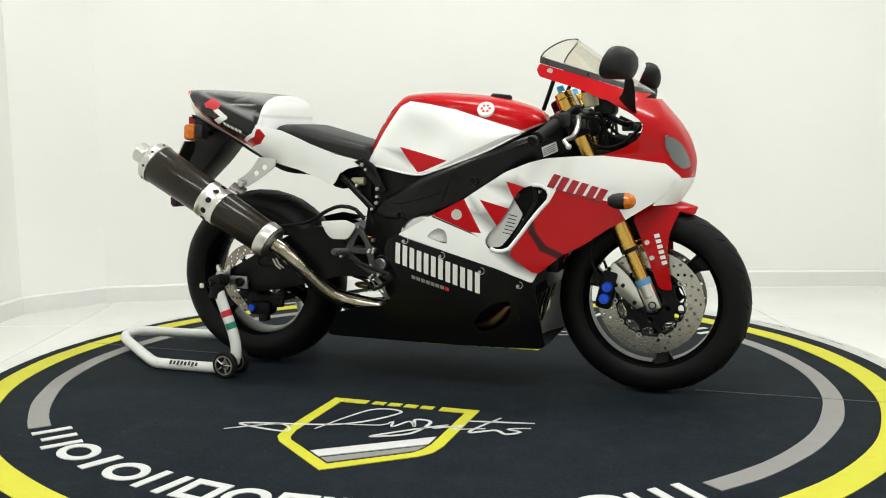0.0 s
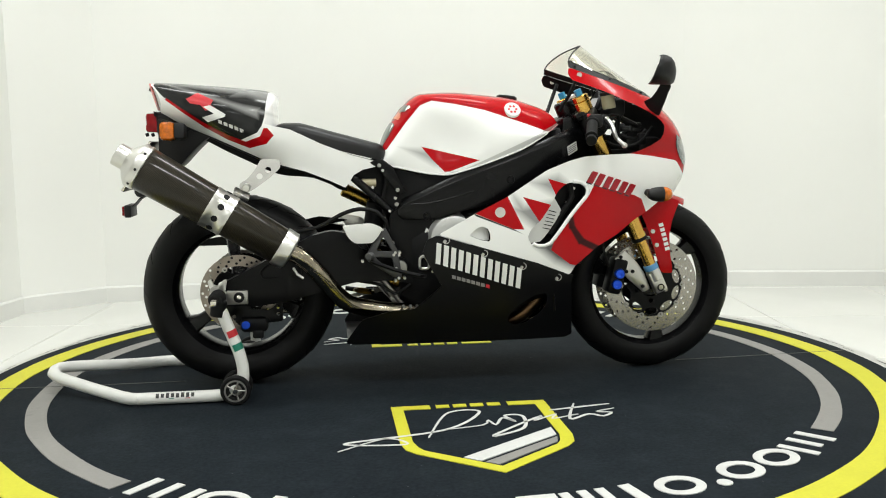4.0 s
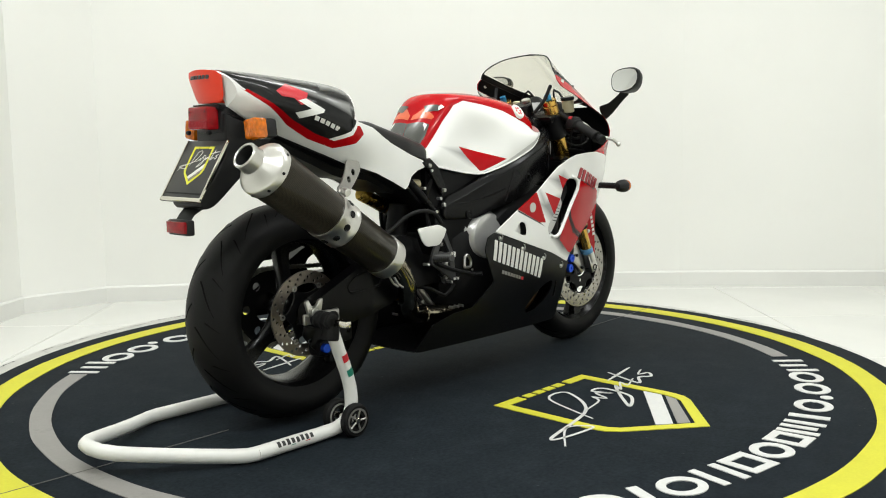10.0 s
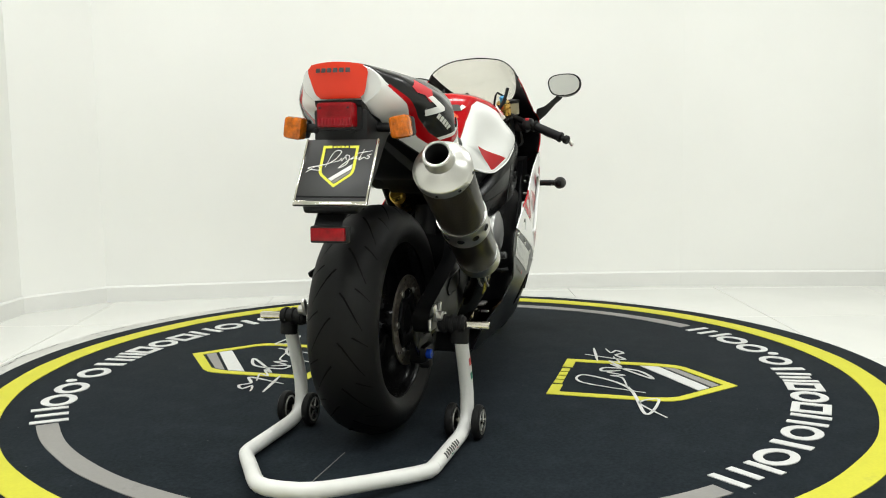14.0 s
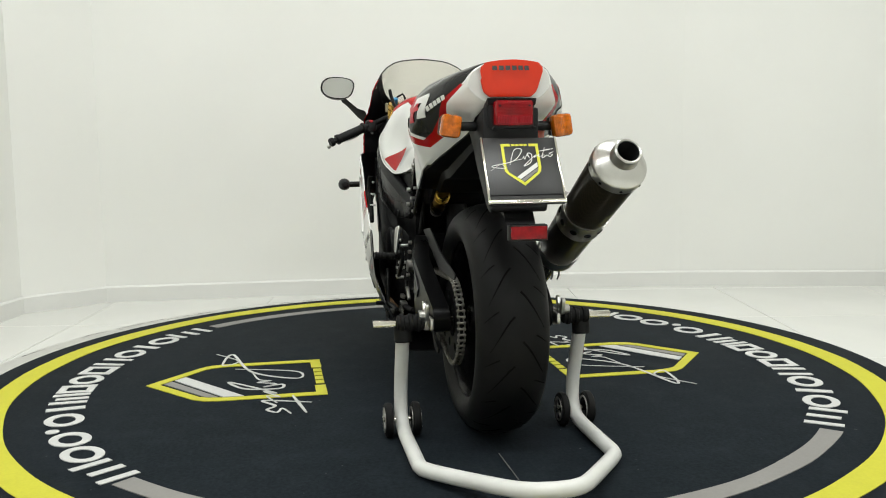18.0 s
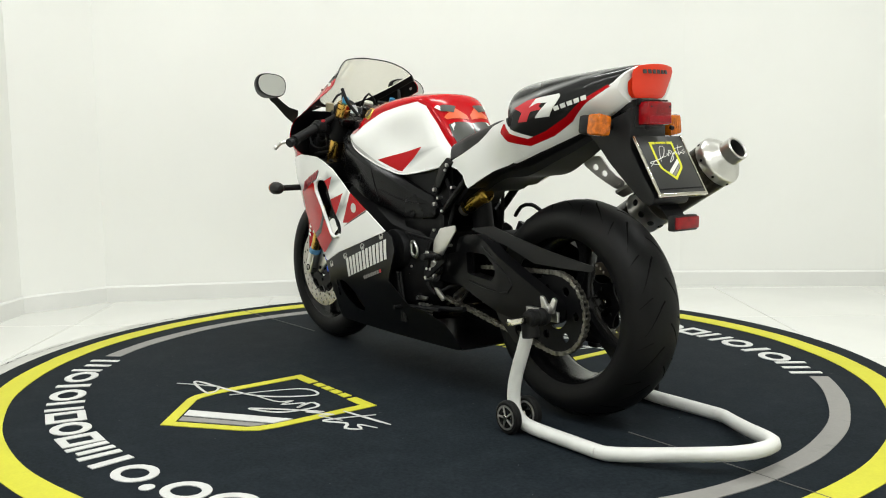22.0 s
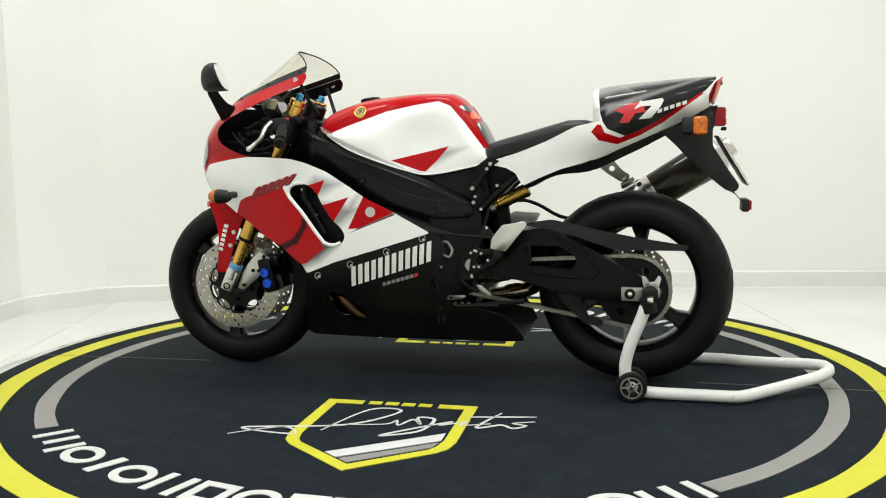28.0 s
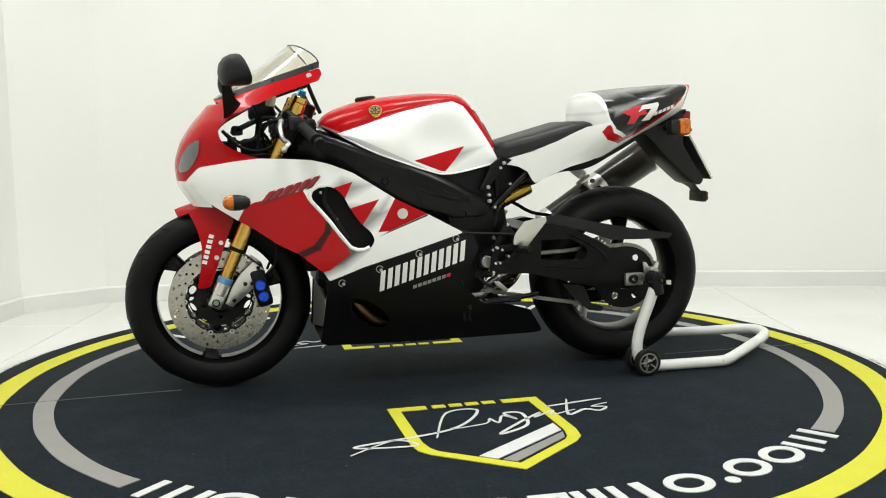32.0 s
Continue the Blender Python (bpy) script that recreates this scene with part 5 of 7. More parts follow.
SCREEN_BACK = lerp_table([(0.940, 0.716), (0.957, 0.669), (1.001, 0.544), (1.048, 0.404), (1.062, 0.410), (1.078, 0.424), (1.093, 0.443), (1.105, 0.463), (1.1135, 0.4830)])
screen = shell("windscreen", [0.940, 0.948, 0.957, 0.97, 0.985, 1.001, 1.015, 1.03, 1.048, 1.055, 1.062, 1.07, 1.078, 1.086, 1.093, 1.100, 1.105, 1.110, 1.1135], SCREEN_BACK, screen_clear, bike, "clear tinted windscreen", 0.0025, 16, 0.001)
screen.visible_shadow = False
def screen_edge():
    pts = []
    for z in [1.048, 1.062, 1.078, 1.093, 1.105, 1.1125]:
        x = SCREEN_BACK(z)
        pts.append((x, fairing_y(x, z), z))
    line = pts + [(0.484, 0.0, 1.1145)] + [(x, -y, z) for x, y, z in pts[::-1]]
    part("screen_edge", tube_bm(line, 0.0022, 8), plastic_black, screen, "dark rolled edge of the screen")
screen_edge()

def mirror(s):
    """Black housing like a quarter of a drop, with the glass on its leaning rear face."""
    c = Vector((0.640, s * 0.309, 1.012))
    outline = [(-0.088, 0.010), (-0.080, 0.034), (-0.050, 0.046), (0.0, 0.050), (0.048, 0.045), (0.076, 0.026), (0.084, -0.004), (0.068, -0.030), (0.028, -0.044), (-0.030, -0.046), (-0.068, -0.030)]
    ring = spline([(0.80 * y, 0.93 * z, 0) for y, z in outline], 0.008, True)
    def at(k, x, dz=0.0):
        return [c + Vector((x + 0.39 * p.y * k - 0.24 * p.x * k, s * p.x * k, p.y * k + dz)) for p in ring]
    bm = bmesh.new()
    skin(bm, [at(0.86, 0.004), at(0.97, -0.003), at(1.0, 0.004), at(0.98, 0.015, -0.001), at(0.90, 0.032, -0.005), at(0.74, 0.046, -0.013), at(0.48, 0.056, -0.024), at(0.20, 0.060, -0.032)])
    m = part("mirror", bm, plastic_black, bike, "black plastic mirror on a stalk", 50)
    bm = bmesh.new()
    skin(bm, [at(0.90, -0.0035), at(0.90, -0.0050)])
    part("mirror_glass", bm, mirror_mat, m, "mirror glass", 30)
    bm = bmesh.new()
    secs = []
    for (x, y, z), (a, b) in (((0.684, 0.288, 0.972), (0.014, 0.010)), ((0.684, 0.268, 0.956), (0.014, 0.010)), ((0.681, 0.246, 0.934), (0.016, 0.010)), ((0.676, 0.226, 0.914), (0.019, 0.010)), ((0.670, 0.200, 0.899), (0.026, 0.010))):
        secs.append([Vector((x + a * math.cos(2 * math.pi * k / 12), s * (y + b * 0.7 * math.sin(2 * math.pi * k / 12)), z + b * math.sin(2 * math.pi * k / 12) - 0.85 * a * math.cos(2 * math.pi * k / 12))) for k in range(12)])
    skin(bm, secs)
    part("mirror_stalk", bm, plastic_black, m)
mirror(1)
mirror(-1)

# ---- frame, engine and inner parts ----
SPAR_Y = smooth_table([(-0.20, 0.138), (-0.14, 0.142), (-0.05, 0.168), (0.05, 0.192), (0.17, 0.204), (0.30, 0.192), (0.40, 0.150), (0.46, 0.105), (0.52, 0.07)])
SPAR_TOP = smooth_table([(-0.147, 0.590), (-0.138, 0.608), (-0.122, 0.620), (-0.085, 0.636), (0.012, 0.682), (0.138, 0.731), (0.246, 0.771), (0.340, 0.806), (0.430, 0.838), (0.500, 0.858)])
SPAR_LOW = smooth_table([(-0.147, 0.565), (-0.130, 0.549), (-0.034, 0.548), (0.038, 0.570), (0.10, 0.585), (0.19, 0.612), (0.317, 0.665), (0.441, 0.705), (0.500, 0.740)])
PIVOT = [(-0.135, 0.600), (-0.172, 0.560), (-0.172, 0.440), (-0.145, 0.345), (-0.070, 0.335), (-0.040, 0.420), (-0.020, 0.500), (0.000, 0.570), (-0.050, 0.585)]
def frame_parts():
    fr = new("frame")
    fr.parent = bike
    fr["label"] = "black twin-spar frame"
    def spar_depth(x, z):
        return SPAR_Y(x) - 0.75 * max(0.0, z - SPAR_TOP(x) + 0.020)
    for s in (1, -1):
        # a box section with a flat outer face and a broad chamfer along its top
        bm = bmesh.new()
        secs = []
        for i in range(46):
            x = -0.147 + 0.647 * i / 45
            y, lo, hi = SPAR_Y(x), SPAR_LOW(x), SPAR_TOP(x)
            k = min(1.0, (hi - lo) / 0.07)
            secs.append([Vector((x, s * a, b)) for a, b in ((y - 0.040, lo), (y - 0.008, lo), (y - 0.002, lo + 0.003 * k), (y, lo + 0.010 * k), (y, hi - 0.020 * k), (y - 0.0015, hi - 0.0165 * k), (y - 0.013, hi - 0.003 * k), (y - 0.018, hi), (y - 0.040, hi))])
        skin(bm, secs)
        part("spar", bm, frame_black, fr, "", 22)
        part("pivot_plate", panel(rounded(PIVOT, 0.012, 3), lambda x, z: SPAR_Y(x) - 0.014, [], 0.030, 0.03, side=s), arm_black, fr)
        # pressed crease of the spar
        for run in (((-0.135, 0.600), (-0.05, 0.603), (0.03, 0.622), (0.092, 0.640)),):
            part("pressed_edge", tube_bm([(x, s * (spar_depth(x, z) - 0.0005), z) for x, z in run], 0.0028, 8), frame_black, fr)
        for x, z in ((0.208, 0.676), (-0.055, 0.562)):
            bm = bmesh.new()
            y = spar_depth(x, z)
            revolve(bm, [(0.0001, -0.006), (0.007, -0.006), (0.009, 0.003), (0.0125, 0.003), (0.014, -0.001)], (x, s * y, z), (0, s, 0), 20)
            part("frame_plug", bm, arm_black, fr)
        bm = bmesh.new()
        pts = [(x, s * (spar_depth(x, z) + 0.0005), z) for x, z in ((0.134, 0.711), (0.118, 0.662), (0.092, 0.599))]
        tube(bm, pts, 0.0018, 6)
        part("weld_seam", bm, frame_black, fr)
        # pivot boss
        bm = bmesh.new()
        cyl(bm, (-0.140, s * 0.13, 0.395), (-0.140, s * 0.152, 0.395), 0.021, 24)
        part("pivot_boss", bm, alloy_dull, fr, "swingarm pivot nut")
        # seat subframe plates
        poly = [(-0.118, 0.640), (-0.142, 0.628), (-0.205, 0.715), (-0.235, 0.735), (-0.196, 0.748), (-0.160, 0.720)]
        part("subframe_plate", slab(poly, s * 0.118, s * 0.134) if s > 0 else slab(poly, -0.134, -0.118), frame_black, fr)
        part("subframe_rail", tube_bm([(-0.165, s * 0.122, 0.572), (-0.235, s * 0.12, 0.640), (-0.300, s * 0.115, 0.700)], 0.013, 10), frame_black, fr)
        part("subframe_rail", tube_bm([(-0.195, s * 0.118, 0.728), (-0.45, s * 0.11, 0.735), (-0.62, s * 0.09, 0.795)], 0.012, 10), frame_black, fr)
        for x, y, z in ((-0.203, 0.136, 0.725), (-0.146, 0.144, 0.646), (-0.150, 0.146, 0.600), (-0.165, 0.144, 0.475), (-0.150, 0.150, 0.367), (-0.165, 0.146, 0.445)):
            bm = bmesh.new()
            cyl(bm, (x, s * (y - 0.006), z), (x, s * (y + 0.005), z), 0.0065, 10)
            part("bolt", bm, alloy_dull, fr)
    part("frame_label", panel([(0.405, 0.778), (0.443, 0.796), (0.449, 0.766), (0.410, 0.748)], spar_depth, [], 0.001, 0.01, 0.005, -1), sticker_white, fr, "small pale data label")
    for i in range(4):
        t = i / 4
        part("lettering_bar", panel([(0.410, 0.774 - 0.006 * i), (0.441, 0.789 - 0.006 * i), (0.441, 0.786 - 0.006 * i), (0.410, 0.771 - 0.006 * i)], spar_depth, [], 0.0005, 0.01, 0.0056, -1), vinyl_grey, fr)
    # head stock and clamps
    bm = bmesh.new()
    cyl(bm, (0.520, 0, 0.72), (0.432, 0, 0.93), 0.038, 24)
    part("head_stock", bm, frame_black, fr)
    bm = bmesh.new()
    box(bm, (0.455, 0, 0.80), (0.10, 0.16, 0.16), 0.02)
    part("head_gusset", bm, frame_black, fr)
    # infill under the tank
    bm = bmesh.new()
    secs = []
    for x, w, lo, hi in ((0.40, 0.09, 0.64, 0.84), (0.25, 0.14, 0.56, 0.79), (0.05, 0.150, 0.50, 0.72), (-0.08, 0.128, 0.50, 0.715), (-0.185, 0.100, 0.60, 0.735)):
        secs.append([Vector((x, w * a, lo + (hi - lo) * b)) for a, b in ((-1, 0.05), (-0.9, 0), (0.9, 0), (1, 0.05), (1, 0.9), (0.85, 1), (-0.85, 1), (-1, 0.9))])
    skin(bm, secs)
    part("airbox", bm, matt_black, fr)
    # black box added to keep the gap behind the frame dark
    bm = bmesh.new()
    secs = []
    for x, w, lo, hi in ((-0.165, 0.075, 0.58, 0.725), (-0.205, 0.085, 0.60, 0.735), (-0.262, 0.080, 0.660, 0.735), (-0.300, 0.075, 0.695, 0.740)):
        secs.append([Vector((x, w * a, lo + (hi - lo) * b)) for a, b in ((-1, 0.08), (-0.9, 0), (0.9, 0), (1, 0.08), (1, 1), (-1, 1))])
    skin(bm, secs)
    part("dark_inner_box", bm, matt_black, fr)
frame_parts()

def engine():
    en = new("engine")
    en.parent = bike
    en["label"] = "black four-cylinder engine between the spars"
    bm = bmesh.new()
    secs = []
    for x, w, lo, hi in ((0.42, 0.15, 0.34, 0.60), (0.33, 0.19, 0.26, 0.64), (0.16, 0.19, 0.22, 0.64), (0.04, 0.185, 0.22, 0.56), (-0.07, 0.16, 0.24, 0.52), (-0.14, 0.11, 0.28, 0.50)):
        secs.append([Vector((x, w * a, lo + (hi - lo) * b)) for a, b in ((-1, 0.12), (-0.8, 0), (0.8, 0), (1, 0.12), (1, 0.9), (0.85, 1), (-0.85, 1), (-1, 0.9))])
    skin(bm, secs)
    part("crankcase", bm, matt_black, en)
    for s, mat in ((-1, silver_paint), (1, matt_black)):
        bm = bmesh.new()
        revolve(bm, [(0.0001, 0.045), (0.050, 0.045), (0.066, 0.038), (0.074, 0.022), (0.078, 0.0), (0.0001, 0.0)], (0.030, s * (0.142 if s < 0 else 0.150), 0.487 if s < 0 else 0.440), (0, s, 0), 40)
        if s < 0:
            bmesh.ops.scale(bm, vec=(1.12, 1, 1.12), verts=bm.verts, space=Matrix.Translation((-0.030, 0, -0.487)))
            revolve(bm, [(0.086, 0.012), (0.094, 0.010), (0.095, -0.004), (0.090, -0.012), (0.090, -0.075)], (0.030, -0.142, 0.487), (0, -1, 0), 48)
        cover = part("clutch_cover" if s < 0 else "generator_cover", bm, mat, en, "round silver clutch cover" if s < 0 else "round black cover")
        for k in range(8):
            a = 2 * math.pi * k / 8
            bm = bmesh.new()
            c = Vector((0.030 + (0.091 if s < 0 else 0.076) * math.cos(a), s * (0.144 if s < 0 else 0.152), (0.487 if s < 0 else 0.440) + (0.091 if s < 0 else 0.076) * math.sin(a)))
            cyl(bm, c, c + Vector((0, s * 0.014, 0)), 0.0055, 8)
            part("cover_bolt", bm, alloy_dull, cover)
    for i in range(4):
        y = -0.12 + 0.08 * i
        pts = [(0.36, y, 0.44), (0.385, y, 0.36), (0.36, y * 0.9, 0.26), (0.33, y * 0.6, 0.20), (0.12, y * 0.35, 0.19), (-0.02, -0.03 + y * 0.15, 0.205)]
        part("header_pipe", tube_bm(pts, 0.019, 12), steel_blued, en)
    bm = bmesh.new()
    box(bm, (0.44, 0, 0.52), (0.04, 0.30, 0.26), 0.008)
    part("radiator", bm, matt_black, en)
engine()

# ---- rear suspension ----
ARM = [(-0.300, 0.508), (-0.360, 0.520), (-0.420, 0.507), (-0.500, 0.468), (-0.577, 0.426), (-0.650, 0.388), (-0.705, 0.360), (-0.718, 0.340), (-0.710, 0.300), (-0.690, 0.290), (-0.600, 0.285), (-0.500, 0.300), (-0.400, 0.325), (-0.290, 0.350), (-0.150, 0.350), (-0.130, 0.390), (-0.150, 0.430), (-0.270, 0.460)]
ARM_GAP = [(-0.318, 0.463), (-0.430, 0.466), (-0.478, 0.438), (-0.486, 0.415), (-0.468, 0.390), (-0.325, 0.395)]
def swingarm():
    arm = new("swingarm")
    arm.parent = bike
    arm["label"] = "black braced swingarm"
    def depth(x, z):
        return float(np.interp(x, [-0.72, -0.6, -0.5, -0.4, -0.15], [0.164, 0.174, 0.182, 0.168, 0.122])) - 0.5 * max(0, abs(z - 0.40) - 0.08) ** 1.3
    for s in (1, -1):
        ob = part("swingarm_side", panel(rounded(ARM, 0.016, 3), depth, [rounded(ARM_GAP, 0.012, 3)] if s > 0 else [], 0.045, 0.016, side=s), arm_black, arm)
        if s < 0:
            ring = rounded([(-0.470, 0.440), (-0.560, 0.420), (-0.585, 0.395), (-0.575, 0.375), (-0.455, 0.385)], 0.014, 4)
            bm = bmesh.new()
            pts = [Vector((x, -(depth(x, z) + 0.0005), z)) for x, z in ring]
            tube(bm, pts + [pts[0]], 0.0035, 6, caps=False, smooth=False)
            part("pressed_rib", bm, arm_black, ob)
        else:
            bm = bmesh.new()
            pts = [(x, depth(x, z) + 0.0005, z) for x, z in ((-0.34, 0.375), (-0.45, 0.366), (-0.540, 0.366), (-0.556, 0.388), (-0.54, 0.412), (-0.485, 0.450), (-0.42, 0.485))]
            tube(bm, pts, 0.0035, 6)
            part("pressed_rib", bm, arm_black, ob)
        # axle block and nut
        bm = bmesh.new()
        box(bm, (-0.656, s * 0.178, 0.318), (0.066, 0.014, 0.044), 0.003)
        blk = part("axle_block", bm, alloy_dull, arm, "square alloy axle block")
        bm = bmesh.new()
        revolve(bm, [(0.0075, 0.0), (0.016, 0.0), (0.0165, 0.010), (0.013, 0.013), (0.0075, 0.013)], (-0.650, s * 0.184, 0.320), (0, s, 0), 20, closed=True)
        part("axle_nut", bm, matt_black, blk)
        bm = bmesh.new()
        cyl(bm, (-0.650, s * 0.10, 0.320), (-0.650, s * 0.186, 0.320), 0.008, 12)
        part("axle", bm, steel, blk)
        bm = bmesh.new()
        box(bm, (-0.715, s * 0.172, 0.322), (0.050, 0.010, 0.030), 0.003)
        part("chain_adjuster", bm, alloy, arm)
        bm = slab(rounded([(-0.684, 0.378), (-0.697, 0.376), (-0.708, 0.358), (-0.724, 0.360), (-0.735, 0.380), (-0.745, 0.372), (-0.733, 0.332), (-0.698, 0.326), (-0.690, 0.346)], 0.004, 2), 0.180, 0.190, [circle(-0.713, 0.345, 0.006, 10)], 0.0015)
        if s < 0:
            bmesh.ops.scale(bm, vec=(1, -1, 1), verts=bm.verts)
        part("lift_tab", bm, alloy, arm, "upright alloy tab")
        bm = bmesh.new()
        cyl(bm, (-0.722, s * 0.184, 0.345), (-0.722, s * 0.205, 0.345), 0.014, 16)
        part("lift_bobbin", bm, alloy_dull, arm)
    bm = bmesh.new()
    secs = []
    for y in (-0.135, -0.06, 0.06, 0.135):
        secs.append([Vector((x, y, z)) for x, z in ((-0.27, 0.36), (-0.31, 0.35), (-0.335, 0.40), (-0.335, 0.48), (-0.31, 0.515), (-0.26, 0.50), (-0.235, 0.44))])
    skin(bm, secs)
    part("cross_member", bm, arm_black, arm)
    bm = bmesh.new()
    cyl(bm, (-0.140, -0.135, 0.395), (-0.140, 0.135, 0.395), 0.03, 20)
    part("pivot_tube", bm, arm_black, arm)
    # chain guard on the left
    poly = [(-0.300, 0.530), (-0.400, 0.545), (-0.513, 0.520), (-0.660, 0.492), (-0.829, 0.466), (-0.815, 0.450), (-0.700, 0.450), (-0.593, 0.452), (-0.480, 0.490)]
    part("chain_guard", panel(rounded(poly, 0.008, 2), lambda x, z: 0.128 - 0.2 * max(0, z - 0.50), [], 0.004, 0.03), plastic_black, arm, "thin black chain guard")
    poly = [(-0.415, 0.306), (-0.494, 0.294), (-0.521, 0.231), (-0.568, 0.217), (-0.561, 0.200), (-0.510, 0.208), (-0.441, 0.270)]
    part("lower_chain_guard", panel(rounded(poly, 0.006, 2), lambda x, z: 0.128, [], 0.006, 0.03), plastic_black, arm, "black lower chain guide")
    # shock absorber
    bm = bmesh.new()
    cyl(bm, (-0.245, 0.0, 0.36), (-0.205, 0.0, 0.60), 0.034, 24)
    sh = part("shock_absorber", bm, matt_black, bike, "rear shock absorber with a gold reservoir")
    for i in range(6):
        bm = bmesh.new()
        z = 0.30 + 0.035 * i
        revolve(bm, [(0.030 + 0.006 * math.cos(a), 0.006 * math.sin(a)) for a in [2 * math.pi * k / 8 for k in range(8)]], (-0.255 + 0.006 * i, -0.02, z), (0.16, 0, 1), 24, closed=True)
        part("spring_coil", bm, gold_dark, sh)
    for y in (0.062,):
        bm = bmesh.new()
        cyl(bm, (-0.205, y, 0.585), (-0.318, y, 0.640), 0.0225, 24, bevel=0.004)
        part("reservoir", bm, gold_dark, sh, "gold anodised reservoir")
        for t in (0.12, 0.78, 0.90):
            bm = bmesh.new()
            c = Vector((-0.205 - 0.113 * t, y, 0.585 + 0.055 * t))
            d = Vector((-0.113, 0, 0.055)).normalized()
            revolve(bm, [(0.022, -0.003), (0.0240, -0.002), (0.0240, 0.002), (0.022, 0.003)], c, d, 24)
            part("reservoir_ring", bm, matt_black if t < 0.5 else gold_dark, sh)
        bm = bmesh.new()
        cyl(bm, (-0.190, y, 0.575), (-0.210, y, 0.587), 0.020, 20)
        part("reservoir_head", bm, alloy_dull, sh)
    part("linkage", tube_bm([(-0.205, -0.055, 0.36), (-0.130, -0.07, 0.262)], 0.011, 10, smooth=False), alloy_dull, sh, "alloy linkage rod")
    part("linkage", tube_bm([(-0.205, 0.055, 0.33), (-0.10, 0.06, 0.262)], 0.011, 10, smooth=False), alloy_dull, sh)
swingarm()

def chain_drive():
    bm = bmesh.new()
    teeth = 42
    outer = []
    for i in range(teeth * 2):
        a = math.pi * i / teeth
        r = 0.110 if i % 2 else 0.117
        outer.append((RX + r * math.cos(a), RZ - 0.004 + r * math.sin(a)))
    holes = [circle(RX, RZ - 0.004, 0.045, 24)] + [circle(RX + 0.076 * math.cos(k * math.pi / 3), RZ - 0.004 + 0.076 * math.sin(k * math.pi / 3), 0.013, 12) for k in range(6)]
    part("sprocket", slab(outer, 0.098, 0.104, holes, 0), matt_black, bike, "toothed rear sprocket")
    # the chain: a loop round the sprocket and forward to the engine
    front = (-0.060, 0.352)
    rs, rf = 0.1155, 0.045
    cx, cz = RX, RZ - 0.004
    path = []
    for k in range(31):
        a = radians(85 + 195 * k / 30)
        path.append((cx + rs * math.cos(a), cz + rs * math.sin(a)))
    lower = path[-1]
    for k in range(13):
        a = radians(-85 + 175 * k / 12)
        path.append((front[0] + rf * math.cos(a), front[1] + rf * math.sin(a)))
    path.append(path[0])
    P = [Vector((x, 0, z)) for x, z in path]
    ln = [0.0]
    for a, b in zip(P, P[1:]):
        ln.append(ln[-1] + (b - a).length)
    n = int(ln[-1] / 0.0159)
    def at(d):
        d %= ln[-1]
        i = max(k for k in range(len(ln) - 1) if ln[k] <= d)
        return P[i] + (P[i + 1] - P[i]) * ((d - ln[i]) / max(1e-9, ln[i + 1] - ln[i]))
    links = bmesh.new()
    for i in range(n):
        a, b = at(i * ln[-1] / n), at((i + 1) * ln[-1] / n)
        d = (b - a).normalized()
        u = Vector((-d.z, 0, d.x))
        w = 0.0095 if i % 2 else 0.0065
        for q in (-1, 1):
            rows = []
            for yy in (q * w, q * (w - 0.0016)):
                rows.append([links.verts.new(p + Vector((0, 0.101 + yy, 0))) for p in (a - d * 0.005 + u * 0.003, a + u * 0.0068, (a + b) / 2 + u * 0.0048, b + u * 0.0068, b + d * 0.005 + u * 0.003, b + d * 0.005 - u * 0.003, b - u * 0.0068, (a + b) / 2 - u * 0.0048, a - u * 0.0068, a - d * 0.005 - u * 0.003)])
            m = len(rows[0])
            for k in range(m):
                links.faces.new((rows[0][k], rows[0][(k + 1) % m], rows[1][(k + 1) % m], rows[1][k]))
            links.faces.new(rows[0])
            links.faces.new(rows[1][::-1])
        cyl(links, a + Vector((0, 0.101 - 0.0115, 0)), a + Vector((0, 0.101 + 0.0115, 0)), 0.0034, 6)
    ob = part("drive_chain", links, chain_steel, bike, "oily roller chain", 30)
    tagged(ob, kind="stuff")
chain_drive()

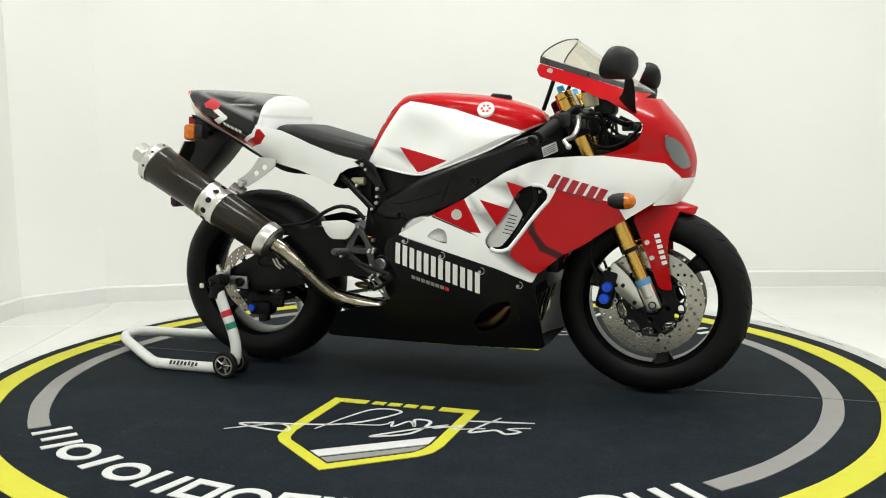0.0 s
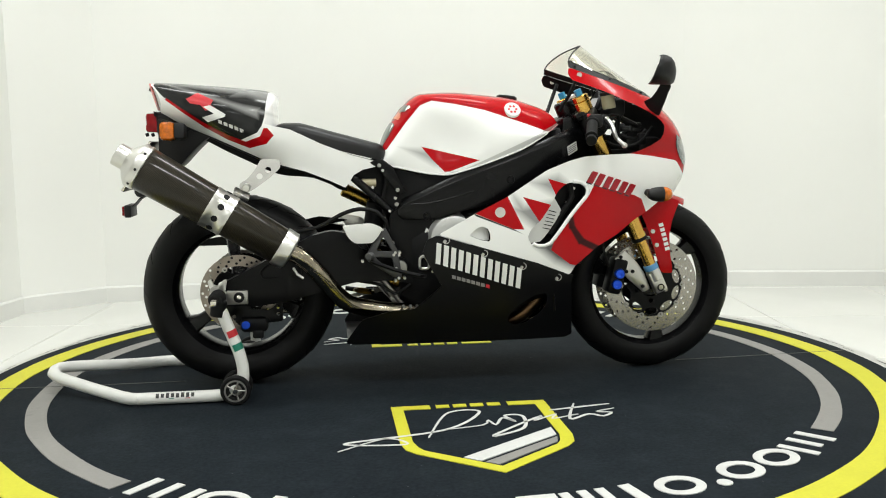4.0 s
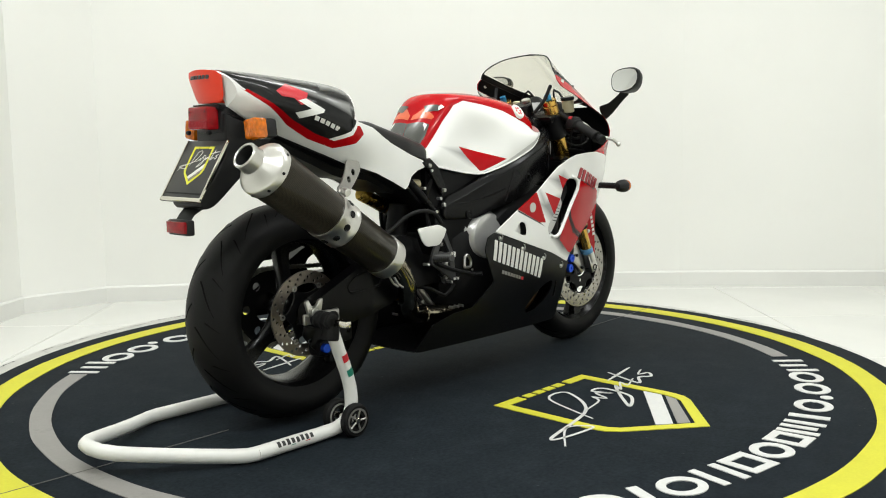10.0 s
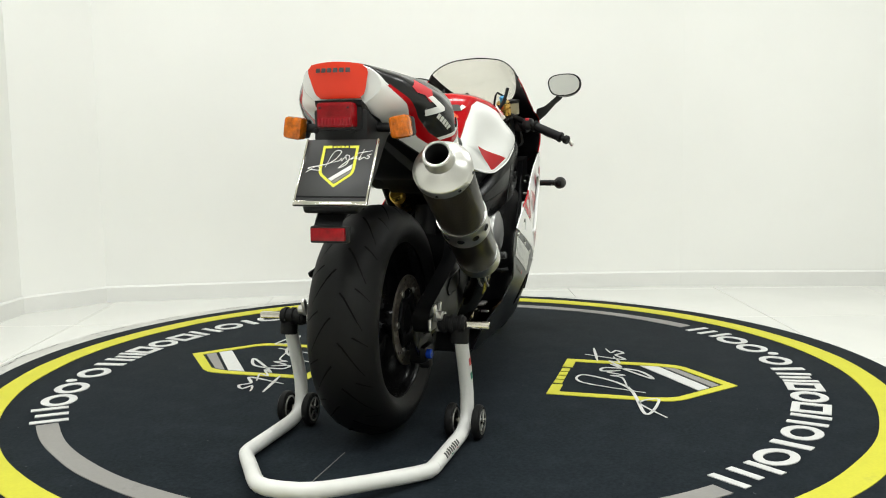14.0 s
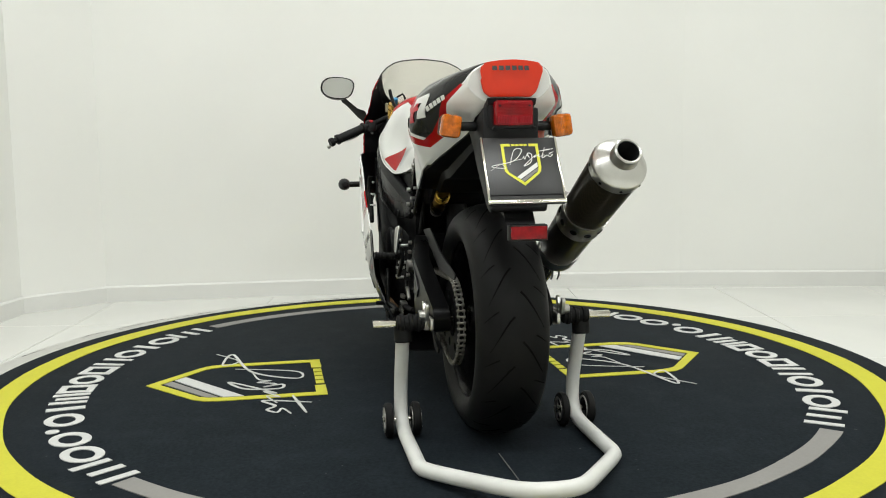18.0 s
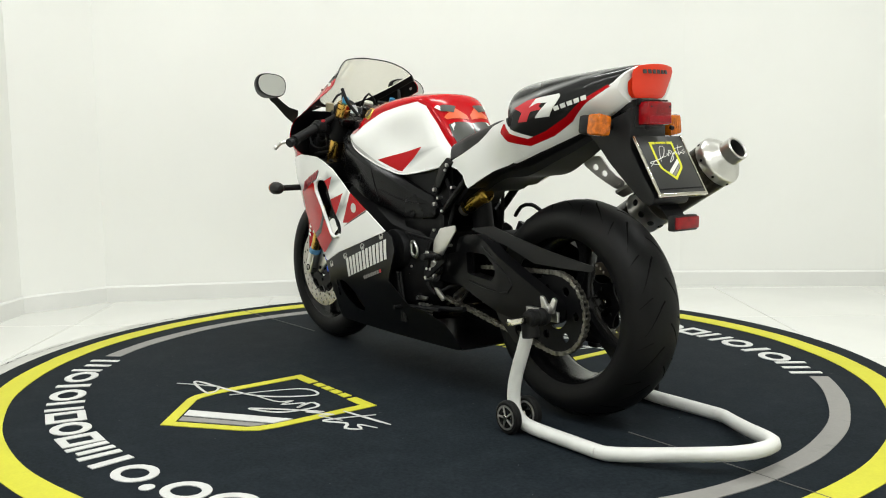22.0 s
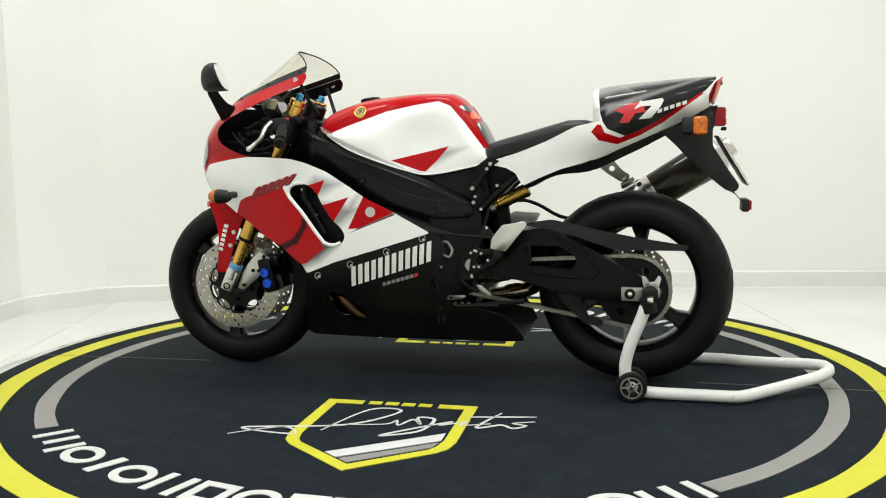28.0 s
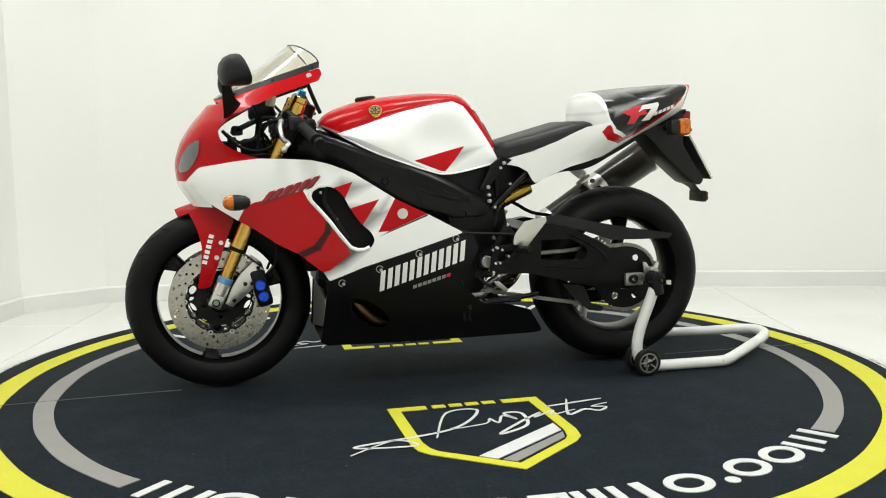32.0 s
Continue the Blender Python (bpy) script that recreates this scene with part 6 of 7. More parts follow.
# ---- front fork, brakes and fender ----
FORK_TOP, FORK_LOW = Vector((0.466, 0, 0.925)), Vector((0.741, 0, 0.296))
def along(t, y):
    p = FORK_TOP.lerp(FORK_LOW, t)
    return Vector((p.x, y, p.z))
def front_fork():
    fk = new("front_fork")
    fk.parent = bike
    fk["label"] = "gold upside-down front fork"
    for s in (1, -1):
        y = s * 0.104
        bm = bmesh.new()
        cyl(bm, along(0.0, y), along(0.728, y), 0.0268, 28, bevel=0.002)
        leg = part("outer_tube", bm, gold, fk, "gold anodised fork tube")
        bm = bmesh.new()
        cyl(bm, along(0.722, y), along(0.742, y), 0.0272, 28)
        part("wiper_ring", bm, matt_black, leg)
        bm = bmesh.new()
        cyl(bm, along(0.74, y), along(0.89, y), 0.0200, 24)
        part("inner_tube", bm, gold, leg)
        bm = bmesh.new()
        cyl(bm, along(0.872, y), along(0.903, y), 0.0240, 24)
        part("blue_band", bm, sticker_blue, leg, "pale blue printed band")
        bm = bmesh.new()
        cyl(bm, along(0.898, y), along(0.96, y), 0.0235, 24)
        box(bm, (0, 0, 0), (0.044, 0.036, 0.078), 0.006, Matrix.Translation(along(0.965, y)) @ Matrix.Rotation(radians(-23.6), 4, "Y"))
        part("axle_clamp", bm, alloy, leg, "cast alloy axle clamp")
        bm = bmesh.new()
        o = along(0.997, y)
        revolve(bm, [(0.0085, 0.0), (0.0125, 0.0), (0.0125, 0.024), (0.0085, 0.024)], (o.x, s * 0.10, o.z), (0, s, 0), 20, closed=True)
        part("axle_end", bm, matt_black, leg)
        bm = bmesh.new()
        cyl(bm, along(-0.030, y), along(0.0, y), 0.0265, 28)
        part("fork_cap", bm, gold, leg, "gold fork cap")
        bm = bmesh.new()
        cyl(bm, along(-0.062, y), along(-0.03, y), 0.0125, 6)
        part("adjuster", bm, blue_light, leg, "pale blue adjuster knob")
        bm = bmesh.new()
        cyl(bm, along(0.055, y), along(0.185, y), 0.0335, 28, bevel=0.004)
        part("bar_clamp", bm, matt_black, leg, "black clip-on clamp")
        bm = bmesh.new()
        c = along(0.13, s * 0.158)
        cyl(bm, c + Vector((0.030, -s * 0.012, 0.026)), c + Vector((0.004, s * 0.034, -0.004)), 0.0165, 16, bevel=0.003)
        box(bm, tuple(c + Vector((0.026, 0, 0.004))), (0.036, 0.042, 0.030), 0.006)
        part("master_cylinder", bm, plastic_black, leg, "black master cylinder")
        part("brake_hose", tube_bm([c + Vector((0.03, 0, 0.03)), c + Vector((0.075, -s * 0.02, 0.035)), c + Vector((0.09, -s * 0.05, -0.03)), along(0.34, s * 0.09) + Vector((0.05, 0, 0))], 0.0050, 8), rubber_soft, leg)
        # caliper
        br = [(0.622, 0.422), (0.588, 0.396), (0.605, 0.364), (0.632, 0.327), (0.689, 0.278), (0.712, 0.290), (0.690, 0.345), (0.664, 0.382)]
        bm = slab(br, 0.088, 0.098)
        if s < 0:
            bmesh.ops.scale(bm, vec=(1, -1, 1), verts=bm.verts)
        cal = part("caliper_bracket", bm, alloy, fk, "alloy caliper bracket")
        for x, z in ((0.606, 0.402), (0.648, 0.352), (0.626, 0.352), (0.684, 0.300)):
            bm = bmesh.new()
            cyl(bm, (x, s * 0.096, z), (x, s * 0.104, z), 0.0065, 10)
            part("bracket_bolt", bm, matt_black, cal)
        bm = bmesh.new()
        m = Matrix.Translation((0.598, s * 0.066, 0.336)) @ Matrix.Rotation(radians(14), 4, "Y")
        box(bm, (0, 0, 0), (0.050, 0.074, 0.125), 0.012, m)
        part("caliper_body", bm, matt_black, cal, "black brake caliper")
        for x, z in ((0.601, 0.346), (0.592, 0.309)):
            bm = bmesh.new()
            revolve(bm, [(0.0001, 0.013), (0.0055, 0.013), (0.0065, 0.016), (0.0145, 0.016), (0.0170, 0.012), (0.0170, 0.0)], (x, s * 0.098, z), (0, s, 0), 24)
            part("piston_cap", bm, blue_metal, cal, "blue anodised piston cap")
        part("brake_hose", tube_bm([(0.570, s * 0.085, 0.37), (0.545, s * 0.09, 0.45), (0.56, s * 0.085, 0.55), (0.53, s * 0.06, 0.68)], 0.0045, 8), rubber_soft, cal)
    for t, h in ((0.045, 0.030), (0.29, 0.040)):
        bm = bmesh.new()
        a, b = along(t, 0), along(t + h / 0.686, 0)
        box(bm, (0, 0, 0), (0.075, 0.26, h), 0.012, Matrix.Translation((a + b) / 2 + Vector((-0.01, 0, 0))) @ Matrix.Rotation(radians(-23.6), 4, "Y"))
        part("fork_clamp", bm, frame_black, fk)
    bm = bmesh.new()
    cyl(bm, (FX, -0.115, FZ), (FX, 0.115, FZ), 0.0105, 14)
    part("front_axle", bm, steel, fk)
    bm = bmesh.new()
    cyl(bm, along(-0.04, 0), along(0.05, 0), 0.017, 20)
    part("steering_nut", bm, alloy, fk)
front_fork()

def front_fender():
    fd = None
    bm = bmesh.new()
    rows = []
    for i in range(30):
        a = radians(66 + 92 * i / 29)
        end = min(1.0, i / 5)
        row = []
        for k in range(-8, 9):
            q = k / 8
            w = 0.082 * (0.35 + 0.65 * end ** 0.6)
            r = 0.322 - 0.022 * abs(q) ** 2.5 - (0.004 if i > 26 else 0)
            row.append((w * q, r, a))
        rows.append(row)
    grid = []
    for dr in (0.0, -0.0035):
        grid.append([[bm.verts.new((FX + (r + dr) * math.cos(a), y, FZ + (r + dr) * math.sin(a))) for y, r, a in row] for row in rows])
    for g in grid:
        for a, b in zip(g, g[1:]):
            for k in range(16):
                bm.faces.new((a[k], a[k + 1], b[k + 1], b[k]))
    o, i_ = grid
    for k in range(16):
        for r in (0, -1):
            bm.faces.new((o[r][k], o[r][k + 1], i_[r][k + 1], i_[r][k]))
    for j in range(29):
        for k in (0, -1):
            bm.faces.new((o[j][k], o[j + 1][k], i_[j + 1][k], i_[j][k]))
    fd = part("front_fender", bm, paint_red, bike, "red front fender", 60)
    leg = [(0.815, 0.588), (0.765, 0.605), (0.690, 0.596), (0.674, 0.560), (0.696, 0.508), (0.724, 0.430), (0.752, 0.350), (0.760, 0.342), (0.795, 0.340), (0.788, 0.380), (0.781, 0.414), (0.777, 0.475), (0.787, 0.525), (0.802, 0.562)]
    for s in (1, -1):
        f = lambda x, z: 0.084 + 0.010 * math.sin(math.pi * min(1, max(0, (z - 0.34) / 0.26)))
        side = part("fender_side", panel(rounded(leg, 0.010, 3), f, [], 0.004, 0.018, side=s), paint_red, fd)
        for i in range(6):
            t = i / 6
            x, z = 0.738 + 0.028 * t, 0.512 - 0.098 * t
            p = [(x, z), (x + 0.015, z + 0.004), (x + 0.018, z - 0.007), (x + 0.003, z - 0.011)]
            part("lettering_bar", panel(p, f, [], 0.001, 0.03, 0.0024, s), sticker_white, side)
        for x, z in ((0.718, 0.487), (0.733, 0.440)):
            bm = bmesh.new()
            y = f(x, z)
            cyl(bm, (x, s * (y - 0.002), z), (x, s * (y + 0.005), z), 0.0075, 12)
            part("fastener", bm, alloy, side)
front_fender()

# ---- handlebars and cockpit ----
def cockpit():
    for s in (1, -1):
        a, b = Vector((0.500, s * 0.120, 0.895)), Vector((0.430, s * 0.342, 0.802))
        bm = bmesh.new()
        cyl(bm, a, b, 0.011, 16)
        bar = part("handlebar", bm, matt_black, bike, "clip-on handlebar with a rubber grip")
        bm = bmesh.new()
        d = (b - a).normalized()
        g0 = a + d * 0.115
        prof = [(0.0125, 0.0), (0.0215, 0.0), (0.0220, 0.006), (0.0165, 0.010)] + [(0.0165 + (0.0008 if k % 2 else 0), 0.012 + 0.0042 * k) for k in range(24)] + [(0.0195, 0.116), (0.0195, 0.122), (0.0120, 0.123)]
        revolve(bm, prof, g0, d, 24)
        part("grip", bm, rubber_soft, bar, "ribbed black rubber grip")
        bm = bmesh.new()
        cyl(bm, b, b + d * 0.016, 0.0165, 16)
        part("bar_end", bm, matt_black, bar)
        bm = bmesh.new()
        box(bm, tuple(a + d * 0.085 + Vector((0.008, 0, -0.004))), (0.045, 0.040, 0.044), 0.010)
        part("switch_cluster", bm, plastic_black, bar, "black switch cluster")
        bm = bmesh.new()
        box(bm, tuple(a + d * 0.085 + Vector((-0.012, 0, 0.014))), (0.012, 0.014, 0.010), 0.003)
        part("switch", bm, sticker_red, bar, "red switch")
        p = [a + d * 0.075 + Vector((0.045, 0, 0.000)), a + d * 0.11 + Vector((0.062, 0, -0.006)), a + d * 0.17 + Vector((0.075, 0, -0.020)), b + Vector((0.085, s * 0.0, -0.004)), b + Vector((0.100, s * 0.012, -0.020))]
        bm = bmesh.new()
        tube(bm, p, [0.0085, 0.0060], 10)
        bmesh.ops.create_uvsphere(bm, u_segments=12, v_segments=8, radius=0.009, matrix=Matrix.Translation(p[-1]))
        part("lever", bm, alloy, bar, "bare alloy lever")
        part("cable", tube_bm([a + Vector((0.02, 0, 0)), a + Vector((0.06, -s * 0.02, 0.05)), a + Vector((0.05, -s * 0.06, 0.09)), a + Vector((0.10, -s * 0.09, 0.0)), (0.55, s * 0.03, 0.80)], 0.0042, 8), rubber_soft, bar)
        part("cable", tube_bm([a + d * 0.07, a + d * 0.05 + Vector((0.07, 0, -0.01)), (0.58, s * 0.10, 0.84), (0.56, s * 0.06, 0.76)], 0.0042, 8), rubber_soft, bar)
        part("stay", tube_bm([(0.395, s * 0.085, 0.895), (0.420, s * 0.115, 0.945), (0.440, s * 0.125, 0.995)], 0.0065, 8), matt_black, bike, "black stay between tank and fairing")
    # brake fluid reservoir
    bm = bmesh.new()
    cyl(bm, (0.553, -0.125, 0.900), (0.545, -0.125, 0.945), 0.022, 20)
    rs = part("fluid_reservoir", bm, surface("yellowed_fluid_pot", (0.45, 0.40, 0.26), 0.35, vary=0.06), bike, "translucent fluid reservoir with a black cap")
    bm = bmesh.new()
    cyl(bm, (0.545, -0.125, 0.944), (0.543, -0.125, 0.956), 0.025, 20)
    part("reservoir_cap", bm, plastic_black, rs)
    bm = bmesh.new()
    cyl(bm, (0.553, 0.115, 0.915), (0.547, 0.115, 0.948), 0.015, 18)
    part("clutch_reservoir", bm, bpy.data.materials["yellowed_fluid_pot"], bike)
    # dials
    bm = bmesh.new()
    cyl(bm, (0.600, 0.035, 0.905), (0.545, 0.035, 0.925), 0.045, 28)
    dash = part("rev_counter", bm, plastic_black, bike, "round rev counter in a black housing")
    bm = bmesh.new()
    cyl(bm, (0.546, 0.035, 0.9246), (0.5445, 0.035, 0.9252), 0.039, 28)
    part("dial_face", bm, surface("grey_dial_face", (0.35, 0.35, 0.36), 0.4), dash)
    bm = bmesh.new()
    box(bm, (0.585, -0.055, 0.905), (0.06, 0.10, 0.06), 0.012)
    part("display", bm, plastic_black, bike, "black digital display housing")
    part("fairing_stay", tube_bm([(0.60, -0.10, 0.87), (0.66, -0.09, 0.84), (0.66, 0.09, 0.84), (0.60, 0.10, 0.87)], 0.009, 8), matt_black, bike)
    bm = bmesh.new()
    box(bm, (0.700, 0, 0.770), (0.085, 0.22, 0.075), 0.02)
    part("lamp_housing", bm, matt_black, bike)
    bm = bmesh.new()
    box(bm, (0.600, 0, 0.775), (0.09, 0.090, 0.080), 0.015)
    part("dash_carrier", bm, matt_black, bike)
    for s in (1, -1):
        part("wiring", tube_bm([(0.560, s * 0.05, 0.860), (0.600, s * 0.09, 0.815), (0.650, s * 0.10, 0.802), (0.690, s * 0.09, 0.830)], 0.0055, 8), rubber_soft, bike, "black wiring behind the nose")
        part("wiring", tube_bm([(0.530, s * 0.11, 0.800), (0.590, s * 0.13, 0.776), (0.650, s * 0.14, 0.790), (0.700, s * 0.12, 0.840)], 0.0045, 8), rubber_soft, bike)
        part("wiring", tube_bm([(0.540, s * 0.08, 0.760), (0.600, s * 0.11, 0.760), (0.660, s * 0.12, 0.752)], 0.0070, 8), rubber_soft, bike)
        bm = bmesh.new()
        box(bm, (0.655, s * 0.085, 0.840), (0.034, 0.030, 0.030), 0.006)
        box(bm, (0.672, s * 0.100, 0.800), (0.026, 0.026, 0.040), 0.005)
        part("relay", bm, plastic_black, bike, "small black relay box")
    bm = bmesh.new()
    secs = []
    for x, w, lo, hi in ((0.69, 0.14, 0.60, 0.72), (0.60, 0.17, 0.56, 0.735), (0.50, 0.17, 0.56, 0.72)):
        secs.append([Vector((x, w * p, lo + (hi - lo) * q)) for p, q in ((-1, 0), (1, 0), (1, 1), (-1, 1))])
    skin(bm, secs)
    part("ram_air_duct", bm, matt_black, bike)
cockpit()

# ---- exhaust ----
def exhaust():
    A, B = Vector((-0.490, -0.243, 0.470)), Vector((-0.925, -0.265, 0.742))
    d = (B - A).normalized()
    L = (B - A).length
    def barrel(profile, segs):
        revolve(bm, [(r * 1.065, h) for r, h in profile], A, d, segs)
    bm = bmesh.new()
    barrel([(0.051, 0.0), (0.054, 0.004), (0.0645, L - 0.004), (0.0630, L)], 56)
    mf = part("silencer", bm, carbon_tex, bike, "dark carbon-fibre silencer with polished ends")
    bm = bmesh.new()
    barrel([(0.0530, -0.006), (0.0565, -0.004), (0.0580, 0.030), (0.0560, 0.034), (0.0540, 0.034)], 56)
    part("front_band", bm, alloy, mf, "bright alloy front band")
    bm = bmesh.new()
    barrel([(0.024, -0.012), (0.047, -0.010), (0.0545, 0.0), (0.0545, 0.01)], 48)
    part("front_cone", bm, alloy_dull, mf)
    bm = bmesh.new()
    barrel([(0.0640, L - 0.026), (0.0670, L - 0.024), (0.0675, L - 0.003), (0.0655, L + 0.002), (0.0640, L + 0.004), (0.050, L + 0.018), (0.037, L + 0.026), (0.0335, L + 0.030)], 56)
    cap = part("end_cap", bm, alloy, mf, "brushed alloy end cap")
    for k in range(8):
        a = 2 * math.pi * k / 8
        u = d.orthogonal().normalized()
        v = d.cross(u)
        c = A + d * (L - 0.013) + (u * math.cos(a) + v * math.sin(a)) * 0.0710
        n = (u * math.cos(a) + v * math.sin(a))
        bm = bmesh.new()
        cyl(bm, c, c + n * 0.0022, 0.0042, 8)
        part("rivet", bm, matt_black, cap)
    bm = bmesh.new()
    barrel([(0.0330, L + 0.022), (0.0330, L + 0.061), (0.0300, L + 0.064), (0.0265, L + 0.062), (0.0260, L - 0.05)], 40)
    part("tail_pipe", bm, alloy, cap, "bright outlet pipe")
    bm = bmesh.new()
    barrel([(0.0258, L - 0.06), (0.0256, L + 0.060)], 32)
    barrel([(0.0001, L - 0.02), (0.0256, L - 0.02)], 32)
    part("soot_bore", bm, surface("sooty_bore", (0.006, 0.006, 0.006), 0.8), cap)
    # perforated clamp
    t0, t1 = 0.205, 0.275
    r0 = lambda h: 0.054 + (0.0645 - 0.054) * h / L
    bm = bmesh.new()
    barrel([(r0(t0), t0), (r0(t0) + 0.0030, t0), (r0(t0) + 0.0030, t0 + 0.010), (r0(t0) + 0.0018, t0 + 0.012), (r0(t1) + 0.0018, t1 - 0.012), (r0(t1) + 0.0030, t1 - 0.010), (r0(t1) + 0.0030, t1), (r0(t1), t1)], 56)
    cl = part("clamp_band", bm, alloy, mf, "bright steel clamp with round holes")
    u = Vector((0, 0, 1))
    u = (u - d * u.dot(d)).normalized()
    v = d.cross(u)
    for k in range(10):
        a = 2 * math.pi * k / 10
        n = u * math.cos(a) + v * math.sin(a)
        c = A + d * ((t0 + t1) / 2) + n * (r0(0.24) * 1.065 + 0.0024)
        bm = bmesh.new()
        revolve(bm, [(0.0001, 0.0), (0.0075, 0.0), (0.0088, 0.0014), (0.0100, 0.0), (0.0100, -0.002)], c, n, 16)
        part("clamp_hole", bm, matt_black, cl)
    # hanger strap with two round holes
    st = [(-0.512, 0.748), (-0.570, 0.752), (-0.588, 0.718), (-0.612, 0.690), (-0.636, 0.676), (-0.632, 0.656), (-0.606, 0.650), (-0.578, 0.668), (-0.545, 0.692), (-0.512, 0.722)]
    bm = slab(rounded(st, 0.008, 3), 0.0, 0.005, [circle(-0.549, 0.717, 0.0095, 14), circle(-0.575, 0.698, 0.0095, 14)], 0)
    for v in bm.verts:
        v.co.y = -0.168 - 0.346 * max(-0.06, -0.749 * (v.co.x + 0.552) - 0.662 * (v.co.z - 0.715)) - v.co.y
    part("hanger", bm, alloy_dull, mf, "alloy hanger strap with two holes")
    bm = bmesh.new()
    cyl(bm, (-0.614, -0.222, 0.664), (-0.612, -0.196, 0.668), 0.011, 18)
    part("hanger_bolt", bm, alloy, mf)
    bm = bmesh.new()
    box(bm, (0, 0, 0), (0.050, 0.040, 0.012), 0.003, Matrix.Translation((-0.628, -0.214, 0.646)) @ Matrix.Rotation(radians(22), 4, "X") @ Matrix.Rotation(radians(30), 4, "Y"))
    part("hanger_lug", bm, alloy_dull, mf, "cast lug between clamp and strap")
    # link pipe
    pts = [A - d * 0.004, A - d * 0.05, (-0.392, -0.218, 0.382), (-0.350, -0.180, 0.322), (-0.305, -0.148, 0.280), (-0.240, -0.132, 0.260), (-0.160, -0.128, 0.248), (-0.05, -0.11, 0.240)]
    part("link_pipe", tube_bm(pts, [0.0275, 0.0285], 24, step=0.012), steel_blued, mf, "polished bent link pipe")
    bm = bmesh.new()
    p, q = Vector((-0.240, -0.132, 0.260)), Vector((-0.160, -0.128, 0.248))
    revolve(bm, [(0.0275, 0.0), (0.0305, 0.001), (0.0305, 0.005), (0.0275, 0.006)], p, q - p, 28)
    part("pipe_joint", bm, steel_blued, mf)
exhaust()

# ---- tail lamps, plate and undertray ----
def rear_end():
    bm = bmesh.new()
    secs = []
    for i in range(24):
        x = -0.905 + 0.60 * i / 23
        w = U_WIDE(x) * U_FOOT(x) * 0.96
        z = U_LOW(x)
        deep = float(np.interp(x, [-0.90, -0.80, -0.68, -0.50, -0.36], [0.008, 0.016, 0.028, 0.034, 0.018]))
        secs.append([Vector((x, w * q, z + h)) for q, h in ((-1, 0.010), (-0.97, -0.004), (-0.62, -0.3 * deep), (-0.55, -deep), (0.55, -deep), (0.62, -0.3 * deep), (0.97, -0.004), (1, 0.010))])
    skin(bm, secs)
    ut = part("undertray", bm, matt_black, bike, "black tray under the tail")
    hang = [(-0.690, 0.835), (-0.745, 0.815), (-0.783, 0.780), (-0.822, 0.737), (-0.906, 0.662), (-0.937, 0.637), (-0.966, 0.631), (-0.978, 0.652), (-0.940, 0.706), (-0.893, 0.780), (-0.893, 0.885), (-0.800, 0.850)]
    part("plate_hanger", slab(rounded(hang, 0.012, 3), -0.070, 0.070, [], 0.006), plastic_black, ut, "black mudguard that carries the plate")
    # stop lamp
    bm = bmesh.new()
    box(bm, (-0.874, 0, 0.866), (0.050, 0.118, 0.074), 0.010)
    hs = part("stop_lamp_housing", bm, plastic_black, ut)
    bm = bmesh.new()
    box(bm, (-0.903, 0, 0.868), (0.058, 0.092, 0.060), 0.006)
    part("stop_lamp", bm, red_lens, hs, "dark red stop lamp")
    for i in range(22):
        bm = bmesh.new()
        box(bm, (-0.9328, -0.0399 + 0.0038 * i, 0.852), (0.0024, 0.0022, 0.018), 0.0006)
        part("lens_rib", bm, name_red, hs)
    for i in range(4):
        bm = bmesh.new()
        box(bm, (-0.9328, 0, 0.868 + 0.007 * i), (0.002, 0.082, 0.0020), 0.0006)
        part("lens_rib", bm, red_lens, hs)
    for y in (-0.036, 0.036):
        bm = bmesh.new()
        cyl(bm, (-0.931, y, 0.884), (-0.9335, y, 0.884), 0.0035, 8)
        part("lens_screw", bm, matt_black, hs)
    for s in (1, -1):
        bm = bmesh.new()
        cyl(bm, (-0.824, s * 0.07, 0.838), (-0.826, s * 0.125, 0.838), 0.012, 14)
        stalk = part("rear_indicator_stalk", bm, plastic_black, ut)
        m = Matrix.Translation((-0.828, s * 0.140, 0.839)) @ Matrix.Rotation(radians(8 * s), 4, "X")
        bm = bmesh.new()
        box(bm, (0.014, 0, 0), (0.036, 0.045, 0.050), 0.009, m)
        part("indicator_body", bm, plastic_black, stalk)
        bm = bmesh.new()
        box(bm, (-0.022, 0, 0), (0.044, 0.050, 0.056), 0.010, m)
        ln = part("indicator_lens", bm, amber_lens, stalk, "amber lens")
        for k in range(5):
            bm = bmesh.new()
            box(bm, (-0.0442, -0.016 + 0.008 * k, 0), (0.001, 0.002, 0.042), 0.0004, m)
            part("lens_rib", bm, amber_lens, stalk)
    # plate: local x across, y up its slope
    top, low = Vector((-0.908, -0.013, 0.808)), Vector((-1.001, -0.013, 0.653))
    up = (top - low).normalized()
    m = Matrix.Translation((top + low) / 2)
    across = Vector((0, -1, 0))
    nrm = across.cross(up)
    m3 = Matrix((across, up, nrm)).transposed().to_4x4()
    m = m @ m3
    h = (top - low).length
    bm = bmesh.new()
    box(bm, (0, 0, 0), (0.184, h, 0.006), 0.002, m)
    pl = part("plate", bm, sticker_black, bike, "black plate with a yellow shield badge in a chrome holder")
    for x in (-0.091, 0.091):
        bm = bmesh.new()
        box(bm, (x, 0, 0.003), (0.005, h, 0.007), 0.0015, m)
        part("holder_strip", bm, steel, pl, "chrome edge strip")
    bm = bmesh.new()
    box(bm, (0, -h / 2 + 0.006, 0.003), (0.188, 0.011, 0.008), 0.002, m)
    part("holder_strip", bm, steel, pl, "chrome edge strip")
    bm = bmesh.new()
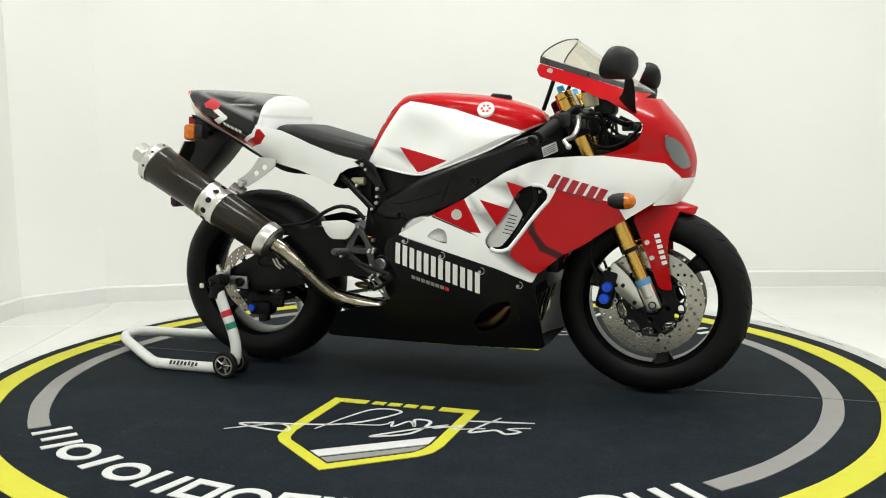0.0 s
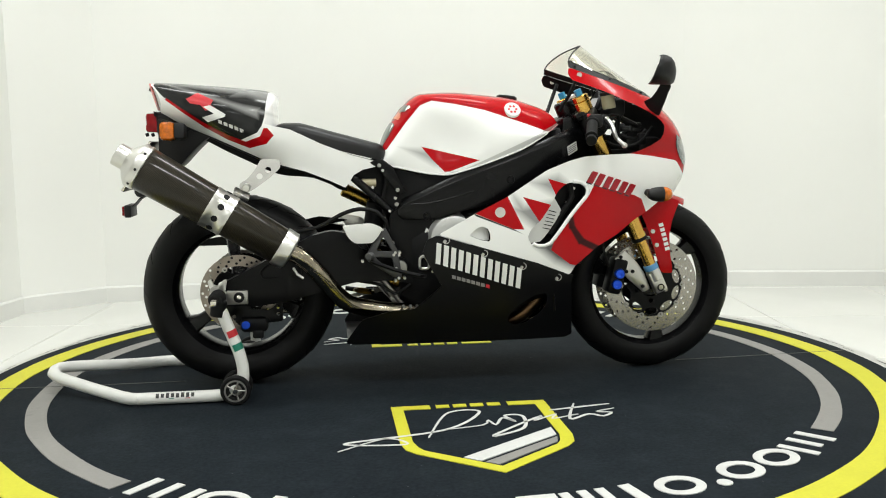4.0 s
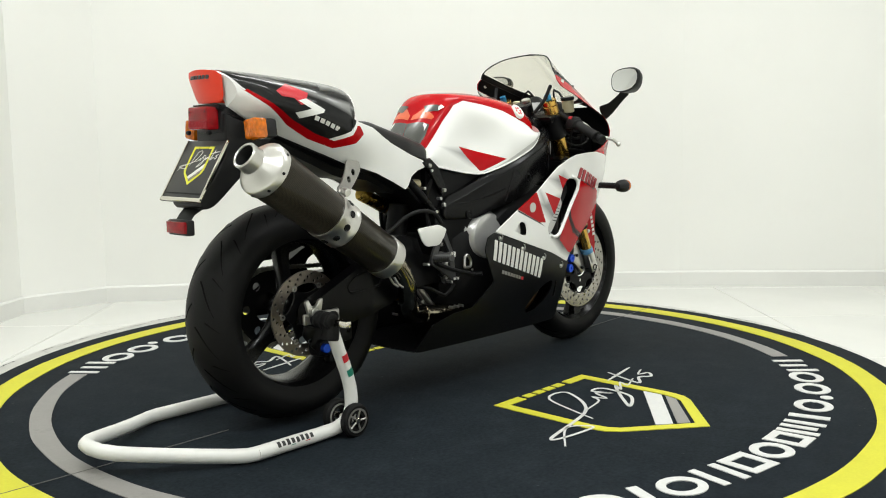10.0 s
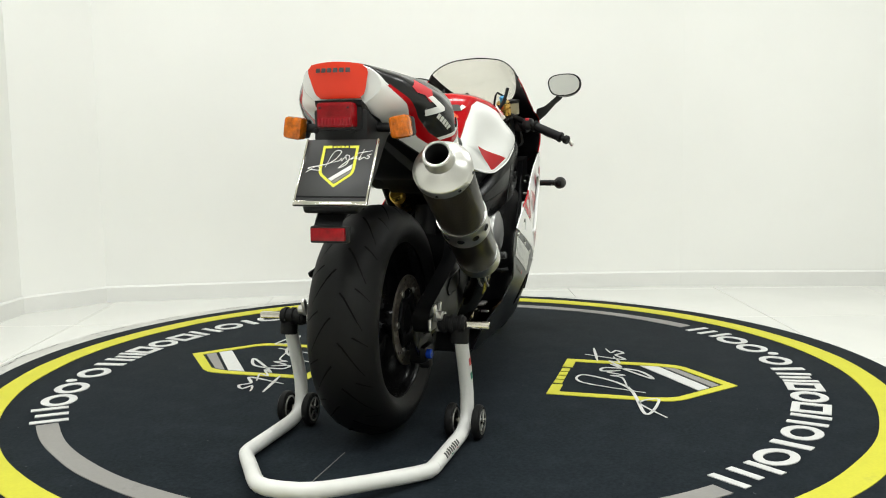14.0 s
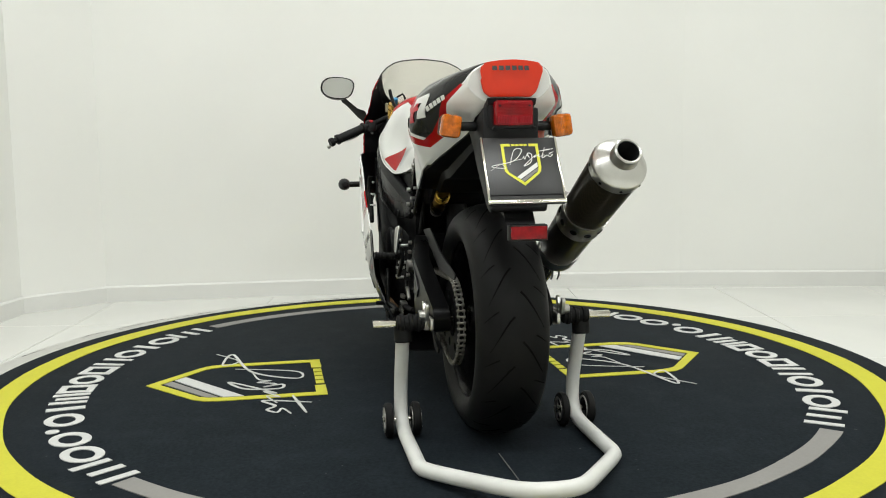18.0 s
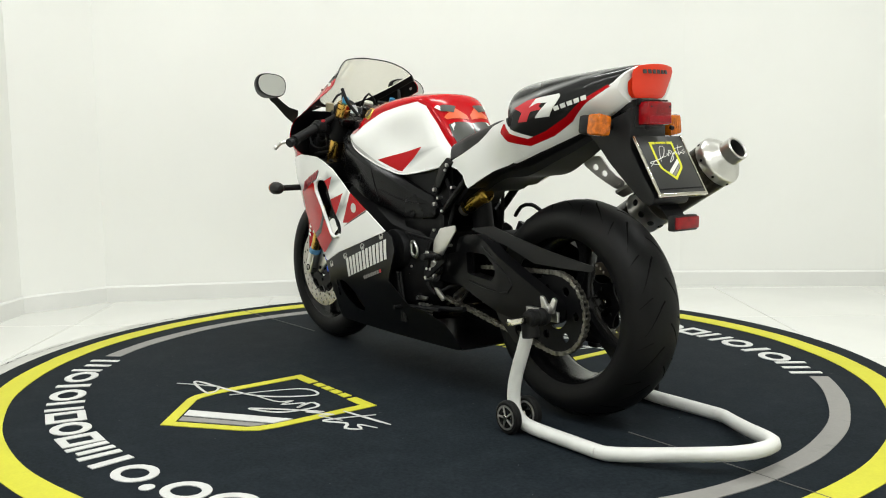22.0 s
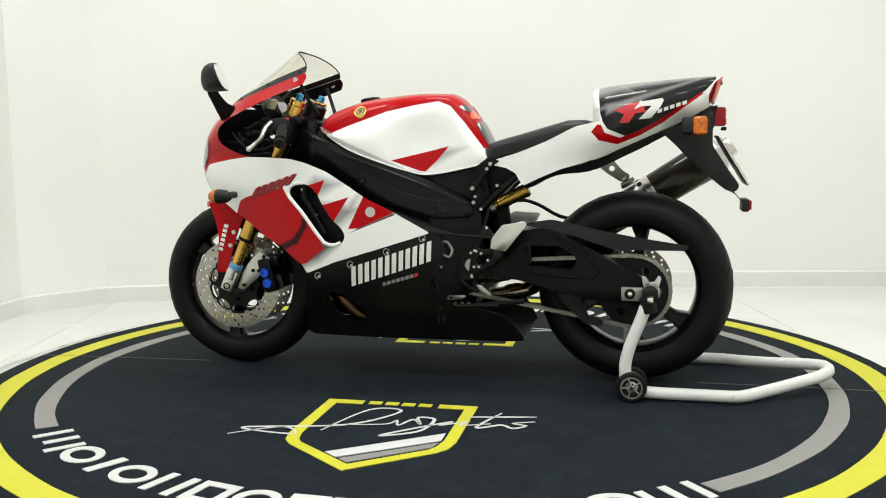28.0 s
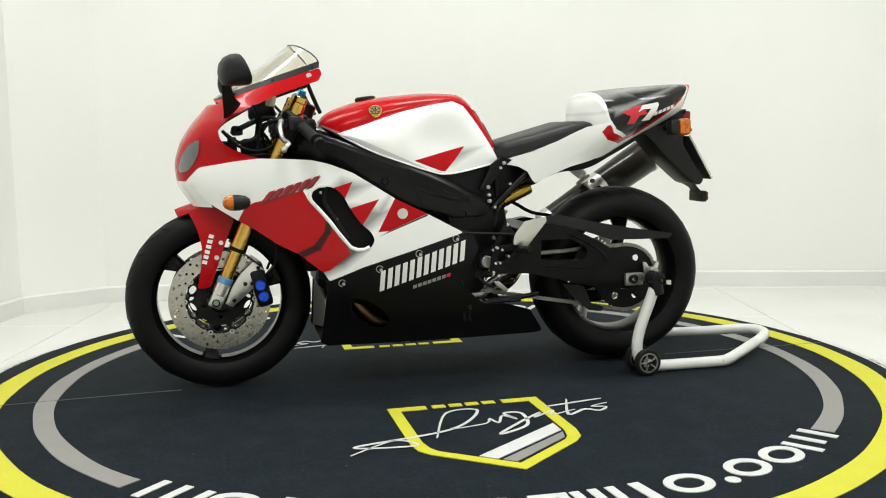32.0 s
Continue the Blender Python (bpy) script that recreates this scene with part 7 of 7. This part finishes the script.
    box(bm, (0, -h / 2 + 0.024, 0.004), (0.178, 0.003, 0.002), 0.0005, m)
    part("holder_rib", bm, matt_black, pl)
    yel = surface("yellow_plate_print", (0.72, 0.70, 0.03), 0.45, vary=0.04)
    shield_badge(pl, m @ Matrix.Translation((0.0, 0.072, 0.003)), 0.195, 0.0, 0.0012, 0.03, (yel, sticker_white, vinyl_grey))
    # reflector on its own stalk
    bm = bmesh.new()
    secs = []
    for x, z, a in ((-0.930, 0.650, 0.040), (-0.965, 0.630, 0.036), (-0.995, 0.594, 0.034)):
        secs.append([Vector((x - 0.010, -a, z - 0.012)), Vector((x - 0.010, a, z - 0.012)), Vector((x + 0.012, a, z + 0.012)), Vector((x + 0.012, -a, z + 0.012))])
    skin(bm, secs)
    rf = part("reflector_bracket", bm, plastic_black, ut)
    bm = bmesh.new()
    box(bm, (-1.000, -0.012, 0.587), (0.022, 0.094, 0.040), 0.004)
    part("reflector_back", bm, plastic_black, rf)
    bm = bmesh.new()
    box(bm, (-1.012, -0.012, 0.588), (0.012, 0.086, 0.030), 0.002)
    part("reflector", bm, red_lens, rf, "red rear reflector")
    for s in (1, -1):
        bm = bmesh.new()
        cyl(bm, (-0.925, s * 0.048, 0.832), (-0.934, s * 0.048, 0.829), 0.006, 10)
        part("bolt", bm, matt_black, ut)
rear_end()

# ---- footrests and small fittings ----
peg_grey = surface("dark_grey_knurled_peg", (0.06, 0.06, 0.06), 0.45, metal=0.6, vary=0.2, grain=300)
def footrests():
    for s in (1, -1):
        w = 0.198
        guard = [(-0.327, 0.540), (-0.235, 0.546), (-0.198, 0.530), (-0.212, 0.505), (-0.232, 0.482), (-0.286, 0.482), (-0.305, 0.497)]
        if s > 0:
            guard = [(-0.224, 0.498), (-0.252, 0.533), (-0.325, 0.547), (-0.331, 0.533), (-0.286, 0.478), (-0.262, 0.448), (-0.214, 0.456), (-0.217, 0.484)]
        bm = slab(rounded(guard, 0.006 if s > 0 else 0.010, 3), w, w + 0.005, [], 0.0015)
        if s < 0:
            bmesh.ops.scale(bm, vec=(1, -1, 1), verts=bm.verts)
        hg = part("heel_guard", bm, white_plate if s < 0 else alloy, bike, "pale alloy heel guard")
        plate = [(-0.190, 0.530), (-0.206, 0.524), (-0.245, 0.455), (-0.252, 0.425), (-0.190, 0.385), (-0.148, 0.358), (-0.140, 0.370), (-0.150, 0.450)]
        holes = [[(-0.198, 0.500), (-0.220, 0.455), (-0.168, 0.452)], [(-0.225, 0.435), (-0.170, 0.432), (-0.163, 0.395), (-0.195, 0.405)]]
        bm = slab(rounded(plate, 0.008, 3), 0.175, 0.186, [rounded(h, 0.006, 2) for h in holes], 0.002)
        if s < 0:
            bmesh.ops.scale(bm, vec=(1, -1, 1), verts=bm.verts)
        fr = part("footrest_plate", bm, matt_black if s > 0 else surface("grey_anodised_plate", (0.05, 0.05, 0.052), 0.4, metal=0.4), bike, "pierced footrest plate")
        for x, z in ((-0.200, 0.522), (-0.232, 0.492), (-0.160, 0.448), (-0.148, 0.440), (-0.158, 0.395), (-0.150, 0.366)):
            bm = bmesh.new()
            cyl(bm, (x, s * 0.182, z), (x, s * 0.190, z), 0.0045, 10)
            part("bolt", bm, alloy, fr)
        bm = bmesh.new()
        cyl(bm, (-0.235, s * 0.185, 0.440), (-0.248, s * 0.268, 0.448), 0.0105, 14)
        for k in range(8):
            c = Vector((-0.237, s * 0.198, 0.441)).lerp(Vector((-0.247, s * 0.262, 0.4475)), k / 7)
            revolve(bm, [(0.0100, -0.0015), (0.0122, 0.0), (0.0100, 0.0015)], c, (-0.13, s * 0.83, 0.08), 12)
        part("footrest", bm, rubber_soft if s > 0 else peg_grey, fr, "ribbed dark footrest")
    # brake side
    part("brake_pedal", tube_bm([(-0.24, -0.195, 0.425), (-0.16, -0.205, 0.395), (-0.08, -0.215, 0.375), (-0.07, -0.235, 0.378)], 0.0065, 8), matt_black, bike, "black brake pedal")
    part("brake_line", tube_bm([(-0.185, -0.165, 0.545), (-0.215, -0.165, 0.578), (-0.27, -0.16, 0.588), (-0.33, -0.150, 0.570), (-0.40, -0.150, 0.532), (-0.50, -0.155, 0.515)], 0.0065, 10), rubber_soft, bike, "black brake hose")
    bm = bmesh.new()
    cyl(bm, (-0.212, -0.095, 0.668), (-0.258, -0.095, 0.668), 0.014, 16)
    part("rear_fluid_pot", bm, bpy.data.materials["yellowed_fluid_pot"], bike, "small yellowed fluid pot")
    # rear caliper below the axle
    bm = bmesh.new()
    box(bm, (-0.612, -0.105, 0.218), (0.088, 0.060, 0.050), 0.014, Matrix())
    box(bm, (-0.600, -0.118, 0.188), (0.036, 0.030, 0.030), 0.006, Matrix())
    rc = part("rear_caliper", bm, matt_black, bike, "black rear caliper with a blue cap")
    bm = bmesh.new()
    cyl(bm, (-0.637, -0.130, 0.221), (-0.637, -0.146, 0.221), 0.0135, 20)
    part("piston_cap", bm, blue_metal, rc, "blue anodised cap")
    plate = [(-0.690, 0.315), (-0.700, 0.262), (-0.660, 0.215), (-0.520, 0.225), (-0.520, 0.300), (-0.560, 0.265), (-0.620, 0.268), (-0.640, 0.300)]
    bm = slab(rounded(plate, 0.008, 2), 0.112, 0.118, [circle(-0.675, 0.245, 0.006, 8), circle(-0.535, 0.250, 0.006, 8), circle(-0.535, 0.272, 0.006, 8)], 0.001)
    bmesh.ops.scale(bm, vec=(1, -1, 1), verts=bm.verts)
    part("caliper_plate", bm, arm_black, rc)
    # gear side
    part("gear_lever", tube_bm([(-0.240, 0.200, 0.272), (-0.115, 0.205, 0.268), (-0.06, 0.215, 0.262), (-0.055, 0.245, 0.262)], 0.0065, 8), matt_black, bike, "black gear lever and rod")
    part("gear_rod", tube_bm([(-0.03, 0.175, 0.50), (-0.16, 0.190, 0.494), (-0.275, 0.195, 0.488)], 0.0045, 8), matt_black, bike, "thin black linkage rod")
    bm = slab(rounded([(-0.060, 0.278), (-0.118, 0.282), (-0.128, 0.296), (-0.066, 0.294)], 0.007, 3), 0.155, 0.165, [circle(-0.075, 0.286, 0.005, 8)], 0.002)
    part("gear_clevis", bm, alloy_dull, bike, "dull alloy gear clevis")
    bm = slab(rounded([(-0.158, 0.332), (-0.178, 0.330), (-0.212, 0.300), (-0.200, 0.290), (-0.170, 0.312)], 0.006, 3), 0.150, 0.160, [], 0.002)
    part("gear_arm", bm, alloy_dull, bike, "short dull alloy arm")
    stand_tube = tube_bm([(-0.062, 0.150, 0.245), (-0.15, 0.158, 0.262), (-0.25, 0.160, 0.272), (-0.315, 0.158, 0.282)], [0.0105, 0.008], 12)
    prop = part("side_stand", stand_tube, matt_black, bike, "black folded side stand with two springs")
    for k in range(2):
        part("stand_spring", tube_bm([(-0.075, 0.166 + 0.006 * k, 0.250 - 0.010 * k), (-0.160, 0.170, 0.252 - 0.010 * k)], 0.0042, 8, smooth=False), chain_steel, prop, "grey coil spring")
    bm = bmesh.new()
    revolve(bm, [(0.0001, 0.010), (0.010, 0.010), (0.014, 0.004), (0.014, -0.020)], (-0.055, 0.158, 0.246), (0, 1, 0), 16)
    part("stand_pivot", bm, arm_black, prop)
    part("side_tube", tube_bm([(-0.025, 0.20, 0.37), (-0.055, 0.205, 0.27), (-0.062, 0.205, 0.21)], 0.006, 8), rubber_soft, bike, "black drain hose")
    part("side_tube", tube_bm([(-0.010, 0.20, 0.37), (-0.040, 0.205, 0.27), (-0.046, 0.205, 0.21)], 0.006, 8), rubber_soft, bike)
    ring = [Vector((x, 0.168, z)) for x, z in rounded([(-0.075, 0.420), (-0.050, 0.430), (-0.046, 0.470), (-0.065, 0.474), (-0.085, 0.445)], 0.010, 3)]
    bm = bmesh.new()
    tube(bm, ring + [ring[0]], 0.005, 8, caps=False, smooth=False)
    part("frame_eye", bm, alloy, bike, "bright oval frame eye")
footrests()


# ---- bolts, brackets and pipes on both flanks ----
def flank_fittings():
    right = ((-0.165, 0.441), (-0.146, 0.448), (-0.158, 0.397), (-0.131, 0.365), (-0.160, 0.357), (-0.264, 0.423), (-0.027, 0.331), (-0.065, 0.233), (-0.039, 0.381))
    left = ((-0.165, 0.446), (-0.181, 0.439), (-0.174, 0.395), (-0.151, 0.361), (-0.203, 0.417), (-0.261, 0.478), (-0.045, 0.389), (-0.032, 0.364), (-0.081, 0.198))
    for s, spots in ((-1, right), (1, left)):
        for x, z in spots:
            bm = bmesh.new()
            y = 0.184 if x < -0.1 else 0.164
            cyl(bm, (x, s * (y - 0.02), z), (x, s * (y + 0.003), z), 0.0048, 12)
            revolve(bm, [(0.0001, -0.001), (0.0022, -0.001), (0.0026, 0.0010), (0.0038, 0.0010), (0.0044, 0.0)], (x, s * (y + 0.003), z), (0, s, 0), 6)
            part("bolt", bm, alloy, bike, "small bright bolt")
        for x, z in ((-0.192, 0.709), (-0.153, 0.619), (-0.172, 0.578), (-0.225, 0.655)):
            bm = bmesh.new()
            cyl(bm, (x, s * 0.12, z), (x, s * 0.1385, z), 0.0048, 12)
            part("bolt", bm, alloy, bike)
        # small clamps and hoses low on the flank
        part("hose", tube_bm([(-0.11, s * 0.150, 0.34), (-0.16, s * 0.155, 0.31), (-0.20, s * 0.13, 0.335), (-0.26, s * 0.10, 0.345)], 0.0055, 8), rubber_soft, bike, "short black hose")
        part("hose", tube_bm([(-0.17, s * 0.125, 0.70), (-0.19, s * 0.105, 0.62), (-0.18, s * 0.110, 0.53), (-0.15, s * 0.120, 0.47)], 0.0065, 8), rubber_soft, bike)
        # ring of short studs low behind the belly pan
        for k in range(3):
            bm = bmesh.new()
            cyl(bm, (-0.090 - 0.022 * k, s * 0.150, 0.268), (-0.090 - 0.022 * k, s * 0.170, 0.268), 0.005, 8)
            part("stud", bm, alloy_dull, bike)
    ring = [Vector((x, -0.170, z)) for x, z in rounded([(-0.082, 0.392), (-0.052, 0.392), (-0.050, 0.412), (-0.066, 0.434), (-0.080, 0.428)], 0.009, 3)]
    bm = bmesh.new()
    tube(bm, ring + [ring[0]], 0.005, 8, caps=False, smooth=False)
    part("frame_eye", bm, alloy, bike, "bright oval frame eye")
    # bronze collector under the swingarm and alloy rocker
    part("collector", tube_bm([(-0.205, -0.02, 0.335), (-0.16, -0.02, 0.330), (-0.12, -0.02, 0.325)], 0.018, 16), gold_dark, bike, "bronze spring preload body")
    for s in (1, -1):
        bm = slab(rounded([(-0.235, 0.345), (-0.215, 0.352), (-0.135, 0.262), (-0.150, 0.250)], 0.006, 3), 0.052, 0.062, [rounded([(-0.218, 0.334), (-0.209, 0.337), (-0.165, 0.286), (-0.172, 0.280)], 0.003, 2)], 0.002)
        if s < 0:
            bmesh.ops.scale(bm, vec=(1, -1, 1), verts=bm.verts)
        part("rocker_link", bm, alloy_dull, bike, "pierced alloy rocker link")
    # exhaust spring hooks
    for k in range(2):
        o = Vector((-0.478, -0.256 + 0.02 * k, 0.416))
        part("exhaust_spring", tube_bm([o, o + Vector((0.012, -0.002, -0.020)), o + Vector((0.030, -0.004, -0.032))], 0.0032, 8), alloy, bike, "short steel exhaust spring")
    # slim tank seam strip
    for s in (1, -1):
        pts = [(x, s * (tank_point(x, 0.0)[0] + 0.001), T_LOW(x) + 0.001) for x in [-0.18 + 0.04 * k for k in range(14)]]
        part("tank_edge", tube_bm(pts, 0.003, 8), paint_white, bike, "pale lower edge of the tank")
flank_fittings()
pipe_bronze = surface("dark_bronze_pipe", (0.11, 0.065, 0.035), 0.34, metal=1.0, vary=0.4, scale=12)
def belly_pipes():
    for s in (1, -1):
        pts = [(0.335, s * 0.130, 0.345), (0.318, s * 0.150, 0.300), (0.282, s * 0.155, 0.255), (0.235, s * 0.145, 0.214), (0.15, s * 0.11, 0.185)]
        part("outer_header_pipe", tube_bm(pts, 0.0225, 18), pipe_bronze, bike, "bronze-tinted header pipe")
        part("belly_rib", tube_bm([(0.345, s * (fairing_y(0.345, 0.30) + 0.001), 0.305), (0.352, s * (fairing_y(0.352, 0.25) + 0.001), 0.245)], 0.0035, 8), paint_black, bike, "short raised rib on the belly fairing")
belly_pipes()


# ---- what turns ----
def motions():
    rows = [(float(t), TURN_START + TURN_RATE * t) for t in range(33)]
    walk(turntable, [(t, pose(0, 0, 0, 0, 0, a)) for t, a in rows])
    for thing in (bike, stand):
        walk(thing, [(t, pose(0, 0, 0, 0, 0, a) @ pose(0, -0.025, 0, 0, 0, -0.5)) for t, a in rows])
motions()
